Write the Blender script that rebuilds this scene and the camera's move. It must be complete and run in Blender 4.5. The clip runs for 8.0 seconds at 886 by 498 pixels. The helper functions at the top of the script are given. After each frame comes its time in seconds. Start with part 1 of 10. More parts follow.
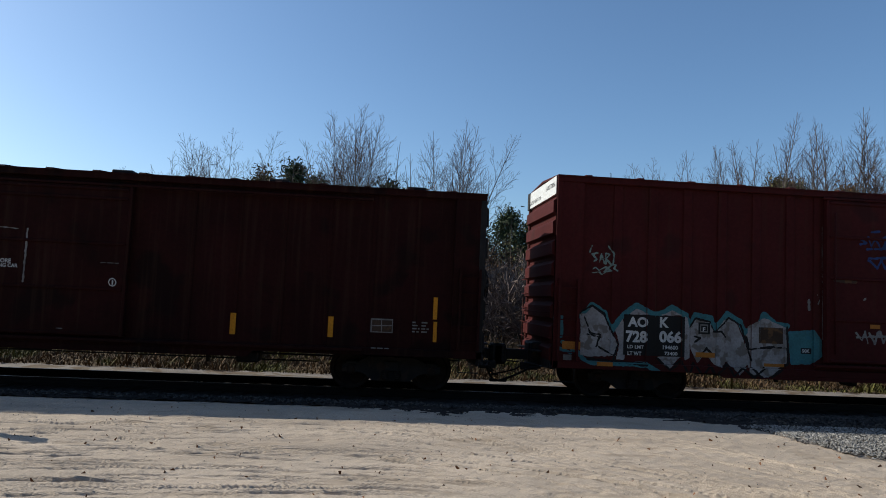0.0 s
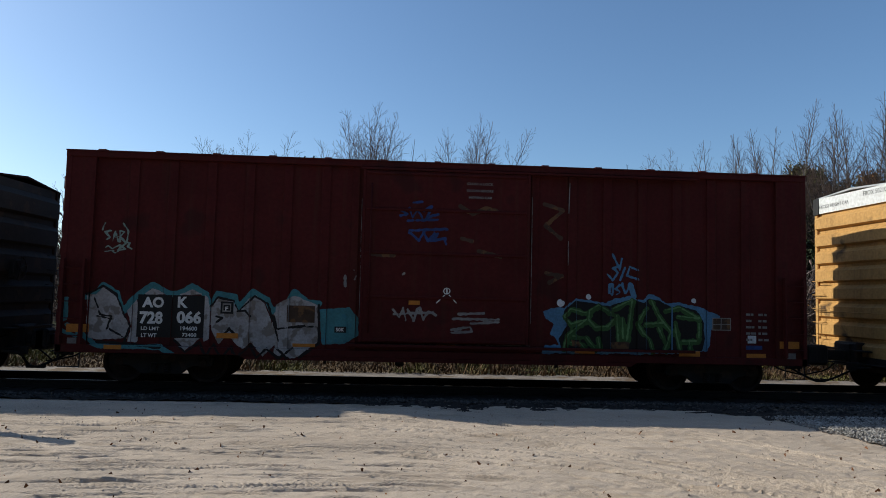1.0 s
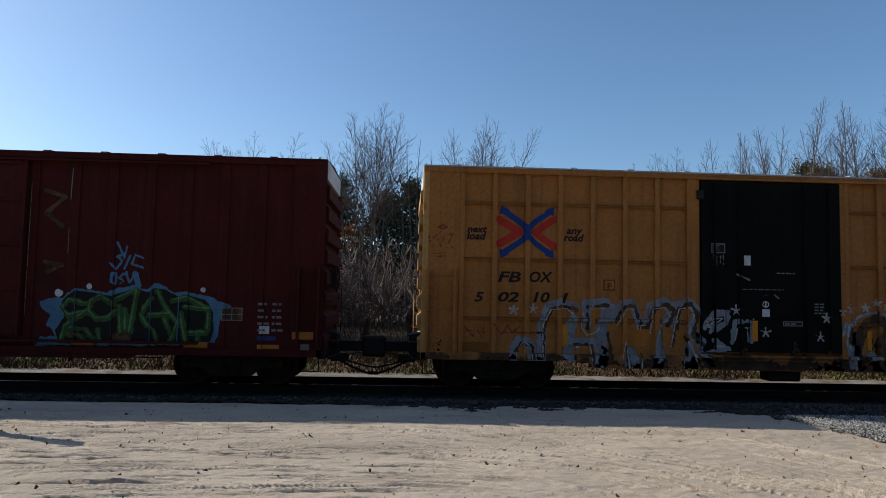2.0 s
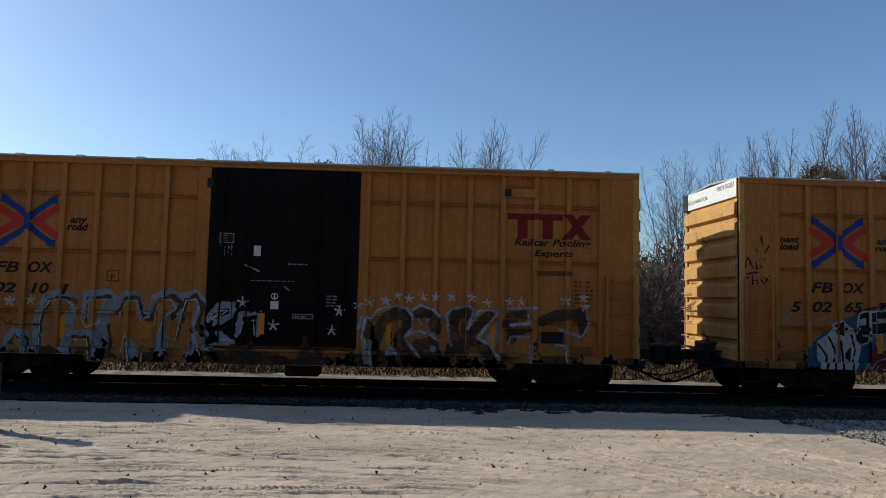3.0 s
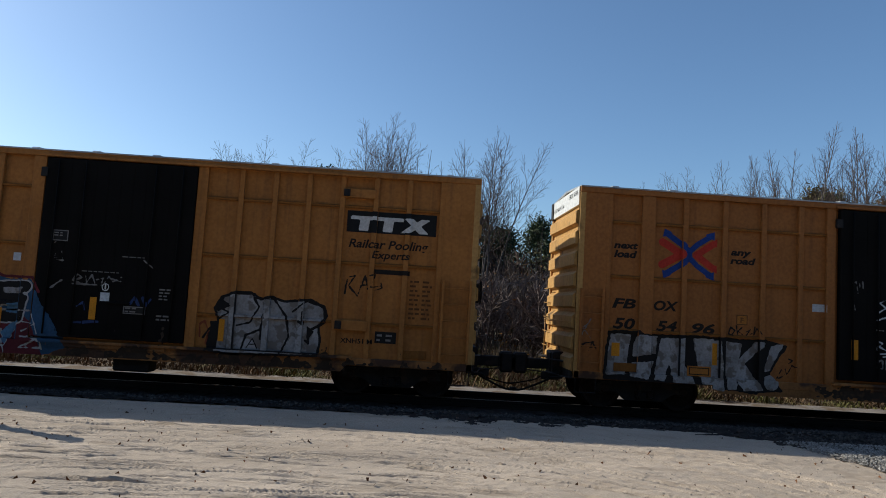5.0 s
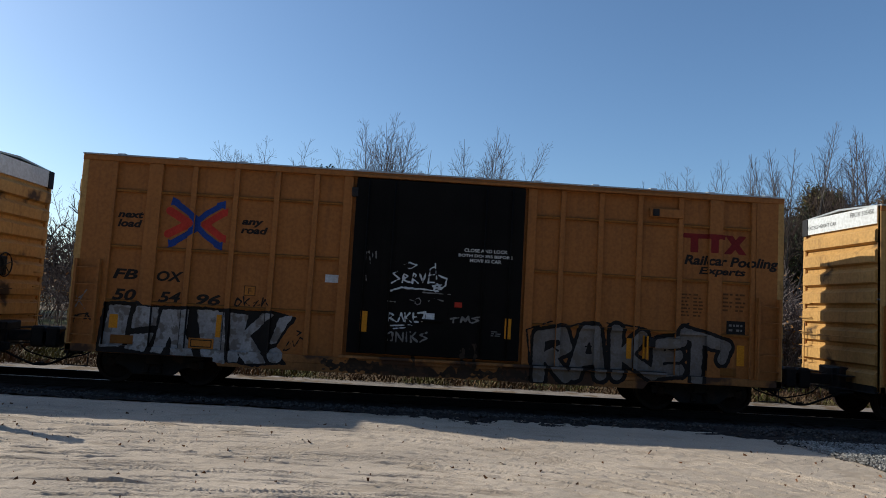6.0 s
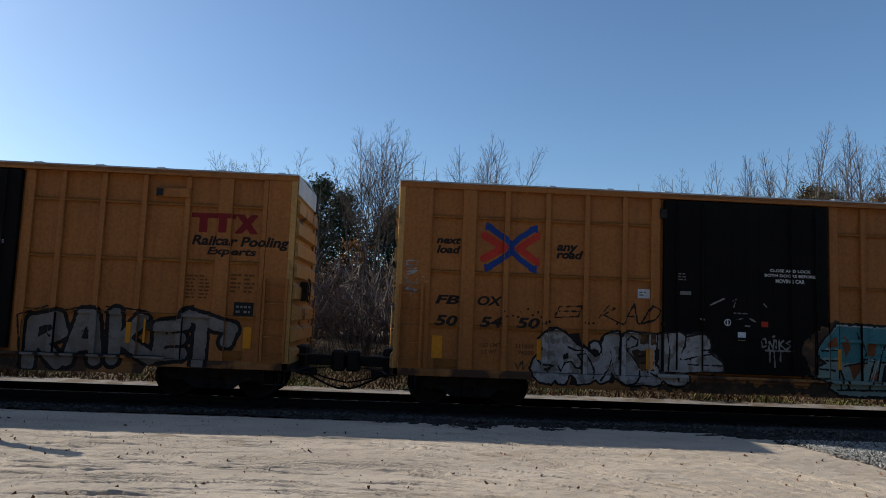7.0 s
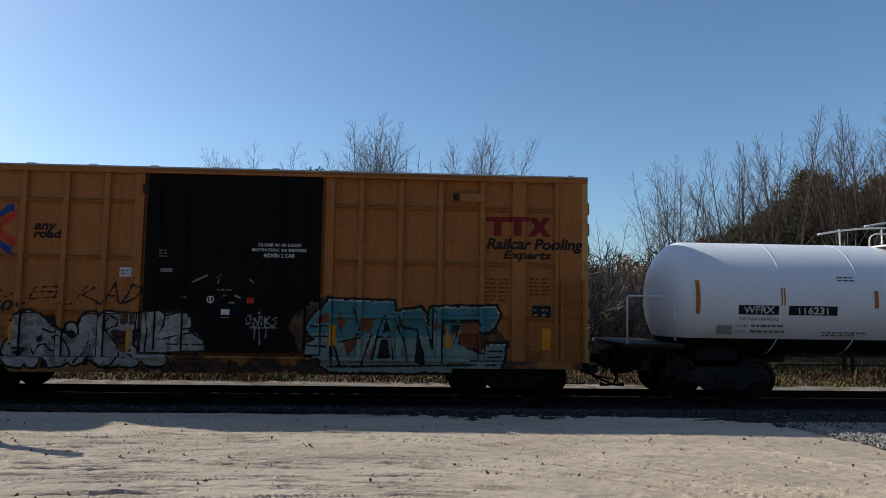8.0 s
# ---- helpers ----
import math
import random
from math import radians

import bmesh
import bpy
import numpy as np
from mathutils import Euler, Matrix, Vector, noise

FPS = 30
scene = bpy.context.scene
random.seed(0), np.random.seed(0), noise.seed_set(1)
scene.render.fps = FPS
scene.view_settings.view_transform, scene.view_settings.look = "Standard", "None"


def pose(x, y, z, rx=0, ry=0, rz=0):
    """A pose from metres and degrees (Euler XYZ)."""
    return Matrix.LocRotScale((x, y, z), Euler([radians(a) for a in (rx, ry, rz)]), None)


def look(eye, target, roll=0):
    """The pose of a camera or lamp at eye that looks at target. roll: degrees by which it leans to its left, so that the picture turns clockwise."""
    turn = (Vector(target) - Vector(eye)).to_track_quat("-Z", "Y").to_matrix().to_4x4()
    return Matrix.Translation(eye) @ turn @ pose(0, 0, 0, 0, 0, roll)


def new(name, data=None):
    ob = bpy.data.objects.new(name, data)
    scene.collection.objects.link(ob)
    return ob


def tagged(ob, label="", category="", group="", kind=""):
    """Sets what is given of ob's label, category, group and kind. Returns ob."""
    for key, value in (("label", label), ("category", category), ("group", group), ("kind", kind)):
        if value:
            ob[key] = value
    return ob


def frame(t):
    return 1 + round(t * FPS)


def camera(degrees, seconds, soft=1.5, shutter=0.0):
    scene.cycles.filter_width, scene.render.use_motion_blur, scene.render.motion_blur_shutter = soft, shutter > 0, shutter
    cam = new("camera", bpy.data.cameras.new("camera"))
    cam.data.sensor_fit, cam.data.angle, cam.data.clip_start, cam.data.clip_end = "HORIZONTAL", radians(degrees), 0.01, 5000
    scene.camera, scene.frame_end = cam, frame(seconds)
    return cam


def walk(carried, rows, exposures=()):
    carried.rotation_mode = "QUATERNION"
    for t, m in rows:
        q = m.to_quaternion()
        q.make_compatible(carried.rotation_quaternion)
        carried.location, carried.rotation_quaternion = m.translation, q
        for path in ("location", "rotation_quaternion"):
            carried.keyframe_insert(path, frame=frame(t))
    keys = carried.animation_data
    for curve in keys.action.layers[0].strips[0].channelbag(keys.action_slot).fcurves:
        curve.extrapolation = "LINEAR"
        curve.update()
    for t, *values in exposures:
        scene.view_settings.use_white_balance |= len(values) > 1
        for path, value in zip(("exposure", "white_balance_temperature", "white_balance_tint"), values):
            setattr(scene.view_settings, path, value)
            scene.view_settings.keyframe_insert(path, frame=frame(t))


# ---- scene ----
import collections

# camera on a steady spot beside the yard, turned a little by hand
EYE = (0.0, 0.0, 1.874)
SIDE = 14.842          # distance of the train's near side


def aim(yaw, pitch, roll):
    """Yaw to the left, pitch up, roll as in look(), in degrees."""
    a, b = radians(yaw), radians(pitch)
    d = Vector((-math.sin(a) * math.cos(b), math.cos(a) * math.cos(b), math.sin(b)))
    return look(EYE, Vector(EYE) + d, roll)


cam = camera(65.95, 8.0, soft=0.95)
AIMS = [(0, -4.85, 4.26, 2.59), (0.5, -4.57, 3.7, 1.26), (1, -3.44, 3.9, 1.44), (2.5, -2.68, 3.94, 1.16), (3, -2.27, 4.1, 1.37), (3.5, -2.61, 3.91, 0.82), (4, -3.0, 4.04, 0.42), (4.5, -2.48, 4.65, 1.19), (5, -2.29, 4.8, 3.43), (6.5, -2.31, 4.8, 3.01), (7, -2.55, 5.3, 2.27), (7.5, -3.01, 5.11, 1.59), (8, -2.9, 4.63, 0.88)]
walk(cam, [(t, aim(a, b, c)) for t, a, b, c in AIMS], exposures=[(0.0, 0.0, 6250, 4.0), (8.0, 0.0, 6250, 4.0)])

# how far the train has rolled, in metres, time by time
TRAVEL = [(0, 22.172), (0.5, 16.742), (1, 11.216), (2.5, -5.153), (3, -10.629), (3.5, -16.031), (4, -21.29), (4.5, -26.571), (5, -31.985), (6.5, -48.224), (7, -53.573), (7.5, -58.999), (8, -64.745)]

# ---- light ----
SUN_SIDE, SUN_UP = 67.5, 27.8     # degrees: off the track's square, above the ground
sun_dir = Vector((-math.sin(radians(SUN_SIDE)) * math.cos(radians(SUN_UP)), math.cos(radians(SUN_SIDE)) * math.cos(radians(SUN_UP)), math.sin(radians(SUN_UP))))
world = bpy.data.worlds.new("sky")
scene.world = world
world.use_nodes = True
sky = world.node_tree.nodes.new("ShaderNodeTexSky")
sky.sky_type, sky.sun_disc = "NISHITA", False
sky.sun_elevation, sky.sun_rotation = radians(SUN_UP), radians(-SUN_SIDE)
sky.air_density, sky.dust_density, sky.ozone_density = 0.9, 1.0, 4.2
back = world.node_tree.nodes["Background"]
world.node_tree.links.new(sky.outputs[0], back.inputs[0])
back.inputs[1].default_value = 0.144
sun = new("sun", bpy.data.lights.new("sun", "SUN"))
sun.data.energy, sun.data.angle, sun.data.color = 5.4, radians(0.53), (1.0, 0.93, 0.84)
sun.matrix_world = look(sun_dir * 50, (0, 0, 0))

# ---- materials ----
def material(name, base, rough=0.6, metal=0.0, vary=0.25, scale=1.5, fine=25.0, bump=0.15, streak=0.0, second=None, patch=0.0, patch_scale=0.8, stretch=(1, 1, 1), spec=0.2, island=0.0, speck=0.2):
    """Painted or natural surface: broad stains, fine grain, runs down the face, patches of a second colour."""
    m = bpy.data.materials.new(name)
    m.use_nodes = True
    nt = m.node_tree
    n, ln = nt.nodes, nt.links
    b = n["Principled BSDF"]
    b.inputs["Roughness"].default_value, b.inputs["Metallic"].default_value = rough, metal
    b.inputs["Specular IOR Level"].default_value = spec
    co = n.new("ShaderNodeTexCoord")
    mp = n.new("ShaderNodeMapping")
    mp.inputs["Scale"].default_value = stretch
    ln.new(co.outputs["Object"], mp.inputs[0])

    def grain(size, detail=5.0, vec=None):
        t = n.new("ShaderNodeTexNoise")
        t.inputs["Scale"].default_value, t.inputs["Detail"].default_value = size, detail
        ln.new((vec or mp).outputs[0], t.inputs["Vector"])
        return t.outputs["Fac"]

    def ramp(v, lo, hi):
        r = n.new("ShaderNodeMapRange")
        r.inputs["From Min"].default_value, r.inputs["From Max"].default_value = lo, hi
        ln.new(v, r.inputs["Value"])
        return r.outputs["Result"]

    def mix(f, a, c, mode="MIX"):
        x = n.new("ShaderNodeMix")
        x.data_type, x.blend_type = "RGBA", mode
        if isinstance(f, float):
            x.inputs[0].default_value = f
        else:
            ln.new(f, x.inputs[0])
        for k, v in ((6, a), (7, c)):
            if isinstance(v, tuple):
                x.inputs[k].default_value = (*v, 1)
            else:
                ln.new(v, x.inputs[k])
        return x.outputs[2]

    dark = tuple(c * (1 - vary) for c in base)
    light = tuple(min(1, c * (1 + vary)) for c in base)
    broad = grain(scale)
    small = grain(fine, 3.0)
    col = mix(ramp(broad, 0.3, 0.7), dark, light)
    col = mix(ramp(small, 0.35, 0.65), col, mix(1.0, col, (1 - speck, 1 - speck * 1.1, 1 - speck * 1.2), "MULTIPLY"))
    if second and patch > 0:
        p2 = grain(patch_scale, 8.0)
        col = mix(ramp(p2, 0.72 - patch * 0.4, 0.78 - patch * 0.4), col, second)
    if streak > 0:
        m2 = n.new("ShaderNodeMapping")
        m2.inputs["Scale"].default_value = (9.0, 9.0, 0.35)
        ln.new(co.outputs["Object"], m2.inputs[0])
        s = ramp(grain(1.0, 4.0, m2), 0.52, 0.75)
        f = n.new("ShaderNodeMath")
        f.operation = "MULTIPLY"
        f.inputs[1].default_value = streak
        ln.new(s, f.inputs[0])
        col = mix(f.outputs[0], col, (0.05, 0.028, 0.016))
    if island > 0:
        g = n.new("ShaderNodeNewGeometry")
        col = mix(ramp(g.outputs["Random Per Island"], 0.0, 1.0), mix(1.0, col, (1 - island,) * 3, "MULTIPLY"), mix(1.0, col, (1 + island,) * 3, "MULTIPLY"))
    ln.new(col, b.inputs["Base Color"])
    if bump > 0:
        bp = n.new("ShaderNodeBump")
        bp.inputs["Strength"].default_value, bp.inputs["Distance"].default_value = bump, 0.02
        ln.new(small, bp.inputs["Height"])
        ln.new(bp.outputs[0], b.inputs["Normal"])
    return m


YELLOW = material("yellow_paint", (0.365, 0.15, 0.036), 0.65, vary=0.13, scale=0.9, fine=14, bump=0.05, streak=0.35, second=(0.3, 0.12, 0.025), patch=0.25, patch_scale=1.6)
YELLOW_B = material("newer_yellow_paint", (0.325, 0.125, 0.032), 0.62, vary=0.1, scale=0.9, fine=14, bump=0.05, streak=0.25, second=(0.34, 0.13, 0.03), patch=0.2, patch_scale=1.6)
# lighter copy of the yellow for the ends, sunlight put into the colour
SUNLIT_END_YELLOW = material("sunlit_end_yellow_paint", (0.47, 0.265, 0.085), 0.6, vary=0.1, scale=1.0, fine=14, bump=0.03, streak=0.3, second=(0.06, 0.035, 0.018), patch=0.3, patch_scale=0.9)
# darker yellow that sets the stiffeners off from the side panels
DARK_YELLOW = material("dark_yellow_paint", (0.24, 0.095, 0.018), 0.75, vary=0.25, scale=1.5, fine=18, bump=0.05, streak=0.4)
SILL = material("rusty_sill_paint", (0.3, 0.13, 0.04), 0.7, vary=0.35, scale=1.4, fine=18, bump=0.2, streak=0.4, second=(0.07, 0.035, 0.02), patch=0.6, patch_scale=1.2)
OXIDE = material("oxide_red_paint", (0.06, 0.0098, 0.009), 0.7, vary=0.2, scale=0.8, fine=12, bump=0.05, streak=0.25, second=(0.038, 0.0085, 0.0076), patch=0.3, spec=0.1)
OXIDE_OLD = material("old_red_paint", (0.023, 0.005, 0.0043), 0.7, vary=0.3, scale=0.7, fine=12, bump=0.08, streak=0.4, second=(0.011, 0.0035, 0.003), patch=0.4, spec=0.08)
DOOR_BLACK = material("black_door_paint", (0.006, 0.0055, 0.005), 0.7, vary=0.3, scale=1.2, fine=20, bump=0.04, spec=0.08)
ROOF = material("galvanised_roof", (0.5, 0.5, 0.48), 0.35, metal=0.6, vary=0.2, scale=2, fine=20, bump=0.1)
IRON = material("greasy_iron", (0.012, 0.0105, 0.01), 0.7, vary=0.4, scale=4, fine=30, bump=0.25, second=(0.03, 0.018, 0.012), patch=0.35, patch_scale=3, spec=0.3)
STEEL = material("rail_steel", (0.02, 0.015, 0.012), 0.6, metal=0.3, vary=0.3, scale=2, fine=30, bump=0.15)
SHINE = material("worn_rail_head", (0.4, 0.38, 0.36), 0.28, metal=1.0, vary=0.1, scale=3, fine=30, bump=0.03)
WHEEL = material("wheel_steel", (0.03, 0.02, 0.016), 0.65, metal=0.3, vary=0.3, scale=4, fine=25, bump=0.15)
RUBBER = material("black_rubber", (0.01, 0.01, 0.01), 0.7, vary=0.2, scale=6, fine=40, bump=0.1)
WHITE = material("white_paint", (0.62, 0.62, 0.6), 0.5, vary=0.08, scale=1.5, fine=15, bump=0.03, streak=0.06)
TANK_WHITE = material("tank_white_paint", (0.72, 0.73, 0.75), 0.4, vary=0.03, scale=0.5, fine=6, bump=0.0, streak=0.05, spec=0.4, speck=0.03)
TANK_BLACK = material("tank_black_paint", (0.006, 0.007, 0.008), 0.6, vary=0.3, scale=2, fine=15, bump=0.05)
REFLECT = material("yellow_reflector", (0.62, 0.25, 0.015), 0.4, vary=0.08, scale=6, fine=30, bump=0.0)
ORANGE = material("orange_patch", (0.42, 0.16, 0.025), 0.55, vary=0.15, scale=5, fine=30, bump=0.03)
SAND = material("packed_sand", (0.52, 0.42, 0.325), 0.95, vary=0.14, scale=0.55, fine=60, bump=0.7, second=(0.4, 0.315, 0.235), patch=0.34, patch_scale=1.7, stretch=(0.6, 1.6, 1), spec=0.15)
YARD_GRAVEL = material("yard_gravel_stone", (0.24, 0.225, 0.205), 0.9, vary=0.3, scale=3, fine=40, bump=0.3, spec=0.2, island=0.5)
# ballast stones and bed: the train's shadow is put into their dark colour
SHADED_GRAVEL = material("shaded_ballast_stone", (0.055, 0.05, 0.047), 0.9, vary=0.3, scale=3, fine=40, bump=0.3, second=(0.07, 0.06, 0.05), patch=0.4, patch_scale=2, spec=0.2, island=0.5)
SHADED_BED = material("shaded_ballast_bed", (0.034, 0.03, 0.028), 0.95, vary=0.4, scale=5, fine=70, bump=0.8, second=(0.04, 0.034, 0.03), patch=0.45, patch_scale=4, spec=0.15)
PATH = material("pale_gravel_path", (0.23, 0.2, 0.175), 0.95, vary=0.25, scale=1.2, fine=30, bump=0.6, second=(0.15, 0.11, 0.075), patch=0.5, patch_scale=1.6, spec=0.15)
TIE = material("creosoted_tie", (0.02, 0.016, 0.013), 0.85, vary=0.35, scale=3, fine=30, bump=0.4, stretch=(3, 0.4, 3))
LITTER = material("forest_litter", (0.13, 0.09, 0.05), 0.95, vary=0.35, scale=0.35, fine=8, bump=0.6, second=(0.08, 0.08, 0.03), patch=0.45, patch_scale=0.25)
BARK = material("grey_bark", (0.12, 0.1, 0.085), 0.9, vary=0.3, scale=3, fine=30, bump=0.3, island=0.25)
TWIG = material("brown_twig", (0.075, 0.052, 0.042), 0.9, vary=0.3, scale=2, fine=20, bump=0.0, island=0.4)
SHRUB = material("shrub_stem", (0.165, 0.128, 0.11), 0.9, vary=0.3, scale=1, fine=20, bump=0.0, island=0.5)
NEEDLE = material("pine_needle", (0.05, 0.066, 0.03), 0.7, vary=0.4, scale=0.8, fine=10, bump=0.0, island=0.5)
OLIVE = material("olive_needle", (0.105, 0.1, 0.042), 0.75, vary=0.4, scale=0.5, fine=8, bump=0.0, second=(0.1, 0.065, 0.028), patch=0.45, patch_scale=0.4, island=0.5)
DRY_LEAF = material("dry_oak_leaf", (0.22, 0.105, 0.03), 0.75, vary=0.35, scale=0.9, fine=10, bump=0.0, island=0.5)
WEED = material("dry_weed", (0.1, 0.062, 0.032), 0.85, vary=0.4, scale=0.6, fine=12, bump=0.0, second=(0.09, 0.085, 0.025), patch=0.5, patch_scale=0.5, island=0.45)
GREEN_WEED = material("yellow_green_weed", (0.15, 0.135, 0.03), 0.8, vary=0.35, scale=0.8, fine=12, bump=0.0, island=0.45)
LEAF_BROWN = material("fallen_leaf", (0.14, 0.06, 0.025), 0.8, vary=0.4, scale=4, fine=30, bump=0.0, island=0.6)


# ---- mesh helpers ----
def part(name, bm, mat, parent=None, label="", smooth=False):
    """Link a bmesh as one mesh object under a thing or part."""
    me = bpy.data.meshes.new(name)
    bm.to_mesh(me)
    bm.free()
    me.materials.append(mat)
    if smooth:
        for p in me.polygons:
            p.use_smooth = True
    ob = new(name, me)
    ob.parent = parent
    if label:
        tagged(ob, label)
    return ob


def mesh_part(name, verts, faces, mat, parent=None, label="", smooth=False):
    me = bpy.data.meshes.new(name)
    me.from_pydata(verts, [], faces)
    me.materials.append(mat)
    if smooth:
        me.polygons.foreach_set("use_smooth", [True] * len(me.polygons))
    me.update()
    ob = new(name, me)
    ob.parent = parent
    if label:
        tagged(ob, label)
    return ob


def thing(name, label, category, group="", m=None):
    ob = new(name)
    ob.empty_display_size = 0.3
    if m is not None:
        ob.matrix_world = m
    return tagged(ob, label, category, group)


def box(bm, x0, x1, y0, y1, z0, z1, bevel=0.0):
    v = [bm.verts.new((x, y, z)) for x in (x0, x1) for y in (y0, y1) for z in (z0, z1)]
    quads = ((0, 1, 3, 2), (4, 6, 7, 5), (0, 4, 5, 1), (2, 3, 7, 6), (0, 2, 6, 4), (1, 5, 7, 3))
    fs = [bm.faces.new([v[i] for i in q]) for q in quads]
    if bevel > 0:
        bmesh.ops.bevel(bm, geom=list({e for f in fs for e in f.edges}), offset=bevel, segments=1, affect="EDGES")
    return bm


def boxes(*rows, bevel=0.0):
    bm = bmesh.new()
    for r in rows:
        box(bm, *r, bevel=bevel)
    return bm


def prism(bm, pts, y0, y1):
    """A plate in the x-z plane, given its outline, thick from y0 to y1."""
    a = [bm.verts.new((x, y0, z)) for x, z in pts]
    b = [bm.verts.new((x, y1, z)) for x, z in pts]
    bm.faces.new(a)
    bm.faces.new(b[::-1])
    k = len(pts)
    for i in range(k):
        bm.faces.new((a[i], b[i], b[(i + 1) % k], a[(i + 1) % k]))
    bmesh.ops.recalc_face_normals(bm, faces=bm.faces[:])
    return bm


def slab(bm, pts, x0, x1):
    """A profile in the y-z plane run along x."""
    a = [bm.verts.new((x0, y, z)) for y, z in pts]
    b = [bm.verts.new((x1, y, z)) for y, z in pts]
    bm.faces.new(a)
    bm.faces.new(b[::-1])
    k = len(pts)
    for i in range(k):
        bm.faces.new((a[i], b[i], b[(i + 1) % k], a[(i + 1) % k]))
    bmesh.ops.recalc_face_normals(bm, faces=bm.faces[:])
    return bm


def lathe(bm, profile, steps=28, axis="y", at=(0, 0, 0)):
    """Turn (radius, along) pairs round an axis."""
    rings = []
    for r, s in profile:
        ring = []
        for k in range(steps):
            a = 2 * math.pi * k / steps
            c, d = r * math.cos(a), r * math.sin(a)
            p = {"y": (c, s, d), "x": (s, c, d), "z": (c, d, s)}[axis]
            ring.append(bm.verts.new((p[0] + at[0], p[1] + at[1], p[2] + at[2])))
        rings.append(ring)
    for a, b in zip(rings, rings[1:]):
        for k in range(steps):
            bm.faces.new((a[k], b[k], b[(k + 1) % steps], a[(k + 1) % steps]))
    bm.faces.new(rings[0])
    bm.faces.new(rings[-1][::-1])
    bmesh.ops.recalc_face_normals(bm, faces=bm.faces[:])
    return bm


def tube_rows(verts, faces, pts, radii, sides=6):
    """Append a bent tube to lists of vertices and faces."""
    base = len(verts)
    n = len(pts)
    for i in range(n):
        d = (pts[min(i + 1, n - 1)] - pts[max(i - 1, 0)]).normalized()
        u = d.orthogonal().normalized()
        w = d.cross(u)
        for k in range(sides):
            a = 2 * math.pi * k / sides
            verts.append(pts[i] + (u * math.cos(a) + w * math.sin(a)) * radii[i])
    for i in range(n - 1):
        for k in range(sides):
            a, b = base + i * sides + k, base + i * sides + (k + 1) % sides
            faces.append((a, b, b + sides, a + sides))
    faces.append(tuple(base + k for k in range(sides))[::-1])
    faces.append(tuple(base + (n - 1) * sides + k for k in range(sides)))


def pipe(name, pts, r, mat, parent, label="", sides=6):
    v, f = [], []
    pts = [Vector(p) for p in pts]
    tube_rows(v, f, pts, [r] * len(pts), sides)
    return mesh_part(name, v, f, mat, parent, label, smooth=True)


def bent(points, steps=5):
    """Smooth a few corner points into a sagging line."""
    P = [Vector(p) for p in points]
    P = [P[0] * 2 - P[1]] + P + [P[-1] * 2 - P[-2]]
    out = []
    for i in range(1, len(P) - 2):
        for k in range(steps):
            t = k / steps
            a, b, c, d = P[i - 1], P[i], P[i + 1], P[i + 2]
            out.append(0.5 * (2 * b + (c - a) * t + (2 * a - 5 * b + 4 * c - d) * t * t + (3 * b - a - 3 * c + d) * t ** 3))
    return out + [P[-2]]

# ---- ground, track and far side ----
RAIL_TOP = -0.18


def rise(x, y):
    """Height of the ground: the sandy yard, the railway's level, the wood behind and a hill."""
    z = -0.2 + 0.012 * np.clip(9.0 - y, 0, 9) - 0.012 * np.clip(x - 2, 0, 8) * np.clip((13 - y) / 4, 0, 1)
    z = z + 0.02 * np.clip((y - 20) / 4, 0, 1) * np.clip(y - 20, 0, 40)
    far = np.clip((y - 48) / 90, 0, 1)
    return z + 7.0 * far * far * (3 - 2 * far) * (0.8 + 0.2 * np.sin(x * 0.05 + 1.0))


def sweep(x):
    """How the vehicles' way bends towards the road."""
    return 0.05 * x - 0.105 * np.clip(x + 1.0, 0, 30) ** 2


track_rng = random.Random(40)
TYRES = [(c + track_rng.uniform(-0.1, 0.1), track_rng.uniform(-0.025, 0.025), track_rng.uniform(0.06, 0.11), track_rng.uniform(0.011, 0.019), track_rng.uniform(0, 6)) for c in (7.1, 7.5, 8.5, 9.4, 9.9, 10.7, 11.0, 11.5, 11.9, 12.3, 12.6, 12.9, 13.3, 13.8)]
DRAGS = [(track_rng.uniform(5.6, 14.5), track_rng.uniform(-0.05, 0.06), track_rng.uniform(0.013, 0.022), track_rng.uniform(0.016, 0.034), track_rng.uniform(0, 6), track_rng.uniform(0.9, 3.0)) for _ in range(170)]


def ruts(x, y):
    """Tyre marks with cross lugs, and thin scraped lines beside them."""
    z = 0 * x
    bend = sweep(x)
    for c, a, w, d, p in TYRES:
        off = y - (c + a * x + bend)
        gate = np.clip(np.sin(x * 0.8 + p) + 0.45, 0, 1)
        band = np.clip(1.4 - np.abs(off) / w, 0, 1)
        lug = np.sin(x * 85 + np.abs(off) * 60)
        z = z - d * gate * band * (0.35 + 0.65 * np.clip(lug * 2, -1, 1)) + 0.5 * d * gate * np.exp(-((np.abs(off) - 1.6 * w) / 0.04) ** 2)
    for c, a, w, d, p, k in DRAGS:
        off = y - (c + a * x + bend + 0.05 * np.sin(x * 1.3 + p))
        gate = np.clip(np.sin(x * k + p + np.sin(x * 0.7 + 3 * p)) * 1.5 - 0.4, 0, 1)
        z = z - d * gate * np.exp(-(off / w) ** 2) + 0.7 * d * gate * np.exp(-((off - 1.8 * w) / w) ** 2)
    return z


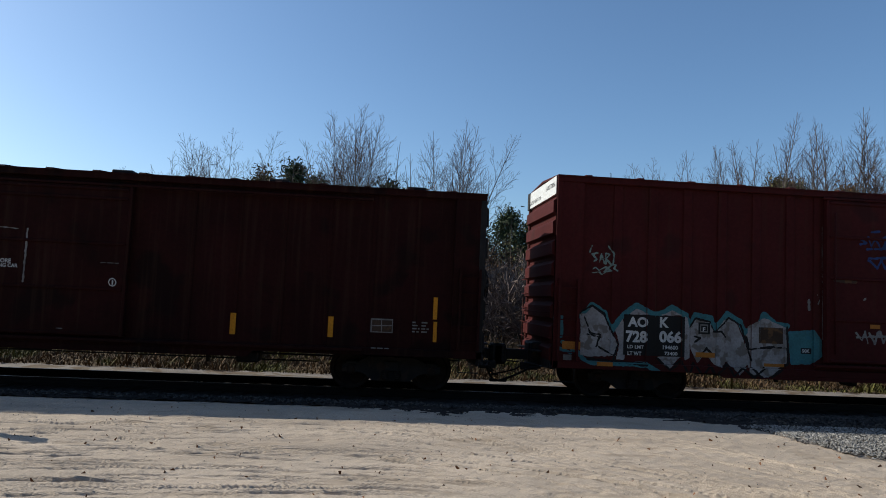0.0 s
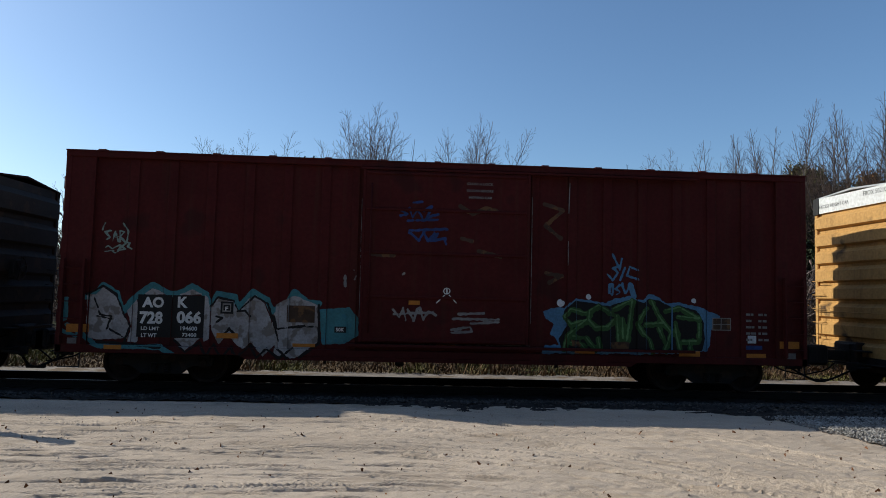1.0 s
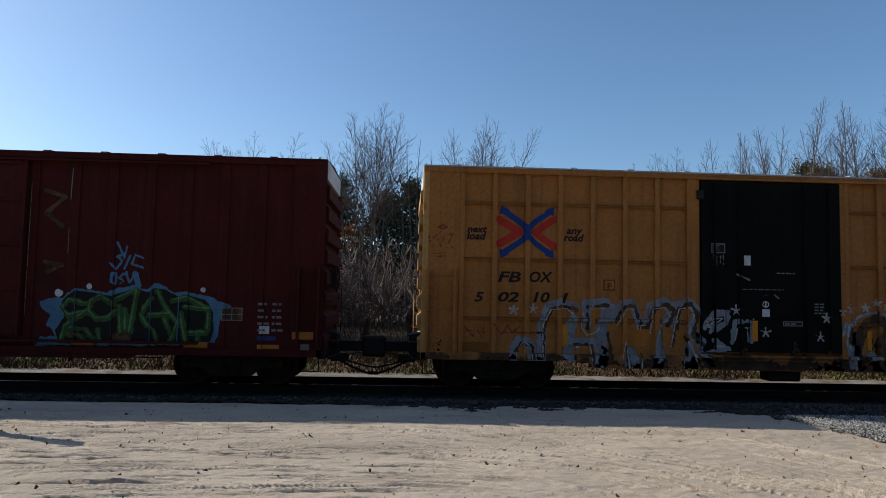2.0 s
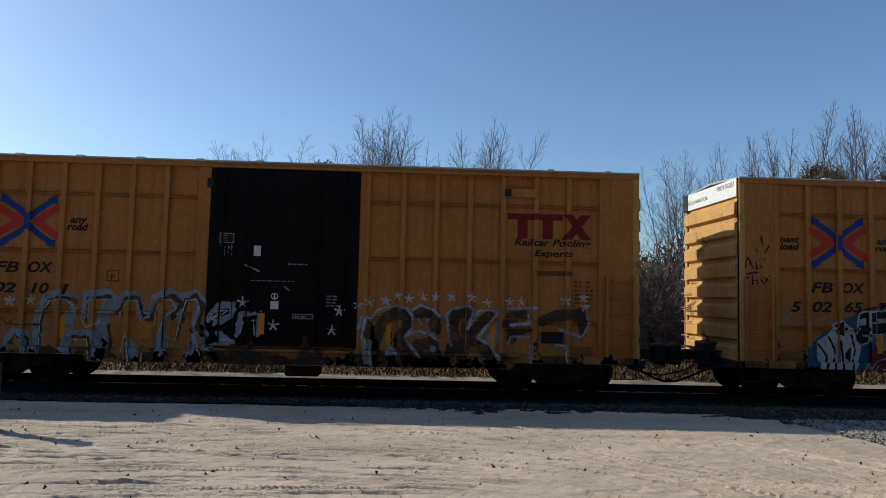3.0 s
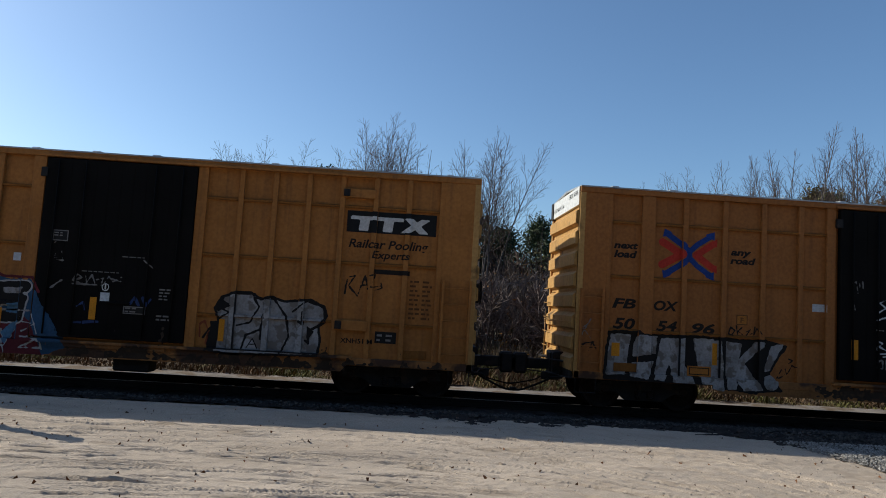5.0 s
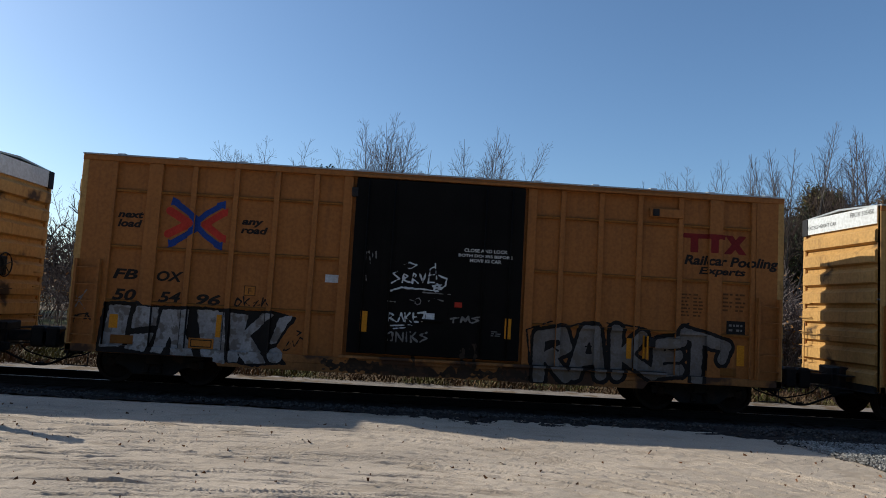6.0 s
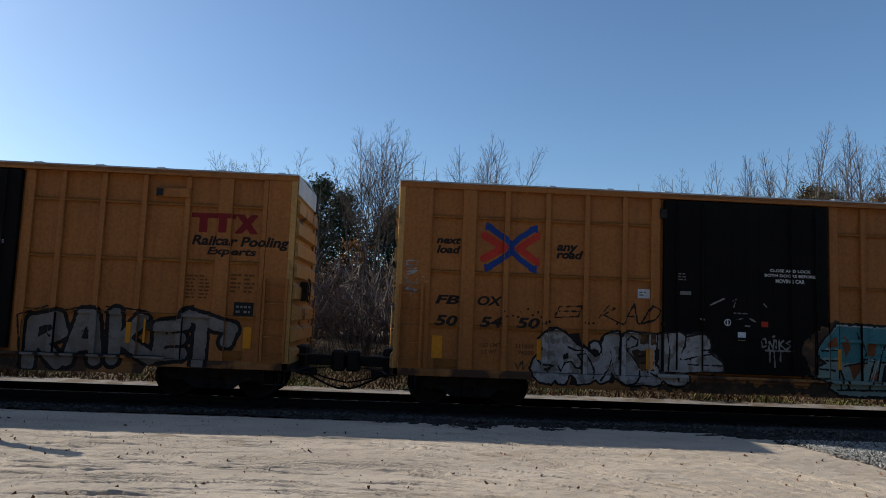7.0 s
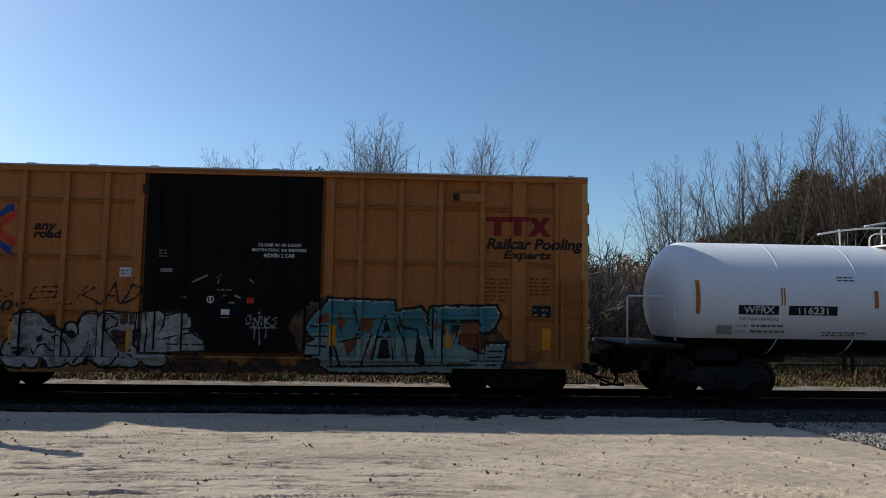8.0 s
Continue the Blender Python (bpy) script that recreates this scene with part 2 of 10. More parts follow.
def lattice(xs, ys, seed, passes):
    """Smooth random relief on a grid of lines."""
    rng = np.random.default_rng(seed)
    X, Y = np.meshgrid(xs, ys, indexing="ij")
    z = 0 * X
    for size, amp in passes:
        g = rng.normal(size=(256, 256))
        u, v = X / size[0] + 100, Y / size[1] + 100
        i, j = np.floor(u).astype(int), np.floor(v).astype(int)
        a, b = u - i, v - j
        a, b = a * a * (3 - 2 * a), b * b * (3 - 2 * b)
        z = z + amp * ((g[i % 256, j % 256] * (1 - a) + g[(i + 1) % 256, j % 256] * a) * (1 - b) + (g[i % 256, (j + 1) % 256] * (1 - a) + g[(i + 1) % 256, (j + 1) % 256] * a) * b)
    return X, Y, z


def sheet(name, X, Y, Z, mat, keep=None):
    nx, ny = X.shape
    verts = np.stack([X, Y, Z], -1).reshape(-1, 3)
    i, j = np.meshgrid(np.arange(nx - 1), np.arange(ny - 1), indexing="ij")
    a = (i * ny + j).ravel()
    quads = np.stack([a, a + ny, a + ny + 1, a + 1], -1)
    if keep is not None:
        quads = quads[(keep[:-1, :-1] & keep[1:, :-1] & keep[1:, 1:] & keep[:-1, 1:]).ravel()]
    me = bpy.data.meshes.new(name)
    me.vertices.add(len(verts))
    me.vertices.foreach_set("co", verts.ravel())
    me.loops.add(len(quads) * 4)
    me.loops.foreach_set("vertex_index", quads.ravel())
    me.polygons.add(len(quads))
    me.polygons.foreach_set("loop_start", np.arange(len(quads)) * 4)
    me.polygons.foreach_set("use_smooth", np.ones(len(quads), bool))
    me.update(calc_edges=True)
    me.validate()
    me.materials.append(mat)
    return new(name, me)


def spread(near, far, step, grow):
    out, d = [near], step
    while abs(out[-1]) < far:
        out.append(out[-1] + math.copysign(d, near if near else 1))
        d *= grow
    return out


xs = np.array(sorted(spread(-10.0, 700, 0.05, 1.12)[1:] + list(np.arange(-10, 10.01, 0.026)) + spread(10.0, 700, 0.05, 1.12)[1:]))
ys = np.array([-700, -300, -120, -50, -20, -8, -3, 0, 2, 3.5, 4.4, 4.9] + list(np.arange(5.2, 9.5, 0.02)) + list(np.arange(9.5, 14.0, 0.03)) + list(np.arange(14.0, 26, 0.25)) + spread(26.0, 1500, 0.4, 1.13))
GX, GY, relief_z = lattice(xs, ys, 3, [((2.2, 0.9), 0.012), ((1.1, 0.16), 0.005), ((0.3, 0.12), 0.004), ((0.09, 0.07), 0.0036)])
ridge = lattice(xs, ys, 5, [((0.9, 0.14), 1.0)])[2]
fine_ridge = lattice(xs, ys, 6, [((0.28, 0.1), 1.0)])[2]
clods = np.clip(lattice(xs, ys, 7, [((1.8, 1.2), 1.0)])[2] - 0.2, 0, 1)
relief_z = relief_z - 0.02 * np.clip(1 - np.abs(ridge) / 0.2, 0, 1) ** 2 * clods - 0.012 * np.clip(1 - np.abs(fine_ridge) / 0.2, 0, 1) * clods
close = np.clip((16 - GY) / 2, 0, 1) * np.clip(1.3 - np.abs(GX) / 60, 0, 1) * np.clip((GY - 4.6) / 0.6, 0, 1)
GZ = rise(GX, GY) + relief_z * close + ruts(GX, GY) * close * np.clip((13.2 - GY) / 0.8, 0, 1)
GZ = GZ - 0.22 * np.clip((GY - 13.0) / 1.6, 0, 1) * np.clip((23 - GY) / 3, 0, 1)
ground = sheet("ground", GX, GY, GZ, SAND)
tagged(ground, "dry packed pale sand yard with tyre ruts", "ground", kind="structure")
# woodland floor beyond the railway
ground.data.materials.append(LITTER)
mid_y = (GY[:-1, :-1]).ravel()
ground.data.polygons.foreach_set("material_index", (mid_y > 19.2).astype(int))


def sand_edge(x):
    return np.interp(x, [-60, -8, -5.6, -3.5, -1.3, 0.6, 1.5, 1.75, 4.0, 5.9, 6.5, 6.85, 7.15, 7.4, 9, 60], [13.5, 13.5, 13.45, 13.9, 13.5, 12.75, 12.6, 12.95, 12.9, 12.8, 12.5, 11.9, 10.9, 10.2, 9.3, 9.0])


bx = np.array(spread(-13.0, 220, 0.1, 1.1)[:0:-1] + list(np.arange(-13, 13.01, 0.08)) + spread(13.0, 220, 0.1, 1.1)[1:])
by = np.arange(8.4, 18.01, 0.08)
BX, BY, bz = lattice(bx, by, 8, [((0.9, 0.6), 0.012), ((0.16, 0.14), 0.012), ((0.09, 0.08), 0.01)])
edge_noise = lattice(bx, by, 9, [((0.7, 0.7), 0.12), ((0.2, 0.2), 0.06)])[2]
inside = BY - sand_edge(BX) + edge_noise
crown = np.clip((BY - 13.2) / 1.6, 0, 1)
BZ = rise(BX, BY) + np.clip(inside, -0.3, 0.5) * 0.06 + bz - 0.2 * crown
bed = sheet("ballast", BX, BY, BZ, SHADED_BED, inside > -0.25)
# paler sunlit gravel where the yard meets the bed, beyond the train's shadow
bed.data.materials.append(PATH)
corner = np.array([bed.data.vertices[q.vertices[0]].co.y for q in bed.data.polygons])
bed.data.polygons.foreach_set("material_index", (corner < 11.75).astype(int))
tagged(bed, "crushed stone ballast under the railway track, coloured dark for the train's shadow", "ballast", kind="structure")
px_ = np.array(spread(-30.0, 300, 0.3, 1.12)[:0:-1] + list(np.arange(-30, 30.01, 0.3)) + spread(30.0, 300, 0.3, 1.12)[1:])
py_ = np.arange(17.6, 21.3, 0.1)
PX, PY, pz = lattice(px_, py_, 12, [((1.5, 0.5), 0.02), ((0.3, 0.2), 0.015)])
path = sheet("gravel_path", PX, PY, rise(PX, PY) - 0.12 + pz, PATH, (PY + pz * 9) < 19.5)
tagged(path, "pale sunlit gravel track behind the railway", "path", kind="structure")

NEAR_RAIL = SIDE + 0.85 - 0.035
track = thing("railway_track", "steel rails on dark creosoted wooden ties in ballast", "railway track")
tagged(track, kind="structure")
rail_profile = [(-0.075, -0.17), (0.075, -0.17), (0.075, -0.155), (0.012, -0.135), (0.012, -0.045), (0.036, -0.035), (0.036, -0.004), (0.03, 0.0), (-0.03, 0.0), (-0.036, -0.004), (-0.036, -0.035), (-0.012, -0.045), (-0.012, -0.135), (-0.075, -0.155)]
for off in (0.0, 1.505):
    y = NEAR_RAIL + 0.035 + off
    r = part("rail", slab(bmesh.new(), [(y + a, b - 0.002 + RAIL_TOP) for a, b in rail_profile], -260, 260), STEEL, track)
    part("rail_head", boxes((-260, 260, y - 0.026, y + 0.026, RAIL_TOP - 0.0015, RAIL_TOP)), SHINE, r, "worn shiny running surface")
tie_mesh = None
rng = random.Random(4)
for k in range(-88, 89):
    if tie_mesh is None:
        o = part("tie", boxes((-0.11, 0.11, -1.3, 1.3, -0.18, 0.0), bevel=0.012), TIE, track)
        tie_mesh = o.data
    else:
        o = new("tie", tie_mesh)
        o.parent = track
    o.matrix_local = pose(k * 0.5 + rng.uniform(-0.03, 0.03), NEAR_RAIL + 0.79 + rng.uniform(-0.04, 0.04), RAIL_TOP - 0.172, 0, 0, rng.uniform(-1, 1))


def scatter_stones(name, count, area, size, mat, seed, label, category):
    """Crushed stones as squashed eight-sided lumps in one mesh."""
    rng = np.random.default_rng(seed)
    P = area(rng, count)
    n = len(P)
    octa = np.array([(1, 0, 0), (-1, 0, 0), (0, 1, 0), (0, -1, 0), (0, 0, 1), (0, 0, -1)], float)
    tri = np.array([(0, 2, 4), (2, 1, 4), (1, 3, 4), (3, 0, 4), (2, 0, 5), (1, 2, 5), (3, 1, 5), (0, 3, 5)])
    s = rng.uniform(size[0], size[1], (n, 1, 1)) * rng.uniform(0.6, 1.3, (n, 6, 1))
    v = octa[None] * s * np.array([1, 1, 0.7])
    a = rng.uniform(0, 6.28, n)
    c, d = np.cos(a)[:, None], np.sin(a)[:, None]
    w = np.stack([v[..., 0] * c - v[..., 1] * d, v[..., 0] * d + v[..., 1] * c, v[..., 2] + 0.3 * v[..., 0]], -1) + P[:, None]
    verts = w.reshape(-1, 3)
    faces = (tri[None] + 6 * np.arange(n)[:, None, None]).reshape(-1, 3)
    ob = mesh_part(name, verts.tolist(), faces.tolist(), mat)
    return tagged(ob, label, category, kind="stuff")


def ballast_area(rng, n):
    x, y = rng.normal(0, 9, n), rng.uniform(8.6, 15.0, n)
    x = np.where(rng.uniform(size=n) < 0.25, rng.uniform(6.3, 12, n), x)
    ok = (y > sand_edge(x) - rng.exponential(0.06, n) + 0.05) & (y > 11.9)
    x, y = x[ok], y[ok]
    return np.stack([x, y, rise(x, y) + np.clip(y - sand_edge(x), -0.3, 0.5) * 0.06 + 0.02 - 0.2 * np.clip((y - 13.2) / 1.6, 0, 1)], -1)


def gravel_area(rng, n):
    x, y = rng.uniform(6.2, 13, n), rng.uniform(8.4, 12.2, n)
    ok = y > sand_edge(x) - rng.exponential(0.08, n) + 0.05
    x, y = x[ok], y[ok]
    return np.stack([x, y, rise(x, y) + np.clip(y - sand_edge(x), -0.3, 0.5) * 0.06 + 0.028], -1)


def yard_area(rng, n):
    x, y = rng.uniform(-9, 9, n), rng.uniform(5.2, 13, n)
    return np.stack([x, y, rise(x, y) + 0.005], -1)


scatter_stones("yard_gravel", 22000, gravel_area, (0.012, 0.032), YARD_GRAVEL, 23, "loose pale grey gravel at the yard's edge", "gravel")
# stones inside the train's shadow take the darkened colour
scatter_stones("ballast_stones", 16000, ballast_area, (0.018, 0.045), SHADED_GRAVEL, 21, "loose crushed stones beside the track, coloured dark for the train's shadow", "ballast")
scatter_stones("pebbles", 1500, yard_area, (0.005, 0.015), YARD_GRAVEL, 22, "small scattered pebbles on the sand", "pebbles")

# ---- the train ----
WIDE = 3.05
MID = WIDE / 2
ROLLING = []          # (wheelset, its place in the truck)


def truck(car, u):
    """A two-axle freight truck: cast side frames with springs, a bolster, brake beams and two wheelsets."""
    bm = bmesh.new()
    box(bm, u - 0.16, u + 0.16, MID - 1.15, MID + 1.15, 0.42, 0.66, 0.03)
    lathe(bm, [(0.2, 0.66), (0.2, 0.85)], 14, "z", (u, MID, 0))
    t = part("truck", bm, IRON, car)
    t.location.z = RAIL_TOP
    for s in (-1, 1):
        y0 = MID + s * 1.02 - 0.08
        top = [(-1.08, 0.4), (-1.08, 0.56), (-0.75, 0.62), (-0.5, 0.74), (0.5, 0.74), (0.75, 0.62), (1.08, 0.56), (1.08, 0.4), (0.72, 0.4), (0.6, 0.36), (0.42, 0.22), (-0.42, 0.22), (-0.6, 0.36), (-0.72, 0.4)]
        bm = bmesh.new()
        prism(bm, [(u + a, b) for a, b in top], y0, y0 + 0.16)
        part("side_frame", bm, IRON, t)
        face = y0 - 0.03 if s < 0 else y0 + 0.16
        for k in (-0.14, 0.14):
            part("spring", lathe(bmesh.new(), [(0.065 + 0.012 * (i % 2), 0.26 + i * 0.022) for i in range(10)], 10, "z", (u + k, face + 0.015, 0)), STEEL, t)
        for k in (-0.89, 0.89):
            part("bearing_adapter", boxes((u + k - 0.13, u + k + 0.13, y0 - 0.02, y0 + 0.18, 0.55, 0.64), bevel=0.02), IRON, t)
    for k in (-0.35, 0.35):
        part("brake_beam", boxes((u + k - 0.05, u + k + 0.05, MID - 0.85, MID + 0.85, 0.33, 0.42), bevel=0.01), IRON, t)
    for k in (-0.89, 0.89):
        bm = bmesh.new()
        for s in (-1, 1):
            g = s * 0.7525
            prof = [(0.08, -0.075), (0.13, -0.09), (0.14, -0.05), (0.36, -0.02), (0.39, -0.06), (0.455, -0.06), (0.457, 0.03), (0.482, 0.045), (0.482, 0.07), (0.39, 0.07), (0.36, 0.02), (0.14, 0.05), (0.08, 0.06)]
            lathe(bm, [(r, g - s * a) for r, a in prof], 32, "y")
            lathe(bm, [(0.09, g + s * 0.17), (0.11, g + s * 0.2), (0.11, g + s * 0.34), (0.07, g + s * 0.36)], 12, "y")
            for q in range(3):
                a = q * 2.094
                box(bm, 0.06 * math.cos(a) - 0.014, 0.06 * math.cos(a) + 0.014, g + s * 0.36 - 0.012, g + s * 0.36 + 0.012, 0.06 * math.sin(a) - 0.014, 0.06 * math.sin(a) + 0.014)
        lathe(bm, [(0.085, -0.98), (0.085, 0.98)], 10, "y")
        w = part("wheelset", bm, WHEEL, t, "worn steel wheels on an axle", smooth=False)
        w.location = (u + k, MID, 0.457)
        ROLLING.append((w, (u + k, MID, 0.457)))
    return t


def coupler(car, u, s, reach):
    """Draft gear, knuckle coupler, cut lever and air hose at one end; s is the way it points."""
    bm = boxes((min(u - s * 0.5, u + s * 0.25), max(u - s * 0.5, u + s * 0.25), MID - 0.22, MID + 0.22, 0.5, 0.95), bevel=0.02)
    part("draft_box", bm, IRON, car)
    e = u + s * reach
    bm = boxes((min(u, e), max(u, e), MID - 0.1, MID + 0.1, 0.54, 0.78), bevel=0.02)
    box(bm, min(e, e - s * 0.32), max(e, e - s * 0.32), MID - 0.24, MID + 0.16, 0.42, 0.9, 0.05)
    box(bm, min(e + s * 0.09, e - s * 0.08), max(e + s * 0.09, e - s * 0.08), MID - 0.22, MID - 0.1, 0.5, 0.8, 0.03)
    part("coupler", bm, IRON, car, "grimy knuckle coupler")
    pipe("cut_lever", bent([(u - s * 0.05, 0.05, 0.55), (u + s * 0.12, 0.08, 0.5), (u + s * 0.3, 0.9, 0.5), (e - s * 0.15, MID - 0.1, 0.52)]), 0.014, IRON, car)
    pipe("air_hose", bent([(u + s * 0.1, MID - 0.45, 0.5), (u + s * 0.3, MID - 0.4, 0.34), (e - s * 0.25, MID - 0.32, 0.08), (e, MID - 0.3, 0.04), (e + s * 0.06, MID - 0.3, 0.06)]), 0.027, RUBBER, car, "drooping black rubber hose")
    part("striker", boxes((min(u - s * 0.1, u + s * 0.22), max(u - s * 0.1, u + s * 0.22), MID - 0.42, MID + 0.42, 0.4, 0.98), bevel=0.03), IRON, car)
    part("end_sill", boxes((min(u - s * 0.12, u + s * 0.05), max(u - s * 0.12, u + s * 0.05), 0.12, WIDE - 0.12, 0.46, 0.72), bevel=0.02), IRON, car)
    part("hose_bracket", boxes((min(u + s * 0.08, u + s * 0.5), max(u + s * 0.08, u + s * 0.5), MID - 0.52, MID - 0.44, 0.34, 0.52), bevel=0.02), IRON, car)
    pipe("angle_cock", bent([(u + s * 0.05, MID - 0.7, 0.42), (u + s * 0.3, MID - 0.66, 0.4), (u + s * 0.42, MID - 0.5, 0.3)]), 0.03, IRON, car)
    pipe("air_hose", bent([(u + s * 0.2, MID + 0.4, 0.45), (u + s * 0.45, MID + 0.42, 0.25), (e - s * 0.1, MID + 0.4, 0.12), (e, MID + 0.4, 0.12)]), 0.02, RUBBER, car)
    part("glad_hand", boxes((e + s * 0.03 - 0.05, e + s * 0.03 + 0.05, MID - 0.35, MID - 0.25, 0.02, 0.1), bevel=0.015), IRON, car)


def ladder(car, side, u0, u1, z0, z1, mat, rungs, y=-0.03, out=0.07):
    """Two stiles and bars on a side wall."""
    bm = boxes((u0, u0 + 0.05, y - out, y + 0.06, z0, z1), (u1 - 0.05, u1, y - out, y + 0.06, z0, z1))
    l = part("ladder", bm, mat, car)
    for k in range(rungs):
        z = z0 + (k + 0.5) * (z1 - z0) / rungs
        pipe("rung", [(u0 + 0.02, y - out + 0.015, z), (u1 - 0.02, y - out + 0.015, z)], 0.011, mat, l, sides=5)
    return l


def end_wall(car, u, s, mat, top, bottom, ribs, band):
    """Corrugated end: deep horizontal ribs between corner posts; s points outwards."""
    z0, z1 = bottom + 0.1, top - (0.44 if band else 0.12)
    pitch = (z1 - z0) / ribs
    prof = [(u - s * 0.05, bottom), (u - s * 0.05, z0)]
    for k in range(ribs):
        a = z0 + k * pitch
        prof += [(u - s * 0.05, a + 0.03 * pitch), (u + s * 0.06, a + 0.12 * pitch), (u + s * 0.06, a + 0.66 * pitch), (u - s * 0.05, a + 0.86 * pitch)]
    prof += [(u - s * 0.05, z1), (u - s * 0.05, top - 0.02)]
    bm = bmesh.new()
    for y0, y1 in ((0.1, WIDE - 0.1),):
        a = [bm.verts.new((x, y0, z)) for x, z in prof]
        b = [bm.verts.new((x, y1, z)) for x, z in prof]
        c = [bm.verts.new((u - s * 0.12, y0, z)) for x, z in (prof[0], prof[-1])]
        d = [bm.verts.new((u - s * 0.12, y1, z)) for x, z in (prof[0], prof[-1])]
        for i in range(len(prof) - 1):
            bm.faces.new((a[i], b[i], b[i + 1], a[i + 1]))
        bm.faces.new((c[0], c[1], d[1], d[0]))
        bm.faces.new(a + c[::-1])
        bm.faces.new(b[::-1] + d)
    bmesh.ops.recalc_face_normals(bm, faces=bm.faces[:])
    e = part("end_wall", bm, mat, car)
    for y0 in (0.0, WIDE - 0.11):
        part("corner_post", boxes((min(u, u - s * 0.13), max(u, u - s * 0.13), y0, y0 + 0.11, bottom, top - 0.02), bevel=0.012), mat, e)
    if band:
        part("height_band", boxes((min(u - s * 0.05, u + s * 0.01), max(u - s * 0.05, u + s * 0.01), 0.112, WIDE - 0.112, top - 0.44, top - 0.03)), WHITE, e, "white painted height warning band")
        part("end_cap", boxes((min(u + s * 0.03, u - s * 0.06), max(u + s * 0.03, u - s * 0.06), WIDE - 0.22, WIDE + 0.005, top - 0.46, top - 0.02)), IRON, e)
    # climbing irons on the far side of the end
    for k in range(6):
        z = bottom + 0.2 + k * 0.36
        pipe("grab_iron", [(u + s * 0.05, WIDE - 0.55, z), (u + s * 0.13, WIDE - 0.55, z), (u + s * 0.13, WIDE - 0.08, z), (u + s * 0.05, WIDE - 0.08, z)], 0.011, mat, e, sides=5)
    pipe("grab_iron", [(u + s * 0.13, WIDE - 0.32, bottom + 0.05), (u + s * 0.13, WIDE - 0.32, bottom + 1.5)], 0.013, mat, e, sides=5)
    pipe("grab_iron", [(u + s * 0.05, 0.14, bottom + 1.2), (u + s * 0.12, 0.14, bottom + 1.2), (u + s * 0.12, WIDE - 0.14, bottom + 1.22), (u + s * 0.05, WIDE - 0.14, bottom + 1.22)], 0.011, mat, e, sides=5)
    part("crossover_step", boxes((min(u + s * 0.02, u + s * 0.26), max(u + s * 0.02, u + s * 0.26), 0.75, WIDE - 0.4, bottom + 0.28, bottom + 0.31)), IRON, e)
    return e


def brake_wheel(car, u, s, mat):
    v, f = [], []
    ring = [Vector((u + s * 0.2, 1.05 + 0.27 * math.cos(a), 2.25 + 0.27 * math.sin(a))) for a in [k * math.pi / 10 for k in range(21)]]
    tube_rows(v, f, ring, [0.016] * 21, 5)
    for a in (0.3, 1.35, 2.4):
        d = Vector((0, 0.27 * math.cos(a), 0.27 * math.sin(a)))
        c = Vector((u + s * 0.2, 1.05, 2.25))
        tube_rows(v, f, [c - d, c + d], [0.011] * 2, 5)
    w = mesh_part("brake_wheel", v, f, IRON, car, "dark spoked hand brake wheel", smooth=True)
    part("brake_housing", boxes((min(u + s * 0.02, u + s * 0.17), max(u + s * 0.02, u + s * 0.17), 0.9, 1.2, 2.0, 2.45), bevel=0.03), IRON, car)
    return w


def roof_part(car, L, top, ridge, mat, step, over=0.03):
    prof = [(-over, top - 0.03), (-over, top), (MID, top + ridge), (WIDE + over, top), (WIDE + over, top - 0.03), (MID, top + ridge - 0.05)]
    r = part("roof", slab(bmesh.new(), prof, 0.0, L), mat, car, "pitched sheet metal roof")
    k = step * 0.6
    while k < L - 0.3:
        rib = [(-over + 0.02, top + 0.002), (-over + 0.06, top + 0.035), (MID, top + ridge + 0.035), (WIDE, top + 0.035), (WIDE + over, top + 0.002), (MID, top + ridge)]
        part("roof_rib", slab(bmesh.new(), rib, k - 0.07, k + 0.07), mat, r)
        k += step
    return r


def underframe(car, L, low, mat):
    part("floor", boxes((0.1, L - 0.1, 0.1, WIDE - 0.1, 0.95, 1.07)), IRON, car)
    part("centre_sill", boxes((0.2, L - 0.2, MID - 0.2, MID + 0.2, 0.62, 0.95), bevel=0.01), IRON, car)
    for k in range(5):
        u = L * (0.3 + 0.1 * k)
        part("cross_bearer", boxes((u - 0.05, u + 0.05, 0.12, WIDE - 0.12, 0.66, 0.95)), IRON, car)
    pipe("brake_rod", [(3.6, 0.75, 0.42), (L - 3.6, 0.75, 0.38)], 0.016, IRON, car)
    pipe("train_pipe", [(0.4, 0.95, 0.5), (L - 0.4, 0.95, 0.5)], 0.022, IRON, car)
    part("air_tank", lathe(bmesh.new(), [(0.08, L * 0.42), (0.2, L * 0.42 + 0.06), (0.2, L * 0.42 + 0.8), (0.08, L * 0.42 + 0.86)], 16, "x", (0, 0.9, 0.6)), IRON, car)
    for u in (L * 0.34, L * 0.66):
        part("rod_hanger", boxes((u - 0.03, u + 0.03, 0.6, 0.7, 0.3, 0.66)), IRON, car)
    if low:
        part("brake_valve", boxes((low[0], low[1], 0.25, 0.7, low[2], 0.6), bevel=0.04), IRON, car)


class Relief:
    """Raised rectangles of a car's near side: (u0, u1, z0, z1, how far they stand out from the panel)."""
    def __init__(self):
        self.rows = []

    def add(self, *row):
        self.rows.append(row)

    def out(self, u, z):
        d = np.zeros(np.broadcast(u, z).shape)
        for a, b, c, e, h in self.rows:
            d = np.where((u >= a) & (u <= b) & (z >= c) & (z <= e), np.maximum(d, h), d)
        return d


PANEL = 0.085    # the side sheets lie this far behind the posts' faces


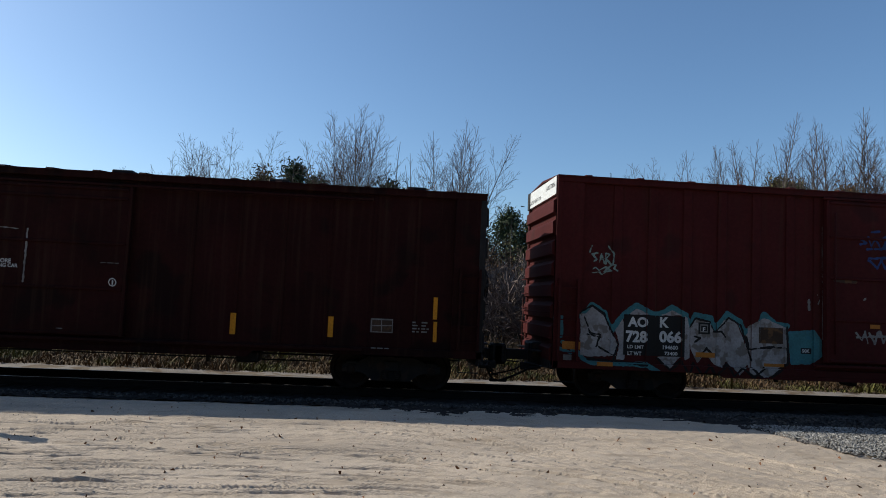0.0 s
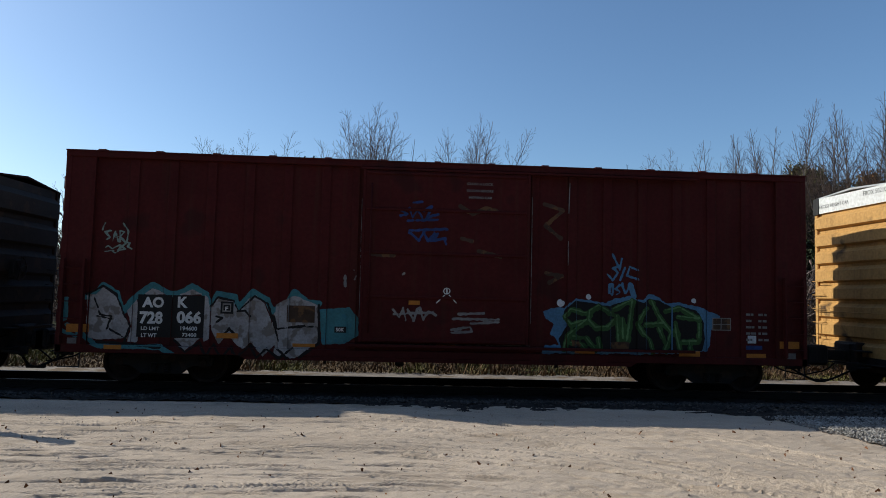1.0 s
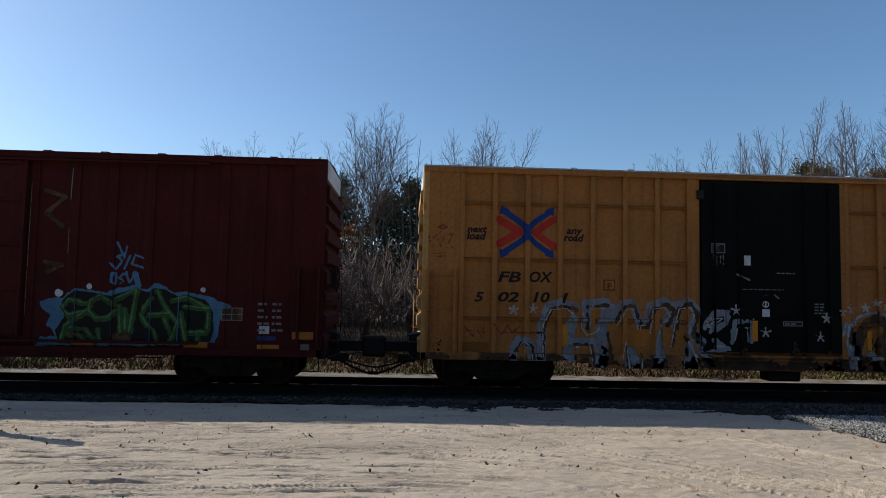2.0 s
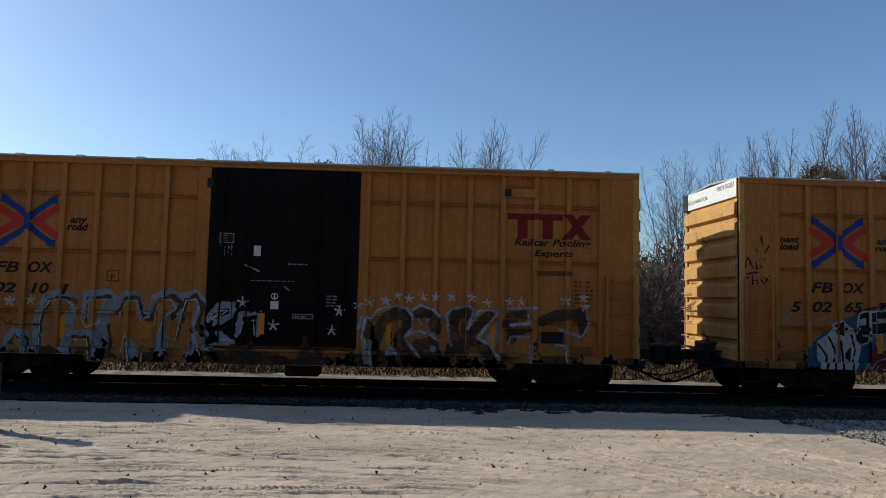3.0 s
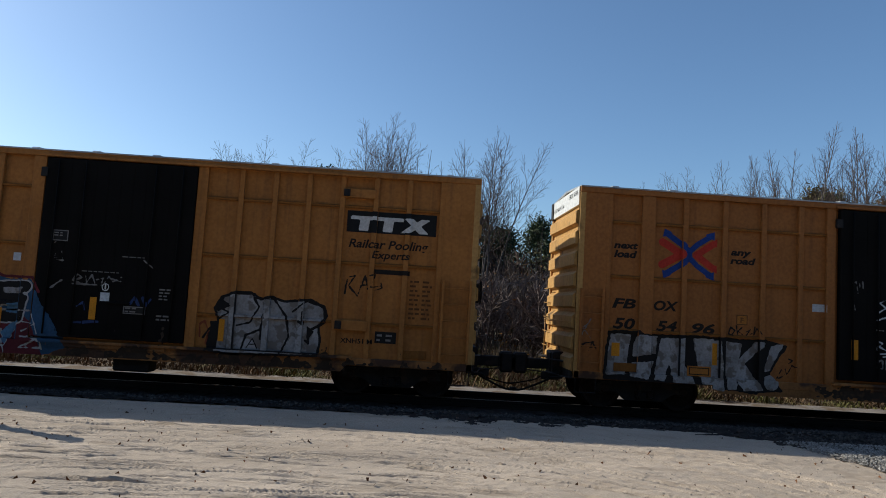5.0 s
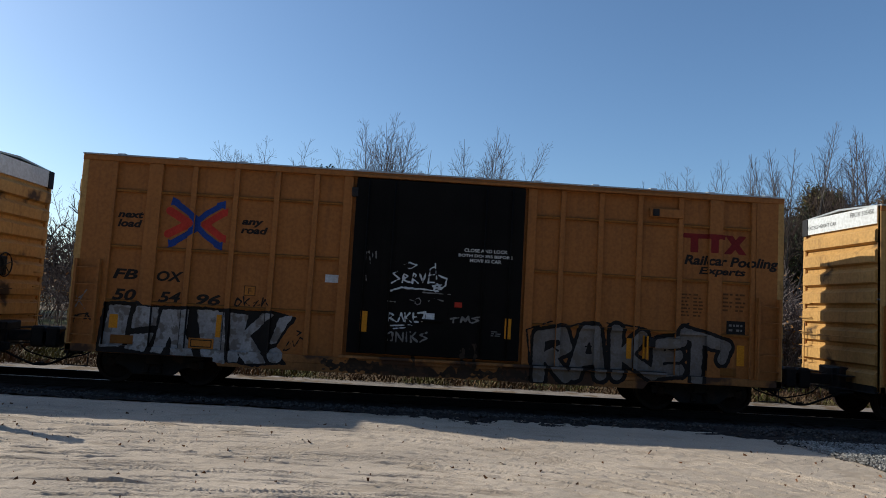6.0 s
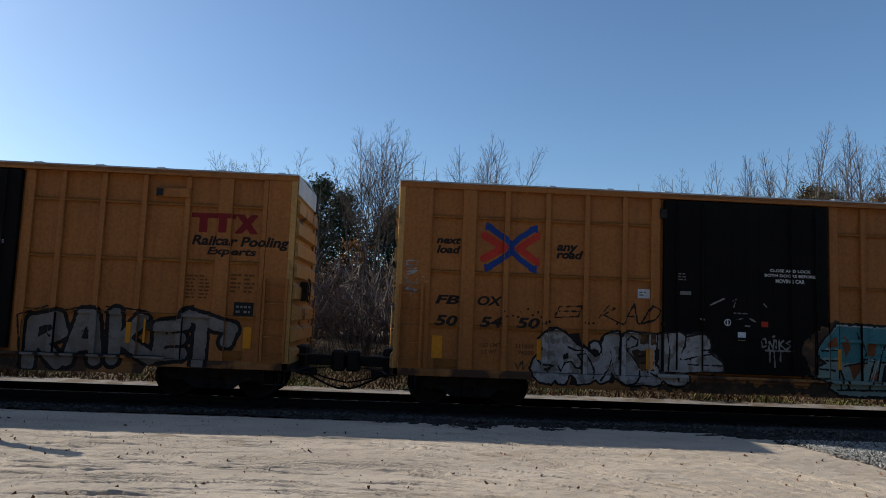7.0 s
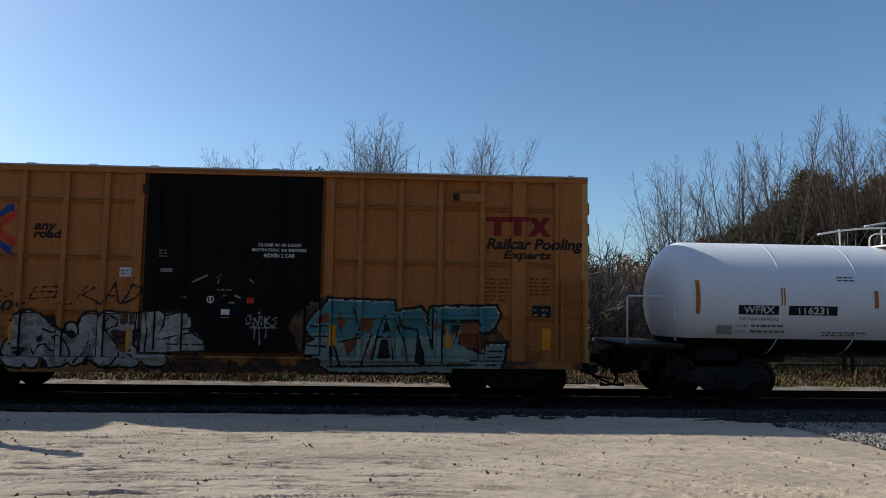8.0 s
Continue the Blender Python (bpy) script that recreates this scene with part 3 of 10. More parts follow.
def boxcar(spec):
    """A box car: side sheets behind posts and rails, plug or sliding door, ends, roof, underframe, trucks."""
    L, top, low, mat = spec["long"], spec["top"], spec["low"], spec["paint"]
    car = thing("boxcar", spec["label"], "boxcar", "freight train")
    rel = Relief()
    d0, d1, dz0, dz1 = spec["door"]
    part("side_wall", boxes((0.02, L - 0.02, PANEL, 0.13, low, top - 0.05)), mat, car)
    part("side_wall", boxes((0.02, L - 0.02, WIDE - 0.13, WIDE - PANEL, low, top - 0.05)), mat, car)
    part("top_chord", boxes((0, L, -0.012, 0.1, top - 0.17, top - 0.03), bevel=0.012), mat, car)
    part("top_chord", boxes((0, L, WIDE - 0.1, WIDE + 0.012, top - 0.17, top - 0.03), bevel=0.012), mat, car)
    rel.add(0, L, top - 0.17, top, PANEL + 0.012)
    part("side_sill", boxes((0, L, 0.0, 0.1, low, low + 0.16), bevel=0.01), spec["sill"], car)
    part("side_sill", boxes((0, L, WIDE - 0.1, WIDE, low, low + 0.16), bevel=0.01), spec["sill"], car)
    rel.add(0, L, low, low + 0.16, PANEL)
    b0, b1, bz = spec["belly"]
    part("belly_sill", prism(bmesh.new(), [(b0, low), (b0 + 0.12, bz), (b1 - 0.12, bz), (b1, low)], 0.002, 0.05), spec["sill"], car)
    rel.add(b0, b1, bz, low, PANEL - 0.002)
    e0, e1 = spec["corner"]
    for a, b in ((0.0, e0), (e1, L)):
        part("corner_plate", boxes((a, b, 0.012, PANEL, low + 0.16, top - 0.17)), mat, car)
        rel.add(a, b, low, top, PANEL - 0.012)
    for u, w in spec["posts"]:
        part("post", boxes((u - w / 2, u + w / 2, PANEL - spec["proud"], PANEL, low + 0.16, top - 0.17), bevel=0.008), mat, car)
        rel.add(u - w / 2, u + w / 2, low, top, spec["proud"])
        part("post", boxes((u - w / 2, u + w / 2, WIDE - PANEL, WIDE - PANEL + spec["proud"], low + 0.16, top - 0.17)), mat, car)
    ups = sorted([(u - w / 2, u + w / 2) for u, w in spec["posts"]] + [(0, e0), (e1, L)])
    for z in spec["rails"]:
        for (a, b), (c, d) in zip(ups, ups[1:]):
            if c - b > 0.05 and not (c > d0 and b < d1 and c - b > 1.5):
                bm = bmesh.new()
                slab(bm, [(PANEL, z - 0.03), (PANEL - 0.06, z - 0.03), (PANEL - 0.066, z + 0.012), (PANEL, z + 0.03)], b, c)
                part("stiffener", bm, spec["rail_paint"], car)
                rel.add(b, c, z - 0.03, z + 0.03, 0.066)
    # door
    dm = spec["door_paint"]
    door = part("door", boxes((d0, d1, -0.045, PANEL, dz0, dz1), bevel=0.015), dm, car, spec["door_label"])
    rel.add(d0, d1, dz0, dz1, PANEL + 0.045)
    if spec["door_kind"] == "plug":
        n = 12
        for k in range(1, n):
            u = d0 + (d1 - d0) * k / n
            part("door_rib", boxes((u - 0.008, u + 0.008, -0.049, -0.045, dz0 + 0.12, dz1 - 0.12)), dm, door)
        for u in (d0 + 0.28, d0 + 0.85, d1 - 0.85, d1 - 0.28):
            pipe("lock_rod", [(u, -0.075, dz0 + 0.05), (u, -0.075, dz1 - 0.05)], 0.018, dm, door)
        part("door_handle", boxes((MID + d0, MID + d0 + 0.5, -0.1, -0.06, dz0 + 0.75, dz0 + 0.8), bevel=0.01), dm, door)
        part("door_hanger", boxes((d0 - 0.1, d0 + 0.04, -0.07, PANEL, dz1 - 0.42, dz1 - 0.22), bevel=0.01), IRON, door)
        part("door_track", boxes((d0 - 0.1, L - 2.3, -0.075, 0.01, dz1 + 0.02, dz1 + 0.075), bevel=0.006), mat, car)
        part("door_track", boxes((d0 - 0.15, L - 2.6, -0.09, 0.0, dz0 - 0.12, dz0 - 0.06), bevel=0.006), spec["sill"], car)
        rel.add(d0 - 0.15, L - 2.6, dz0 - 0.12, dz0 - 0.06, PANEL + 0.09)
        rel.add(d0 + 0.35, d1 - 0.35, dz0 - 0.2, dz0 - 0.12, PANEL + 0.04)
        part("door_sill", boxes((d0 + 0.35, d1 - 0.35, -0.04, 0.0, dz0 - 0.2, dz0 - 0.12), bevel=0.006), spec["sill"], car)
    else:
        for z in (dz0 + 0.02, dz0 + 0.95, dz0 + 1.9, dz0 + 2.85, dz1 - 0.1):
            part("door_rib", boxes((d0 + 0.05, d1 - 0.05, -0.075, -0.045, z, z + 0.06), bevel=0.01), dm, door)
        part("door_edge", boxes((d0 - 0.03, d0 + 0.03, -0.06, PANEL, dz0, dz1), bevel=0.008), dm, door)
        part("door_edge", boxes((d1 - 0.03, d1 + 0.03, -0.06, PANEL, dz0, dz1), bevel=0.008), dm, door)
        part("door_track", boxes((d0 - 0.1, L - 2.5, -0.075, 0.01, dz1 + 0.0, dz1 + 0.05), bevel=0.006), mat, car)
        part("door_track", boxes((d0 - 0.3, L - 2.6, -0.09, 0.0, dz0 - 0.1, dz0 - 0.04), bevel=0.006), mat, car)
        pipe("lock_rod", [(d0 + 0.16, -0.08, dz0 + 0.2), (d0 + 0.16, -0.08, dz1 - 0.3)], 0.016, dm, door)
    if spec["door_kind"] == "plug":
        for z0, z1, h in ((4.12, 4.32, 0.12), (1.24, 1.46, 0.1)):
            st = part("door_stop", boxes((L - 3.05, L - 2.3, -0.03, PANEL, z0, z1), bevel=0.012), mat, car)
            part("stop_latch", boxes((L - 3.0, L - 2.86, -0.07, -0.03, z0 + 0.02, z1 - 0.02), bevel=0.01), IRON, st)
            rel.add(L - 3.05, L - 2.3, z0, z1, PANEL + 0.03)
        for a in (0.9, L - 1.55):
            part("placard_holder", boxes((a, a + 0.55, PANEL - 0.03, PANEL, low + 0.2, low + 0.38), bevel=0.008), DARK_YELLOW, car)
    part("door", boxes((d0, d1, WIDE - PANEL, WIDE + 0.03, dz0, dz1), bevel=0.015), dm, car)
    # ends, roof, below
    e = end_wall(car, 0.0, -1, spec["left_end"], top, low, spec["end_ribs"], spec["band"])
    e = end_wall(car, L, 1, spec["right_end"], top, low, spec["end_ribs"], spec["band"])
    brake_wheel(car, L, 1, mat)
    roof_part(car, L, top - 0.02, spec["ridge"], spec["roof"], spec["roof_step"])
    underframe(car, L, spec["low_box"], mat)
    for u in spec["trucks"]:
        truck(car, u)
    coupler(car, 0.0, -1, spec["reach"])
    coupler(car, L, 1, spec["reach"])
    # ladder and step at each corner
    ladder(car, 1, spec["lad"][0], spec["lad"][1], low + 0.18, low + 1.95, mat, 5)
    ladder(car, 1, L - spec["lad"][1], L - spec["lad"][0], low + 0.18, low + 1.95, mat, 5)
    for a in (0.06, L - 0.5):
        v, f = [], []
        tube_rows(v, f, [Vector((a, 0.03, low)), Vector((a, 0.03, low - 0.3)), Vector((a + 0.44, 0.03, low - 0.3)), Vector((a + 0.44, 0.03, low))], [0.016] * 4, 5)
        mesh_part("sill_step", v, f, IRON, car)
    return car, rel


def even(a, b, n, w):
    return [(a + (b - a) * k / (n - 1), w) for k in range(n)]


LA = 15.55
TYPE_A = dict(rail_paint=DARK_YELLOW, long=LA, top=4.76, low=0.5, paint=YELLOW, sill=SILL, belly=(3.65, 12.85, 0.36), corner=(0.8, 14.75), posts=even(0.86, 5.22, 7, 0.11) + [(6.03, 0.27), (9.5, 0.22)] + even(10.34, 14.72, 7, 0.11), proud=0.08,
              rails=(3.93, 2.7, 1.41), door=(6.2, 9.38, 0.76, 4.56), door_paint=DOOR_BLACK, door_kind="plug", door_label="closed black plug door", end_ribs=8, band=True, left_end=SUNLIT_END_YELLOW, right_end=SUNLIT_END_YELLOW, roof=ROOF, roof_step=1.28, ridge=0.1,
              low_box=(7.85, 8.6, 0.1), trucks=(1.72, 13.83), reach=1.1, lad=(0.1, 0.74), label="")
TYPE_B = dict(TYPE_A, long=15.46, paint=YELLOW_B, belly=(3.1, 12.5, 0.34), corner=(0.66, 14.84), posts=[(0.69, 0.1), (1.56, 0.3), (2.4, 0.11), (3.3, 0.11), (4.18, 0.11), (5.03, 0.11), (5.72, 0.2), (9.78, 0.2), (10.47, 0.11), (11.33, 0.11), (12.2, 0.11), (13.12, 0.11), (13.93, 0.3), (14.78, 0.1)],
              rails=(3.98, 2.77, 1.6), door=(5.9, 9.61, 0.78, 4.57), roof_step=1.3, low_box=None, trucks=(1.72, 13.81), lad=(0.08, 0.6))
TYPE_R = dict(TYPE_A, long=16.29, top=4.81, low=0.5, paint=OXIDE, sill=OXIDE, belly=(3.8, 12.4, 0.42), corner=(0.62, 15.6), posts=even(1.42, 5.5, 6, 0.2) + [(6.15, 0.16), (10.1, 0.18)] + even(10.95, 14.9, 6, 0.2), proud=0.03, rails=(),
              door=(6.34, 9.95, 0.84, 4.58), door_paint=OXIDE, door_kind="slide", door_label="closed red sliding door", left_end=OXIDE, right_end=OXIDE, roof=OXIDE, roof_step=1.2, low_box=(7.1, 7.3, 0.3), trucks=(2.05, 14.3), lad=(0.08, 0.55))
# right_end: near-black IRON in place of red, shade put into the colour
TYPE_O = dict(TYPE_R, long=17.48, top=4.27, low=0.62, paint=OXIDE_OLD, sill=OXIDE_OLD, belly=(4.5, 12.6, 0.5), corner=(0.9, 16.8), posts=even(1.7, 6.3, 5, 0.08) + even(11.2, 16.0, 6, 0.08), proud=0.012, door=(6.9, 9.9, 0.8, 3.95), door_paint=OXIDE_OLD, door_label="closed dark red sliding door", left_end=OXIDE_OLD, right_end=IRON,
              roof=OXIDE_OLD, roof_step=0.95, ridge=0.16, band=False, end_ribs=5, low_box=(12.2, 12.7, 0.35), trucks=(2.35, 15.55), reach=0.72)

PLACES = []        # (car, its start along the track)


def put(car, off):
    PLACES.append((car, off))
    return car


old_car, old_rel = boxcar(dict(TYPE_O, label="weathered dark oxide red boxcar with a sloped roof"))
put(old_car, -19.85 - 17.6)
for u in (9.6, 12.9, 15.9):
    part("roof_hatch", boxes((u - 0.22, u + 0.22, 0.15, 0.75, 4.25, 4.34), bevel=0.02), IRON, old_car)
red_car, red_rel = boxcar(dict(TYPE_R, label="dark oxide red boxcar with graffiti along its lower side"))
put(red_car, -18.40)
car_a, rel_a = boxcar(dict(TYPE_A, label="yellow boxcar with black plug door and faded outlined graffiti"))
put(car_a, 0.0)
car_b, rel_b = boxcar(dict(TYPE_A, label="yellow boxcar with black plug door and red, white and blue graffiti", low_box=(7.85, 8.64, 0.08)))
put(car_b, 17.8)
car_c, rel_c = boxcar(dict(TYPE_B, label="clean yellow boxcar with black plug door and silver block graffiti"))
put(car_c, 35.56)
car_d, rel_d = boxcar(dict(TYPE_B, label="clean yellow boxcar with black plug door and turquoise graffiti"))
put(car_d, 53.24)


def tank_car():
    car = thing("tank_car", "white tank car with black underside and numbered black panels", "tank car", "freight train")
    R, cz, L = 1.37, 2.1, 15.2
    x0 = 1.5     # the shell's near end, behind the coupler
    def shell(name, upper, mat, label=""):
        bm = bmesh.new()
        prof = [(0.02, x0)] + [(R * math.sin(a), x0 + 0.75 * (1 - math.cos(a))) for a in [k * math.pi / 2 / 9 for k in range(1, 10)]]
        prof += [(R, x0 + L - 0.75)] + [(R * math.cos(a), x0 + L - 0.75 + 0.75 * math.sin(a)) for a in [k * math.pi / 2 / 9 for k in range(1, 9)]] + [(0.02, x0 + L)]
        lathe(bm, prof, 96, "x", (0, MID, cz))
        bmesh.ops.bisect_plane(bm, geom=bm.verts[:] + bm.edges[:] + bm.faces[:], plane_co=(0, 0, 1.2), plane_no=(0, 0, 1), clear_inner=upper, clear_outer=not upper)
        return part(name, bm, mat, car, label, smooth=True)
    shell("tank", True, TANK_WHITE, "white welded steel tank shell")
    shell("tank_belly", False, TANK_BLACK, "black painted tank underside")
    for u in (x0 + 2.6, x0 + 4.4, x0 + 7.4, x0 + 10.4, x0 + 12.6):
        part("weld_band", lathe(bmesh.new(), [(R + 0.001, u - 0.02), (R + 0.006, u - 0.012), (R + 0.006, u + 0.012), (R + 0.001, u + 0.02)], 56, "x", (0, MID, cz)), TANK_WHITE, car, smooth=True)
    for u, s in ((x0, 1), (x0 + L, -1)):
        part("stub_sill", boxes((min(u - s * 0.65, u + s * 3.2), max(u - s * 0.65, u + s * 3.2), MID - 0.28, MID + 0.28, 0.62, 0.98), bevel=0.02), IRON, car)
        part("end_platform", boxes((min(u - s * 1.02, u + s * 0.3), max(u - s * 1.02, u + s * 0.3), 0.12, WIDE - 0.12, 0.98, 1.07), bevel=0.015), IRON, car)
        c = u + s * 1.32
        bm = bmesh.new()
        prism(bm, [(c - 0.5, 0.7), (c - 0.5, 0.98), (c - 0.35, 1.25), (c + 0.35, 1.25), (c + 0.5, 0.98), (c + 0.5, 0.7)], 0.8, WIDE - 0.8)
        part("saddle", bm, TANK_BLACK, car)
        truck(car, c)
        coupler(car, u - s * 0.6, -s, 0.62)
        pipe("handrail", [(u - s * 0.98, 0.15, 1.05), (u - s * 0.98, 0.15, 2.1), (u - s * 0.95, 0.15, 2.13), (u + s * 0.05, 0.15, 2.13), (u + s * 0.08, 0.15, 2.1), (u + s * 0.1, 0.15, 1.15)], 0.022, WHITE, car, "white bent pipe handrail")
        pipe("sill_step", [(u - s * 0.5, 0.1, 0.98), (u - s * 0.5, 0.1, 0.4), (u - s * 0.1, 0.1, 0.4), (u - s * 0.1, 0.1, 0.98)], 0.016, IRON, car)
    for z in (0.82, 0.62):
        pipe("brake_rod", [(x0 + 2.6, 0.5, z), (x0 + L - 2.6, 0.5, z)], 0.02, IRON, car)
    for u in (x0 + 4.2, x0 + 4.4, x0 + 7.0, x0 + 9.5):
        part("rod_hanger", boxes((u - 0.02, u + 0.02, 0.46, 0.54, 0.5, 0.95)), IRON, car)
    # platform and rails round the manway
    m = x0 + 6.45
    dome = part("manway", lathe(bmesh.new(), [(0.33, cz + R - 0.05), (0.33, cz + R + 0.22), (0.37, cz + R + 0.23), (0.37, cz + R + 0.29), (0.1, cz + R + 0.33)], 22, "z", (m + 0.6, MID, 0)), TANK_WHITE, car)
    part("platform", boxes((m - 1.0, m + 2.2, 0.6, WIDE - 0.6, cz + R - 0.06, cz + R - 0.02)), WHITE, car, "white grating platform")
    for y in (0.6, WIDE - 0.6):
        zt = cz + R + 0.58
        pipe("safety_rail", [(m - 1.0, y, cz + R - 0.05), (m - 1.0, y, zt - 0.12), (m - 1.02, y, zt - 0.05)], 0.022, WHITE, car)
        pipe("safety_rail", bent([(m - 1.6, y, zt - 0.2), (m - 0.9, y, zt - 0.08), (m, y, zt), (m + 1.4, y, zt), (m + 2.2, y, zt - 0.05)]), 0.024, WHITE, car, "white tubular top rail")
        pipe("safety_rail", bent([(m - 0.2, y, cz + R - 0.05), (m - 0.18, y, zt - 0.28), (m - 0.02, y, zt - 0.16), (m + 0.3, y, zt - 0.15), (m + 1.6, y, zt - 0.15)]), 0.02, WHITE, car)
        for u in (m + 0.15, m + 1.6):
            pipe("rail_post", [(u, y, cz + R - 0.25), (u, y, zt)], 0.024, WHITE, car)
    return car, R, cz, x0


tank, TANK_R, TANK_Z, TANK_X = tank_car()
put(tank, 70.6 - TANK_X)

# ---- woods ----
def branchy(rng, origin, height, stems, lean, levels, thick, up=0.5, count=(6, 9), wander=0.05, reach=(0.3, 0.5)):
    """Limbs of a bare tree as lists of points and radii: stems, branches, twigs."""
    limbs = []

    def limb(p, d, length, r, level):
        n = 6 if level == 0 else 4
        pts, rad, q = [p], [r], p
        for k in range(n):
            d = (d + Vector((rng.gauss(0, wander), rng.gauss(0, wander), rng.gauss(0, wander * 0.6) + up * 0.1 * (level > 0)))).normalized()
            q = q + d * (length / n)
            pts.append(q)
            rad.append(max(0.004, r * (1 - 0.9 * (k + 1) / n)))
        limbs.append((level, pts, rad))
        if level >= levels:
            return
        kids = rng.randint(*count) if level < 2 else rng.randint(2, 4)
        for k in range(kids):
            f = (0.3 if level == 0 else 0.2) + (0.66 if level == 0 else 0.7) * (k + rng.random()) / kids
            i = min(n - 1, int(f * n))
            at = pts[i].lerp(pts[i + 1], f * n - i)
            base = (pts[i + 1] - pts[i]).normalized()
            side = Vector((rng.gauss(0, 1), rng.gauss(0, 1), rng.gauss(0, 0.25)))
            side = (side - base * side.dot(base)).normalized()
            nd = (base * 0.85 + side * rng.uniform(0.4, 0.7)).normalized()
            limb(at, nd, min(length * rng.uniform(*reach) * (1.25 - 0.7 * f), length * (1.02 - f) + 0.5), max(0.0045, rad[i] * 0.5), level + 1)

    for k in range(stems):
        a = k * 2 * math.pi / max(1, stems) + rng.uniform(-0.5, 0.5)
        d = Vector((math.cos(a) * lean, math.sin(a) * lean, 1)).normalized()
        limb(Vector(origin) + Vector((math.cos(a), math.sin(a), 0)) * 0.12 * (stems > 1), d, height * rng.uniform(0.84, 1.0), thick * rng.uniform(0.8, 1.1), 0)
    return limbs


def at_place(tree, x, y, turn=0):
    tree.matrix_world = pose(x, y, float(rise(np.array(x), np.array(y))), 0, 0, turn)
    return tree


def leaf_cloud(rng, centres, count, radius, size, narrow):
    """Loose sprays of narrow leaves round each centre, as bare triangles in arrays."""
    n = len(centres) * count
    c = np.repeat(np.array(centres), count, 0) + rng.normal(0, 1, (n, 3)) * np.array(radius)
    d = rng.normal(0, 1, (n, 3))
    d /= np.linalg.norm(d, axis=1, keepdims=True)
    e = np.cross(d, rng.normal(0, 1, (n, 3)))
    e /= np.linalg.norm(e, axis=1, keepdims=True)
    s = rng.uniform(size[0], size[1], (n, 1))
    v = np.stack([c - d * s * 0.5 - e * s * narrow, c - d * s * 0.5 + e * s * narrow, c + d * s * 0.5 + e * s * narrow * 0.4, c + d * s * 0.5 - e * s * narrow * 0.4], 1).reshape(-1, 3)
    return v.tolist(), np.arange(4 * n).reshape(-1, 4).tolist()


def upright_limbs(rng, height, stems, fan, bare, spacing, angle, reach):
    """Fine upward-sweeping limbs: stems that fan out and straighten, rising side branches, twigs along them."""
    limbs = []

    def sweep_up(p, d, length, r, level, n):
        pts, rad, q = [p], [r], p
        for k in range(n):
            d = (d + Vector((rng.gauss(0, 0.035), rng.gauss(0, 0.035), 0.07 if level else 0.012))).normalized()
            q = q + d * (length / n)
            pts.append(q)
            rad.append(max(0.0045, r * (1 - 0.88 * (k + 1) / n)))
        limbs.append((level, pts, rad))
        return pts, rad

    def sprout(pts, rad, length, level, start, gap):
        n = len(pts) - 1
        s = start * length
        turn = rng.uniform(0, 6.28)
        while s < length * 0.97:
            f = s / length * n
            i = min(n - 1, int(f))
            at = pts[i].lerp(pts[i + 1], f - i)
            base = (pts[i + 1] - pts[i]).normalized()
            turn += 2.4 + rng.uniform(-0.5, 0.5)
            u = base.orthogonal().normalized()
            side = u * math.cos(turn) + base.cross(u) * math.sin(turn)
            tilt = radians(angle) * rng.uniform(0.75, 1.25)
            d = base * math.cos(tilt) + side * math.sin(tilt)
            left = length - s
            l = (left * reach * rng.uniform(0.6, 1.05) + 0.22) * (1.0 if level == 1 else 0.8)
            kid, kr = sweep_up(at, d, l, max(0.006, min(rad[i] * 0.55, 0.03)), level, 4 if level == 1 else 3)
            if level < 3 and l > 0.35:
                sprout(kid, kr, l, level + 1, 0.25, gap * (0.75 if level == 1 else 1.1))
            s += gap * rng.uniform(0.6, 1.4)

    for k in range(stems):
        a = k * 6.283 / stems + rng.uniform(-0.5, 0.5)
        lean = fan * rng.uniform(0.5, 1.1) if k else fan * 0.15
        d = Vector((math.cos(a) * lean, math.sin(a) * lean, 1)).normalized()
        h = height * (1.0 if k == 0 else rng.uniform(0.86, 1.0))
        pts, rad = sweep_up(Vector((math.cos(a) * 0.1, math.sin(a) * 0.1, -0.1)), d, h, 0.011 * height * rng.uniform(0.7, 1.0) / stems ** 0.35, 0, 9)
        sprout(pts, rad, h, 1, bare, spacing)
    return limbs


def slim_tree(seed, height, stems, fan, label, bare=0.3, spacing=0.3, angle=34, reach=0.34):
    limbs = upright_limbs(random.Random(seed), height, stems, fan, bare, spacing, angle, reach)
    tree = thing("bare_tree", label, "tree", "bare trees")
    for name, low, high, mat in (("trunk", 0, 0, BARK), ("crown", 1, 9, TWIG)):
        v, f = [], []
        for level, pts, rad in limbs:
            if low <= level <= high:
                tube_rows(v, f, pts, rad, 6 if level == 0 else 3)
        mesh_part(name, v, f, mat, tree)
    return tree


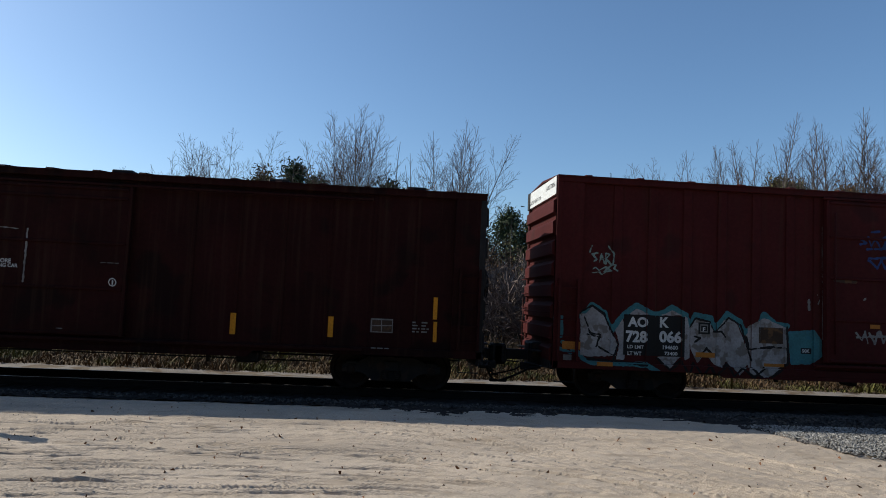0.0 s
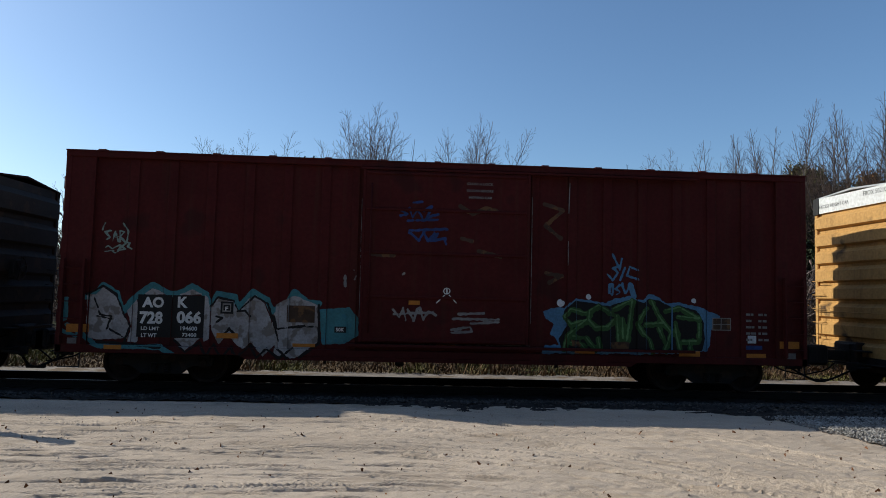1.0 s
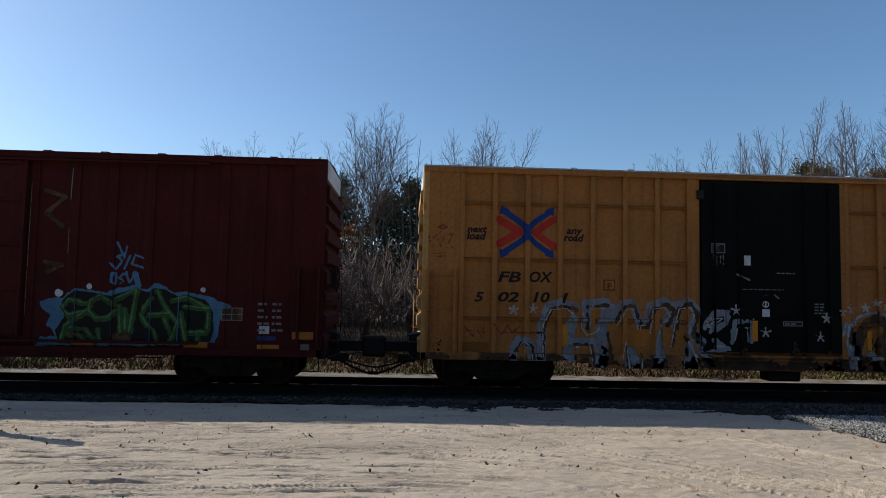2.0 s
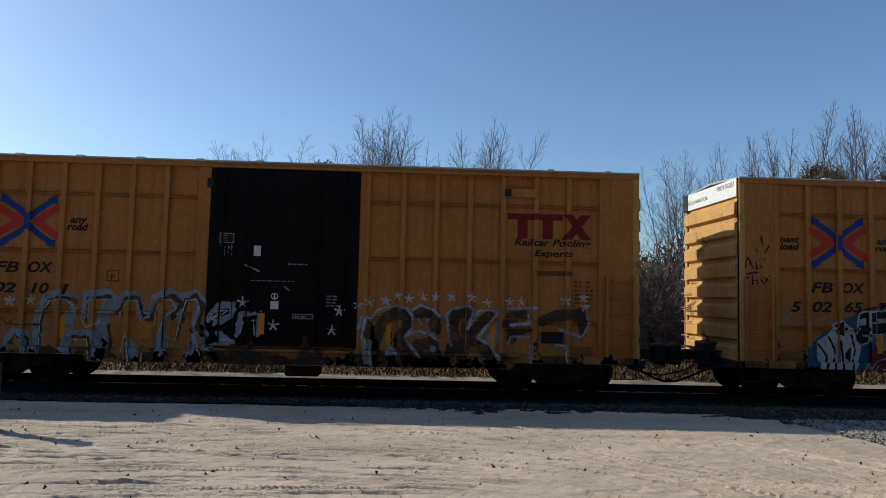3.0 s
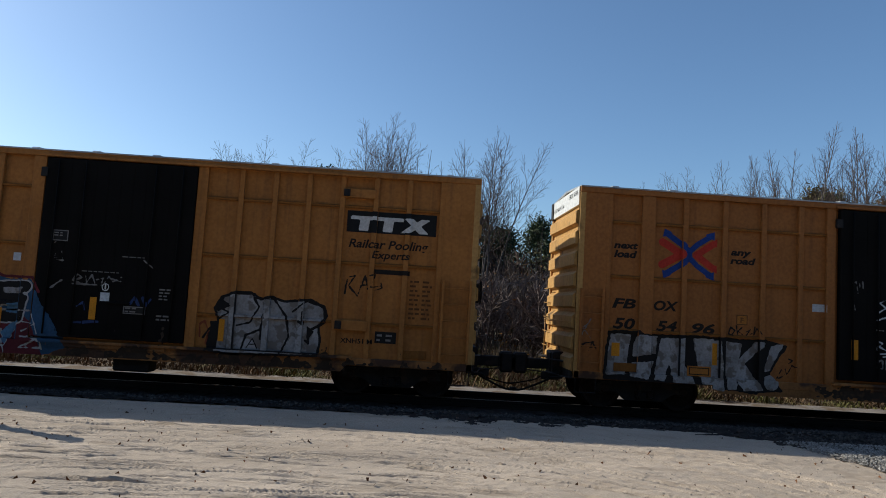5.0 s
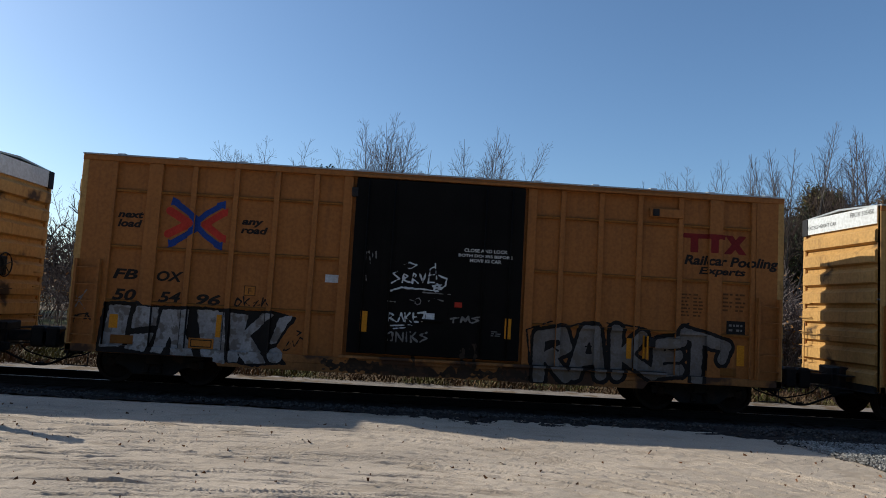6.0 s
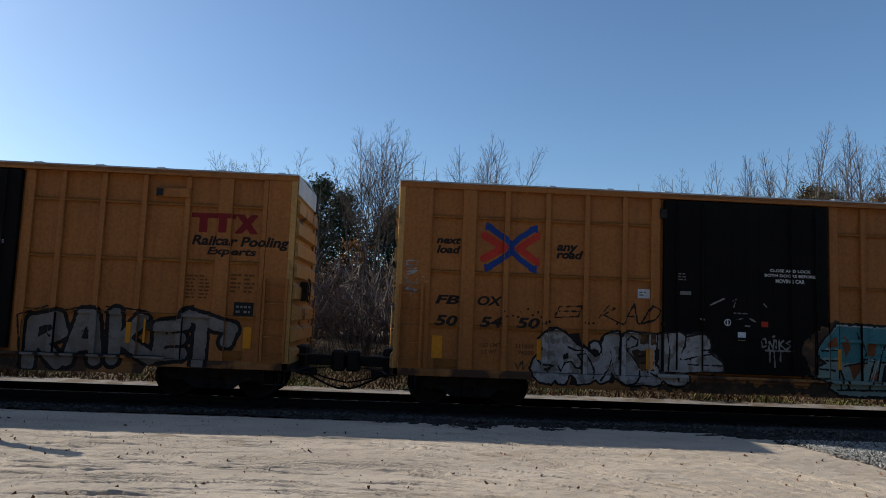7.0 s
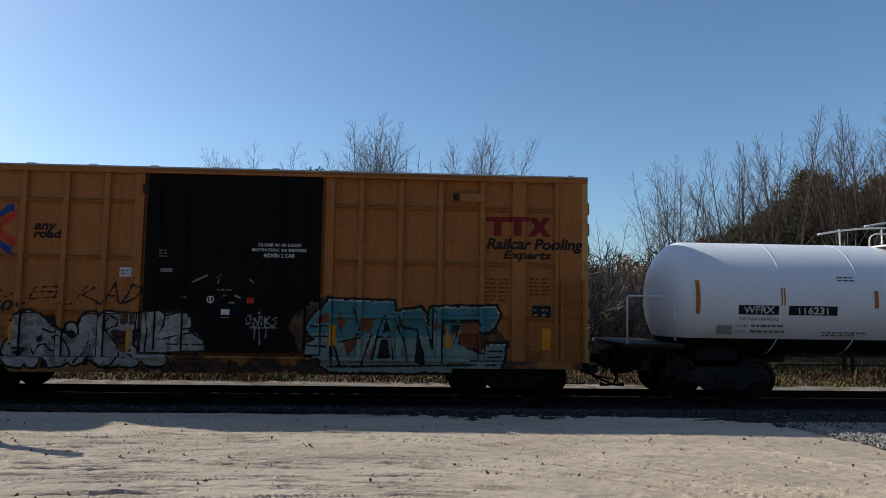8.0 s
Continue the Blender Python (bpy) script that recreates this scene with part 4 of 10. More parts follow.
def bushy_tree(seed, height, width, mat, label, name="pine_tree", group="evergreens", leaves=16, clumps=230):
    """Full rounded crown of many leafy sprays on limbs, uneven and open at the rim."""
    rng = random.Random(seed)
    r2 = np.random.default_rng(seed)
    tree = thing(name, label, "tree", group)
    v, f = [], []
    top = Vector((rng.uniform(-0.3, 0.3), rng.uniform(-0.3, 0.3), height))
    tube_rows(v, f, [Vector((0, 0, -0.1)), top * 0.5, top * 0.97], [0.17, 0.1, 0.02], 7)
    lumps = [(rng.uniform(0, 6.28), rng.uniform(0.15, 0.95), rng.uniform(0.75, 1.25)) for _ in range(14)]
    centres = []
    for _ in range(clumps):
        a, k = rng.uniform(0, 6.28), rng.random() ** 0.8
        swell = 0.8 + 0.35 * sum(math.exp(-((math.remainder(a - b, 6.283) / 0.6) ** 2 + ((k - c) / 0.14) ** 2)) * e for b, c, e in lumps)
        prof = math.sin(min(1.0, 0.2 + k * 0.86) * math.pi) ** 0.6
        rr = width * prof * swell * rng.uniform(0.72, 1.04)
        z = height * (0.06 + 0.94 * k)
        tip = Vector((math.cos(a) * rr, math.sin(a) * rr, z)) + top * 0.02
        if rng.random() < 0.45:
            tube_rows(v, f, [Vector((0, 0, max(0.3, z - rr * 0.5))), tip * 0.6 + Vector((0, 0, z * 0.36)), tip], [0.03, 0.018, 0.006], 3)
        centres.append(tuple(tip))
    mesh_part("trunk", v, f, BARK, tree)
    lv, lf = leaf_cloud(r2, centres, leaves, (0.34, 0.34, 0.26), (0.12, 0.28), 0.2)
    mesh_part("crown", lv, lf, mat, tree)
    return tree


# the two slim clumps that stand above the train, and slighter ones between
at_place(slim_tree(11, 10.0, 10, 0.15, "slim leafless tree with several pale stems", 0.45, 0.25, 36, 0.6), -1.7, 28.0)
at_place(slim_tree(12, 9.6, 8, 0.12, "slim leafless tree with eight upright stems", 0.45, 0.25, 34, 0.55), 2.8, 28.0)
at_place(slim_tree(13, 8.3, 3, 0.12, "thin leafless grey sapling in the wood", 0.4, 0.4), 0.2, 27.5)
at_place(slim_tree(14, 8.2, 3, 0.16, "thin leafless grey sapling in the wood", 0.4, 0.4), 1.2, 29.0)
at_place(slim_tree(15, 8.1, 4, 0.16, "thin leafless grey sapling in the wood", 0.4, 0.4), -4.2, 29.0)
# bushy crowns to one side
at_place(slim_tree(16, 9.4, 9, 0.36, "spreading leafless tree with a dense round crown", 0.4, 0.25, 40, 0.55), -7.3, 31.0)
at_place(slim_tree(17, 8.6, 7, 0.34, "spreading leafless tree with a dense round crown", 0.4, 0.26, 40, 0.55), -9.2, 32.0)
# tall bare trees beside the evergreens
row = [(12.2, 31, 7.8, 18), (13.4, 33, 8.8, 19), (14.9, 31, 8.0, 28), (16.2, 33, 9.3, 20), (17.6, 32, 9.6, 21), (19.4, 34, 11.2, 22), (21.2, 32, 10.9, 23), (23.0, 34, 12.0, 24), (24.6, 33, 11.8, 25), (26.6, 34, 11.6, 26), (28.8, 33, 11.4, 27)]
for x, y, h, s in row:
    at_place(slim_tree(s, h * 1.1, 4 + s % 3, 0.22, "tall leafless tree before dark evergreens", 0.4, 0.32, 36, 0.55), x, y)
for x, y, h, stems, s in [(8.9, 30, 6.2, 3, 30), (10.3, 29, 5.6, 4, 29), (-12.6, 26.5, 6.4, 3, 31), (-11.2, 25.0, 5.8, 4, 32), (-16.0, 28.0, 6.8, 3, 33), (-6.0, 27.0, 5.4, 3, 34), (5.2, 28.5, 5.6, 3, 35), (7.0, 30.5, 5.8, 3, 36)]:
    at_place(slim_tree(s, h, stems, 0.34, "small leafless tree in the brush", 0.2, 0.28, 42, 0.5), x, y)
for k, (x, y, h, w) in enumerate([(-7.2, 40, 8.4, 1.7), (-5.6, 41, 9.0, 1.9), (-4.2, 40, 8.2, 1.7), (-1.4, 41, 7.4, 2.0), (0.1, 40, 8.0, 2.0), (1.6, 43, 7.4, 2.2), (3.6, 41, 6.9, 2.0), (5.4, 42, 6.4, 2.0), (8.0, 44, 7.3, 1.9), (9.9, 45, 6.8, 1.8)]):
    at_place(bushy_tree(60 + k, h, w, NEEDLE if k % 3 else OLIVE, "dark green pine with a full ragged crown", leaves=34), x, y)
far_rng = random.Random(88)
for k in range(15):
    x = 17.2 + k * 1.25
    h = min(5.0 + 0.85 * k, 9.3) * far_rng.uniform(0.9, 1.04)
    at_place(bushy_tree(80 + k, h, far_rng.uniform(2.0, 2.7), OLIVE if k % 4 else NEEDLE, "broad olive green pine in the far row", leaves=36, clumps=340), x + far_rng.uniform(-0.4, 0.4), far_rng.uniform(38.5, 43))
for k in range(9):
    at_place(bushy_tree(120 + k, far_rng.uniform(3.4, 4.8), far_rng.uniform(1.3, 1.8), OLIVE if k % 2 else DRY_LEAF, "low bushy oak with sparse brown leaves", "oak_tree", "oaks", 7, 110), 5.5 + k * 1.5 + far_rng.uniform(-0.5, 0.5), far_rng.uniform(34, 38))
OAK = [(2.3, 38, 7.6, 1.3), (27.6, 38.5, 9.4, 1.2), (-3.0, 36, 5.2, 1.5), (-6.0, 35, 4.8, 1.6), (33.0, 39, 8.0, 1.6)]
for k, (x, y, h, w) in enumerate(OAK):
    at_place(bushy_tree(100 + k, h, w, DRY_LEAF, "small oak with rusty dry leaves", "oak_tree", "oaks", 8, 120), x, y)


def thicket(name, seed, count, area, size, mat, label, tall=(1.5, 4.0), thick=0.014):
    """Bare shrubs crowded into one tangle."""
    rng = random.Random(seed)
    kinds = []
    for k in range(6):
        v, f = [], []
        for level, pts, rad in branchy(random.Random(seed * 10 + k), (0, 0, -0.05), 1.0, 5, 0.35, 2, thick / 2.6, up=0.3, count=(4, 6), wander=0.16, reach=(0.35, 0.6)):
            tube_rows(v, f, pts, [max(r, 0.0022) for r in rad], 3)
        tri = [t for t in f if len(t) == 4]
        kinds.append((np.array([tuple(p) for p in v]), np.array(tri)))
    V, F, base = [], [], 0
    for _ in range(count):
        v, f = rng.choice(kinds)
        x, y = area(rng)
        a, s = rng.uniform(0, 6.28), rng.uniform(*tall)
        c, d = math.cos(a) * s, math.sin(a) * s
        w = np.stack([v[:, 0] * c - v[:, 1] * d + x, v[:, 0] * d + v[:, 1] * c + y, v[:, 2] * s + float(rise(np.array(x), np.array(y)))], -1)
        V.append(w)
        F.append(f + base)
        base += len(v)
    ob = mesh_part(name, np.concatenate(V).tolist(), np.concatenate(F).tolist(), mat)
    return tagged(ob, label, "shrubs", kind="stuff")


thicket("thicket", 5, 260, lambda r: (r.uniform(-9.5, 34), r.uniform(24.5, 33)), None, SHRUB, "tangle of leafless grey brown shrubs", (2.0, 4.2))
thicket("thicket", 6, 190, lambda r: (r.uniform(-30, 36), r.uniform(33, 44)), None, TWIG, "tangle of leafless reddish brown shrubs", (3.0, 5.6), 0.02)
thicket("thicket", 7, 60, lambda r: (r.uniform(-34, -9.5), r.uniform(25, 40)), None, SHRUB, "tangle of leafless grey brown shrubs", (1.4, 3.0))
r9 = np.random.default_rng(9)


def weeds(name, seed, n, xr, yr, tall, mat, label, patchy=0.0):
    """Blades and stalks in one mesh."""
    rng = np.random.default_rng(seed)
    x, y = rng.uniform(*xr, n), rng.uniform(*yr, n)
    if patchy:
        ok = np.sin(x * 1.7 + np.sin(y * 2)) + np.sin(x * 0.6 + 1.3) > patchy
        x, y = x[ok], y[ok]
    n = len(x)
    z = rise(x, y) - 0.12 * np.clip((23 - y) / 3, 0, 1)
    h = rng.uniform(*tall, n) * (0.7 + 0.3 * np.sin(x * 0.9))
    h = h * (0.35 + 0.65 * rng.uniform(0, 1, n) ** 1.5) * (0.65 + 0.35 * np.sin(x * 3.1 + 2 * np.sin(y * 3.7)))
    a, l = rng.uniform(0, 6.28, n), rng.uniform(0.2, 1.3, n) * h
    w = rng.uniform(0.008, 0.022, n)
    p = np.stack([x, y, z], -1)
    tip = p + np.stack([np.cos(a) * l, np.sin(a) * l, h], -1)
    mid = p + (tip - p) * 0.55 + np.stack([0 * h, 0 * h, 0.1 * h], -1)
    s = np.stack([-np.sin(a) * w, np.cos(a) * w, 0 * w], -1)
    v = np.stack([p - s, p + s, mid + s, mid - s, tip], 1).reshape(-1, 3)
    k = 5 * np.arange(n)
    f = [(b, b + 1, b + 2, b + 3) for b in k] + [(b + 3, b + 2, b + 4) for b in k]
    ob = mesh_part(name, v.tolist(), f, mat)
    return tagged(ob, label, "weeds", kind="stuff")


weeds("dry_grass", 31, 42000, (-26, 28), (19.2, 23.5), (0.2, 0.7), WEED, "strip of dry brown weeds behind the railway")
weeds("green_brush", 32, 15000, (-22, 22), (21.5, 25.5), (0.4, 1.1), GREEN_WEED, "yellow green brush at the wood's edge", 0.15)
lv, lf = leaf_cloud(r9, [(r9.uniform(-20, 26), r9.uniform(22.5, 34), r9.uniform(0.4, 3.4)) for _ in range(900)], 7, (0.35, 0.35, 0.3), (0.05, 0.11), 0.3)
tagged(mesh_part("dry_leaves", lv, lf, DRY_LEAF), "scattered rusty leaves still hanging in the brush", "leaves", kind="stuff")
# tuft of grass and fallen leaves in the yard
weeds("grass_tuft", 33, 130, (6.75, 7.3), (11.0, 11.7), (0.1, 0.3), WEED, "dry grass tuft at the edge of the gravel")
n = 340
lx, ly = r9.uniform(-8, 8, n), r9.uniform(5.4, 12.6, n)
lv, lf = leaf_cloud(r9, [(a, b, c) for a, b, c in zip(lx, ly, rise(lx, ly) + 0.012)], 1, (0, 0, 0), (0.025, 0.06), 0.35)
tagged(mesh_part("fallen_leaves", (np.array(lv) * [1, 1, 1]).tolist(), lf, LEAF_BROWN), "brown fallen leaves scattered on the sand", "leaves", kind="stuff")
# unseen leafy screen added behind the camera, keeps sky light off the train's side
v, f = [], []
cs = [(r9.uniform(-60, 60), r9.uniform(-22, -14), r9.uniform(0.3, 12)) for _ in range(1500)]
lv, lf = leaf_cloud(r9, cs, 8, (1.0, 0.8, 0.9), (1.2, 2.2), 0.4)
tagged(mesh_part("sky_blocker", lv, lf, NEEDLE), "unseen dark leafy screen added behind the yard to block sky light", "trees", kind="stuff")

# low post added at the yard's left edge, stands in for an unseen shadow caster
bm = boxes((-0.09, 0.09, -0.09, 0.09, -0.1, 0.95), bevel=0.02)
post = part("post", bm, TIE)
tagged(post, "short dark post added beside the yard to cast a shadow on the sand", "post")
post.matrix_world = pose(-6.10, 10.30, -0.18, 2, 1, 12)

# ---- lettering and graffiti on the cars ----
def spray(name, base, rough=0.55, vary=0.12, second=None, patch=0.0):
    return material(name, base, rough, vary=vary, scale=2.2, fine=22, bump=0.0, second=second, patch=patch, patch_scale=5.0, streak=0.08)


INK = dict(
    white=spray("white_spray", (0.42, 0.42, 0.42), second=(0.3, 0.29, 0.28), patch=0.4),
    silver=spray("silver_spray", (0.31, 0.3, 0.295), vary=0.25, second=(0.16, 0.14, 0.125), patch=0.5),
    black=spray("black_spray", (0.006, 0.006, 0.007)),
    soot=spray("dark_brown_spray", (0.055, 0.032, 0.02), vary=0.4, second=(0.11, 0.055, 0.022), patch=0.5),
    teal=spray("teal_spray", (0.05, 0.18, 0.2), vary=0.2, second=(0.035, 0.15, 0.19), patch=0.3),
    pale_teal=spray("pale_teal_spray", (0.19, 0.255, 0.225), vary=0.2, second=(0.16, 0.23, 0.21), patch=0.4),
    blue=spray("blue_spray", (0.022, 0.075, 0.15), vary=0.2),
    sky=spray("sky_blue_spray", (0.075, 0.18, 0.29), vary=0.2),
    pale=spray("pale_blue_spray", (0.22, 0.25, 0.29), vary=0.2, second=(0.17, 0.15, 0.14), patch=0.4),
    green=spray("green_spray", (0.03, 0.085, 0.022), vary=0.25),
    lime=spray("light_green_spray", (0.1, 0.2, 0.08), vary=0.25),
    dirt=spray("sooty_dirt", (0.035, 0.022, 0.014), vary=0.4, second=(0.075, 0.04, 0.02), patch=0.45),
    dull_silver=spray("dull_silver_spray", (0.18, 0.16, 0.145), vary=0.2, second=(0.14, 0.115, 0.09), patch=0.45),
    umber=spray("orange_brown_spray", (0.17, 0.055, 0.018), vary=0.25),
    wine=spray("wine_red_spray", (0.11, 0.012, 0.02), vary=0.25),
    rust=spray("rust_red_marker", (0.22, 0.05, 0.02)),
    faded=spray("faded_blue_spray", (0.02, 0.045, 0.14), vary=0.3),
    grey=spray("grey_marker", (0.12, 0.11, 0.1)),
    letter=spray("black_stencil", (0.012, 0.01, 0.009), vary=0.2),
    brown=spray("brown_stencil", (0.12, 0.05, 0.015), vary=0.2),
    mark=spray("white_stencil", (0.6, 0.6, 0.58)),
    chalk=spray("worn_white_stencil", (0.2, 0.19, 0.18), vary=0.3),
    red=spray("logo_red", (0.45, 0.035, 0.02)),
    deep_red=spray("faded_logo_red", (0.17, 0.01, 0.01)),
    navy=spray("logo_blue", (0.012, 0.045, 0.22)),
    orange=ORANGE, reflector=REFLECT, plate=spray("black_plate", (0.008, 0.009, 0.01)), paper=spray("white_sticker", (0.55, 0.58, 0.6)),
    stop=spray("red_sticker", (0.4, 0.03, 0.015)))


def away(U, Z, pts):
    """Distance from each grid point to a broken line."""
    d = np.full(U.shape, 9.0)
    for (a, b), (c, e) in zip(pts, pts[1:] if len(pts) > 1 else pts):
        x, y = c - a, e - b
        q = np.clip(((U - a) * x + (Z - b) * y) / max(x * x + y * y, 1e-9), 0, 1)
        d = np.minimum(d, np.hypot(U - a - q * x, Z - b - q * y))
    return d


def within(U, Z, pts):
    """Distance inside (+) or outside (-) a closed outline."""
    odd = np.zeros(U.shape, bool)
    n = len(pts)
    for i in range(n):
        (a, b), (c, e) = pts[i], pts[(i + 1) % n]
        if b != e:
            odd ^= ((b > Z) != (e > Z)) & (U < (c - a) * (Z - b) / (e - b) + a)
    return np.where(odd, 1, -1) * away(U, Z, pts + pts[:1])


GRAIN = np.random.default_rng(77).normal(size=(64, 64))


def rough_edge(U, Z, size):
    u, v = U / size + 500, Z / size + 500
    i, j = np.floor(u).astype(int), np.floor(v).astype(int)
    a, b = u - i, v - j
    g = lambda p, q: GRAIN[p % 64, q % 64]
    return (g(i, j) * (1 - a) + g(i + 1, j) * a) * (1 - b) + (g(i, j + 1) * (1 - a) + g(i + 1, j + 1) * a) * b


def islands(inside):
    """Number the separate patches of paint on a grid, cell by cell."""
    mask = inside[:-1, :-1] | inside[1:, :-1] | inside[1:, 1:] | inside[:-1, 1:]
    across = inside[1:-1, :-1] | inside[1:-1, 1:]
    along = inside[:-1, 1:-1] | inside[1:, 1:-1]
    mark = np.full(mask.shape, -1)
    n = 0
    for i, j in zip(*np.nonzero(mask)):
        if mark[i, j] >= 0:
            continue
        mark[i, j] = n
        todo = [(i, j)]
        while todo:
            p, q = todo.pop()
            for a, b, joined in ((p + 1, q, p < across.shape[0] and across[p, q]), (p - 1, q, p > 0 and across[p - 1, q]), (p, q + 1, q < along.shape[1] and along[p, q]), (p, q - 1, q > 0 and along[p, q - 1])):
                if joined and mark[a, b] < 0:
                    mark[a, b] = n
                    todo.append((a, b))
        n += 1
    return mark


def daub(car, surface, name, ink, layer, shapes, cell=0.025, fuzz=0.008, label=""):
    """One coat of paint on a car's near side. A shape is ('line', width, points) or ('fill', growth, points); surface(u, z) tells how far the sheet lies from the post line."""
    P = np.array([p for s in shapes for p in s[2]])
    m = max(s[1] for s in shapes) + 3 * cell
    us = np.arange(P[:, 0].min() - m, P[:, 0].max() + m, cell)
    zs = np.arange(P[:, 1].min() - m, P[:, 1].max() + m, cell)
    U, Z = np.meshgrid(us, zs, indexing="ij")
    F = np.full(U.shape, -9.0)
    for kind, w, pts in shapes:
        F = np.maximum(F, w / 2 - away(U, Z, pts) if kind == "line" else within(U, Z, pts) + w)
    F = F + fuzz * rough_edge(U, Z, 0.05) + 0.6 * fuzz * rough_edge(U, Z, 0.2)
    # nothing below the car's lower edge
    F = np.where((Z < 0.5) & (surface(U, Z) > PANEL - 1e-6), -9.0, F)
    depth = surface(U[:-1, :-1] + cell / 2, Z[:-1, :-1] + cell / 2)
    inside = F > 0
    ni, nj = F.shape
    part_of = islands(inside)
    pieces = collections.defaultdict(lambda: ([], [], {}))

    def put_solid(pts, key):
        verts, faces, known = pieces[key]
        ring = []
        for p in pts:
            k = (round(p[0], 4), round(p[1], 4), round(p[2], 4))
            if k not in known:
                known[k] = len(verts)
                verts.append(p)
            if known[k] not in ring:
                ring.append(known[k])
        if len(ring) > 2:
            faces.append(tuple(ring))

    def put_face(pts, y, key):
        put_solid([(u, y, z) for u, z in pts], key)

    def put_run(a, b, j, y):
        put_face([(us[k], zs[j]) for k in range(a, b + 1)] + [(us[k], zs[j + 1]) for k in range(b, a - 1, -1)], y, part_of[a, j])

    lift = 0.003 + 0.002 * layer
    for j in range(nj - 1):
        run = None
        for i in range(ni - 1):
            k = (inside[i, j], inside[i + 1, j], inside[i + 1, j + 1], inside[i, j + 1])
            y = depth[i, j] - lift
            if all(k):
                if run and abs(run[1] - y) < 1e-6:
                    run = (run[0], y, i + 1)
                else:
                    if run:
                        put_run(run[0], run[2], j, run[1])
                    run = (i, y, i + 1)
                continue
            if run:
                put_run(run[0], run[2], j, run[1])
                run = None
            if any(k):
                c = [(us[i], zs[j], F[i, j]), (us[i + 1], zs[j], F[i + 1, j]), (us[i + 1], zs[j + 1], F[i + 1, j + 1]), (us[i], zs[j + 1], F[i, j + 1])]
                out = []
                for a, b in zip(c, c[1:] + c[:1]):
                    if a[2] > 0:
                        out.append((a[0], a[1]))
                    if (a[2] > 0) != (b[2] > 0):
                        t = a[2] / (a[2] - b[2])
                        out.append((a[0] + (b[0] - a[0]) * t, a[1] + (b[1] - a[1]) * t))
                if len(out) > 2:
                    put_face(out, y, part_of[i, j])
        if run:
            put_run(run[0], run[2], j, run[1])
    # paint on the sides of posts and rails
    def painted(p, q, a, b):
        """The stretch of a grid edge that is covered, from values a and b at its ends."""
        k = a / (a - b) if (a > 0) != (b > 0) else 0.0
        return (p if a > 0 else p + (q - p) * k), (q if b > 0 else p + (q - p) * k)

    for i, j in zip(*np.nonzero((inside[1:-1, :-1] | inside[1:-1, 1:]) & (np.abs(depth[:-1] - depth[1:]) > 1e-6))):
        a, b, u = depth[i, j] - lift, depth[i + 1, j] - lift, us[i + 1]
        p, q = painted(zs[j], zs[j + 1], F[i + 1, j], F[i + 1, j + 1])
        put_solid([(u, a, p), (u, b, p), (u, b, q), (u, a, q)], part_of[i, j])
    for i, j in zip(*np.nonzero((inside[:-1, 1:-1] | inside[1:, 1:-1]) & (np.abs(depth[:, :-1] - depth[:, 1:]) > 1e-6))):
        a, b, z = depth[i, j] - lift, depth[i, j + 1] - lift, zs[j + 1]
        p, q = painted(us[i], us[i + 1], F[i, j + 1], F[i + 1, j + 1])
        put_solid([(p, a, z), (q, a, z), (q, b, z), (p, b, z)], part_of[i, j])
    rows = sorted(pieces.values(), key=lambda q: -len(q[0]))
    obs = [mesh_part(name, v, f, INK[ink], car, label) for v, f, known in rows[:24]]
    if len(rows) > 24:
        v, f = [], []
        for a, b, known in rows[24:]:
            f += [tuple(i + len(v) for i in q) for q in b]
            v += a
        tagged(mesh_part(name + "_specks", v, f, INK[ink], car), kind="stuff")
    return obs


def face_of(rel):
    def face(u, z):
        return PANEL - rel.out(u, z)
    face.cuts = sorted({r[0] for r in rel.rows} | {r[1] for r in rel.rows})
    return face


WRITING = []


def write(car, surface, text, ink, u, z, height, width, slant=0.0, heavy=0.0, name="lettering", layer=1, cuts=()):
    """A line of lettering from (u, z), of given capital height and overall length, laid on the sheet."""
    cu = bpy.data.curves.new(name, "FONT")
    cu.body, cu.shear, cu.offset, cu.resolution_u = text, slant, heavy * 1.5 + 0.012, 3
    WRITING.append((new("tmp", cu), car, surface, ink, u, z, height, width, name, layer, cuts))


def write_all():
    """Turn the waiting lines into meshes."""
    graph = bpy.context.evaluated_depsgraph_get()
    found = [bpy.data.meshes.new_from_object(row[0].evaluated_get(graph)) for row in WRITING]
    for me, (tmp, car, surface, ink, u, z, height, width, name, layer, cuts) in zip(found, WRITING):
        cu = tmp.data
        bpy.data.objects.remove(tmp)
        bpy.data.curves.remove(cu)
        bm = bmesh.new()
        bm.from_mesh(me)
        bpy.data.meshes.remove(me)
        bmesh.ops.triangulate(bm, faces=bm.faces[:])
        x0, x1 = min(v.co.x for v in bm.verts), max(v.co.x for v in bm.verts)
        k = height / 0.69
        for v in bm.verts:
            v.co = Vector((u + (v.co.x - x0) / (x1 - x0) * width, 0, z + v.co.y * k))
        for c in cuts:
            if u < c < u + width:
                bmesh.ops.bisect_plane(bm, geom=bm.verts[:] + bm.edges[:] + bm.faces[:], plane_co=(c, 0, 0), plane_no=(1, 0, 0))
        verts, faces = [], []
        for f in bm.faces:
            c = f.calc_center_median()
            y = float(surface(np.array(c.x), np.array(c.z))) - 0.003 - 0.002 * layer
            b = len(verts)
            p = [(v.co.x, y, v.co.z) for v in f.verts]
            n = (Vector(p[1]) - Vector(p[0])).cross(Vector(p[2]) - Vector(p[0]))
            verts += p if n.y < 0 else p[::-1]
            faces.append(tuple(range(b, b + len(p))))
        bm.free()
        mesh_part(name, verts, faces, INK[ink], car)


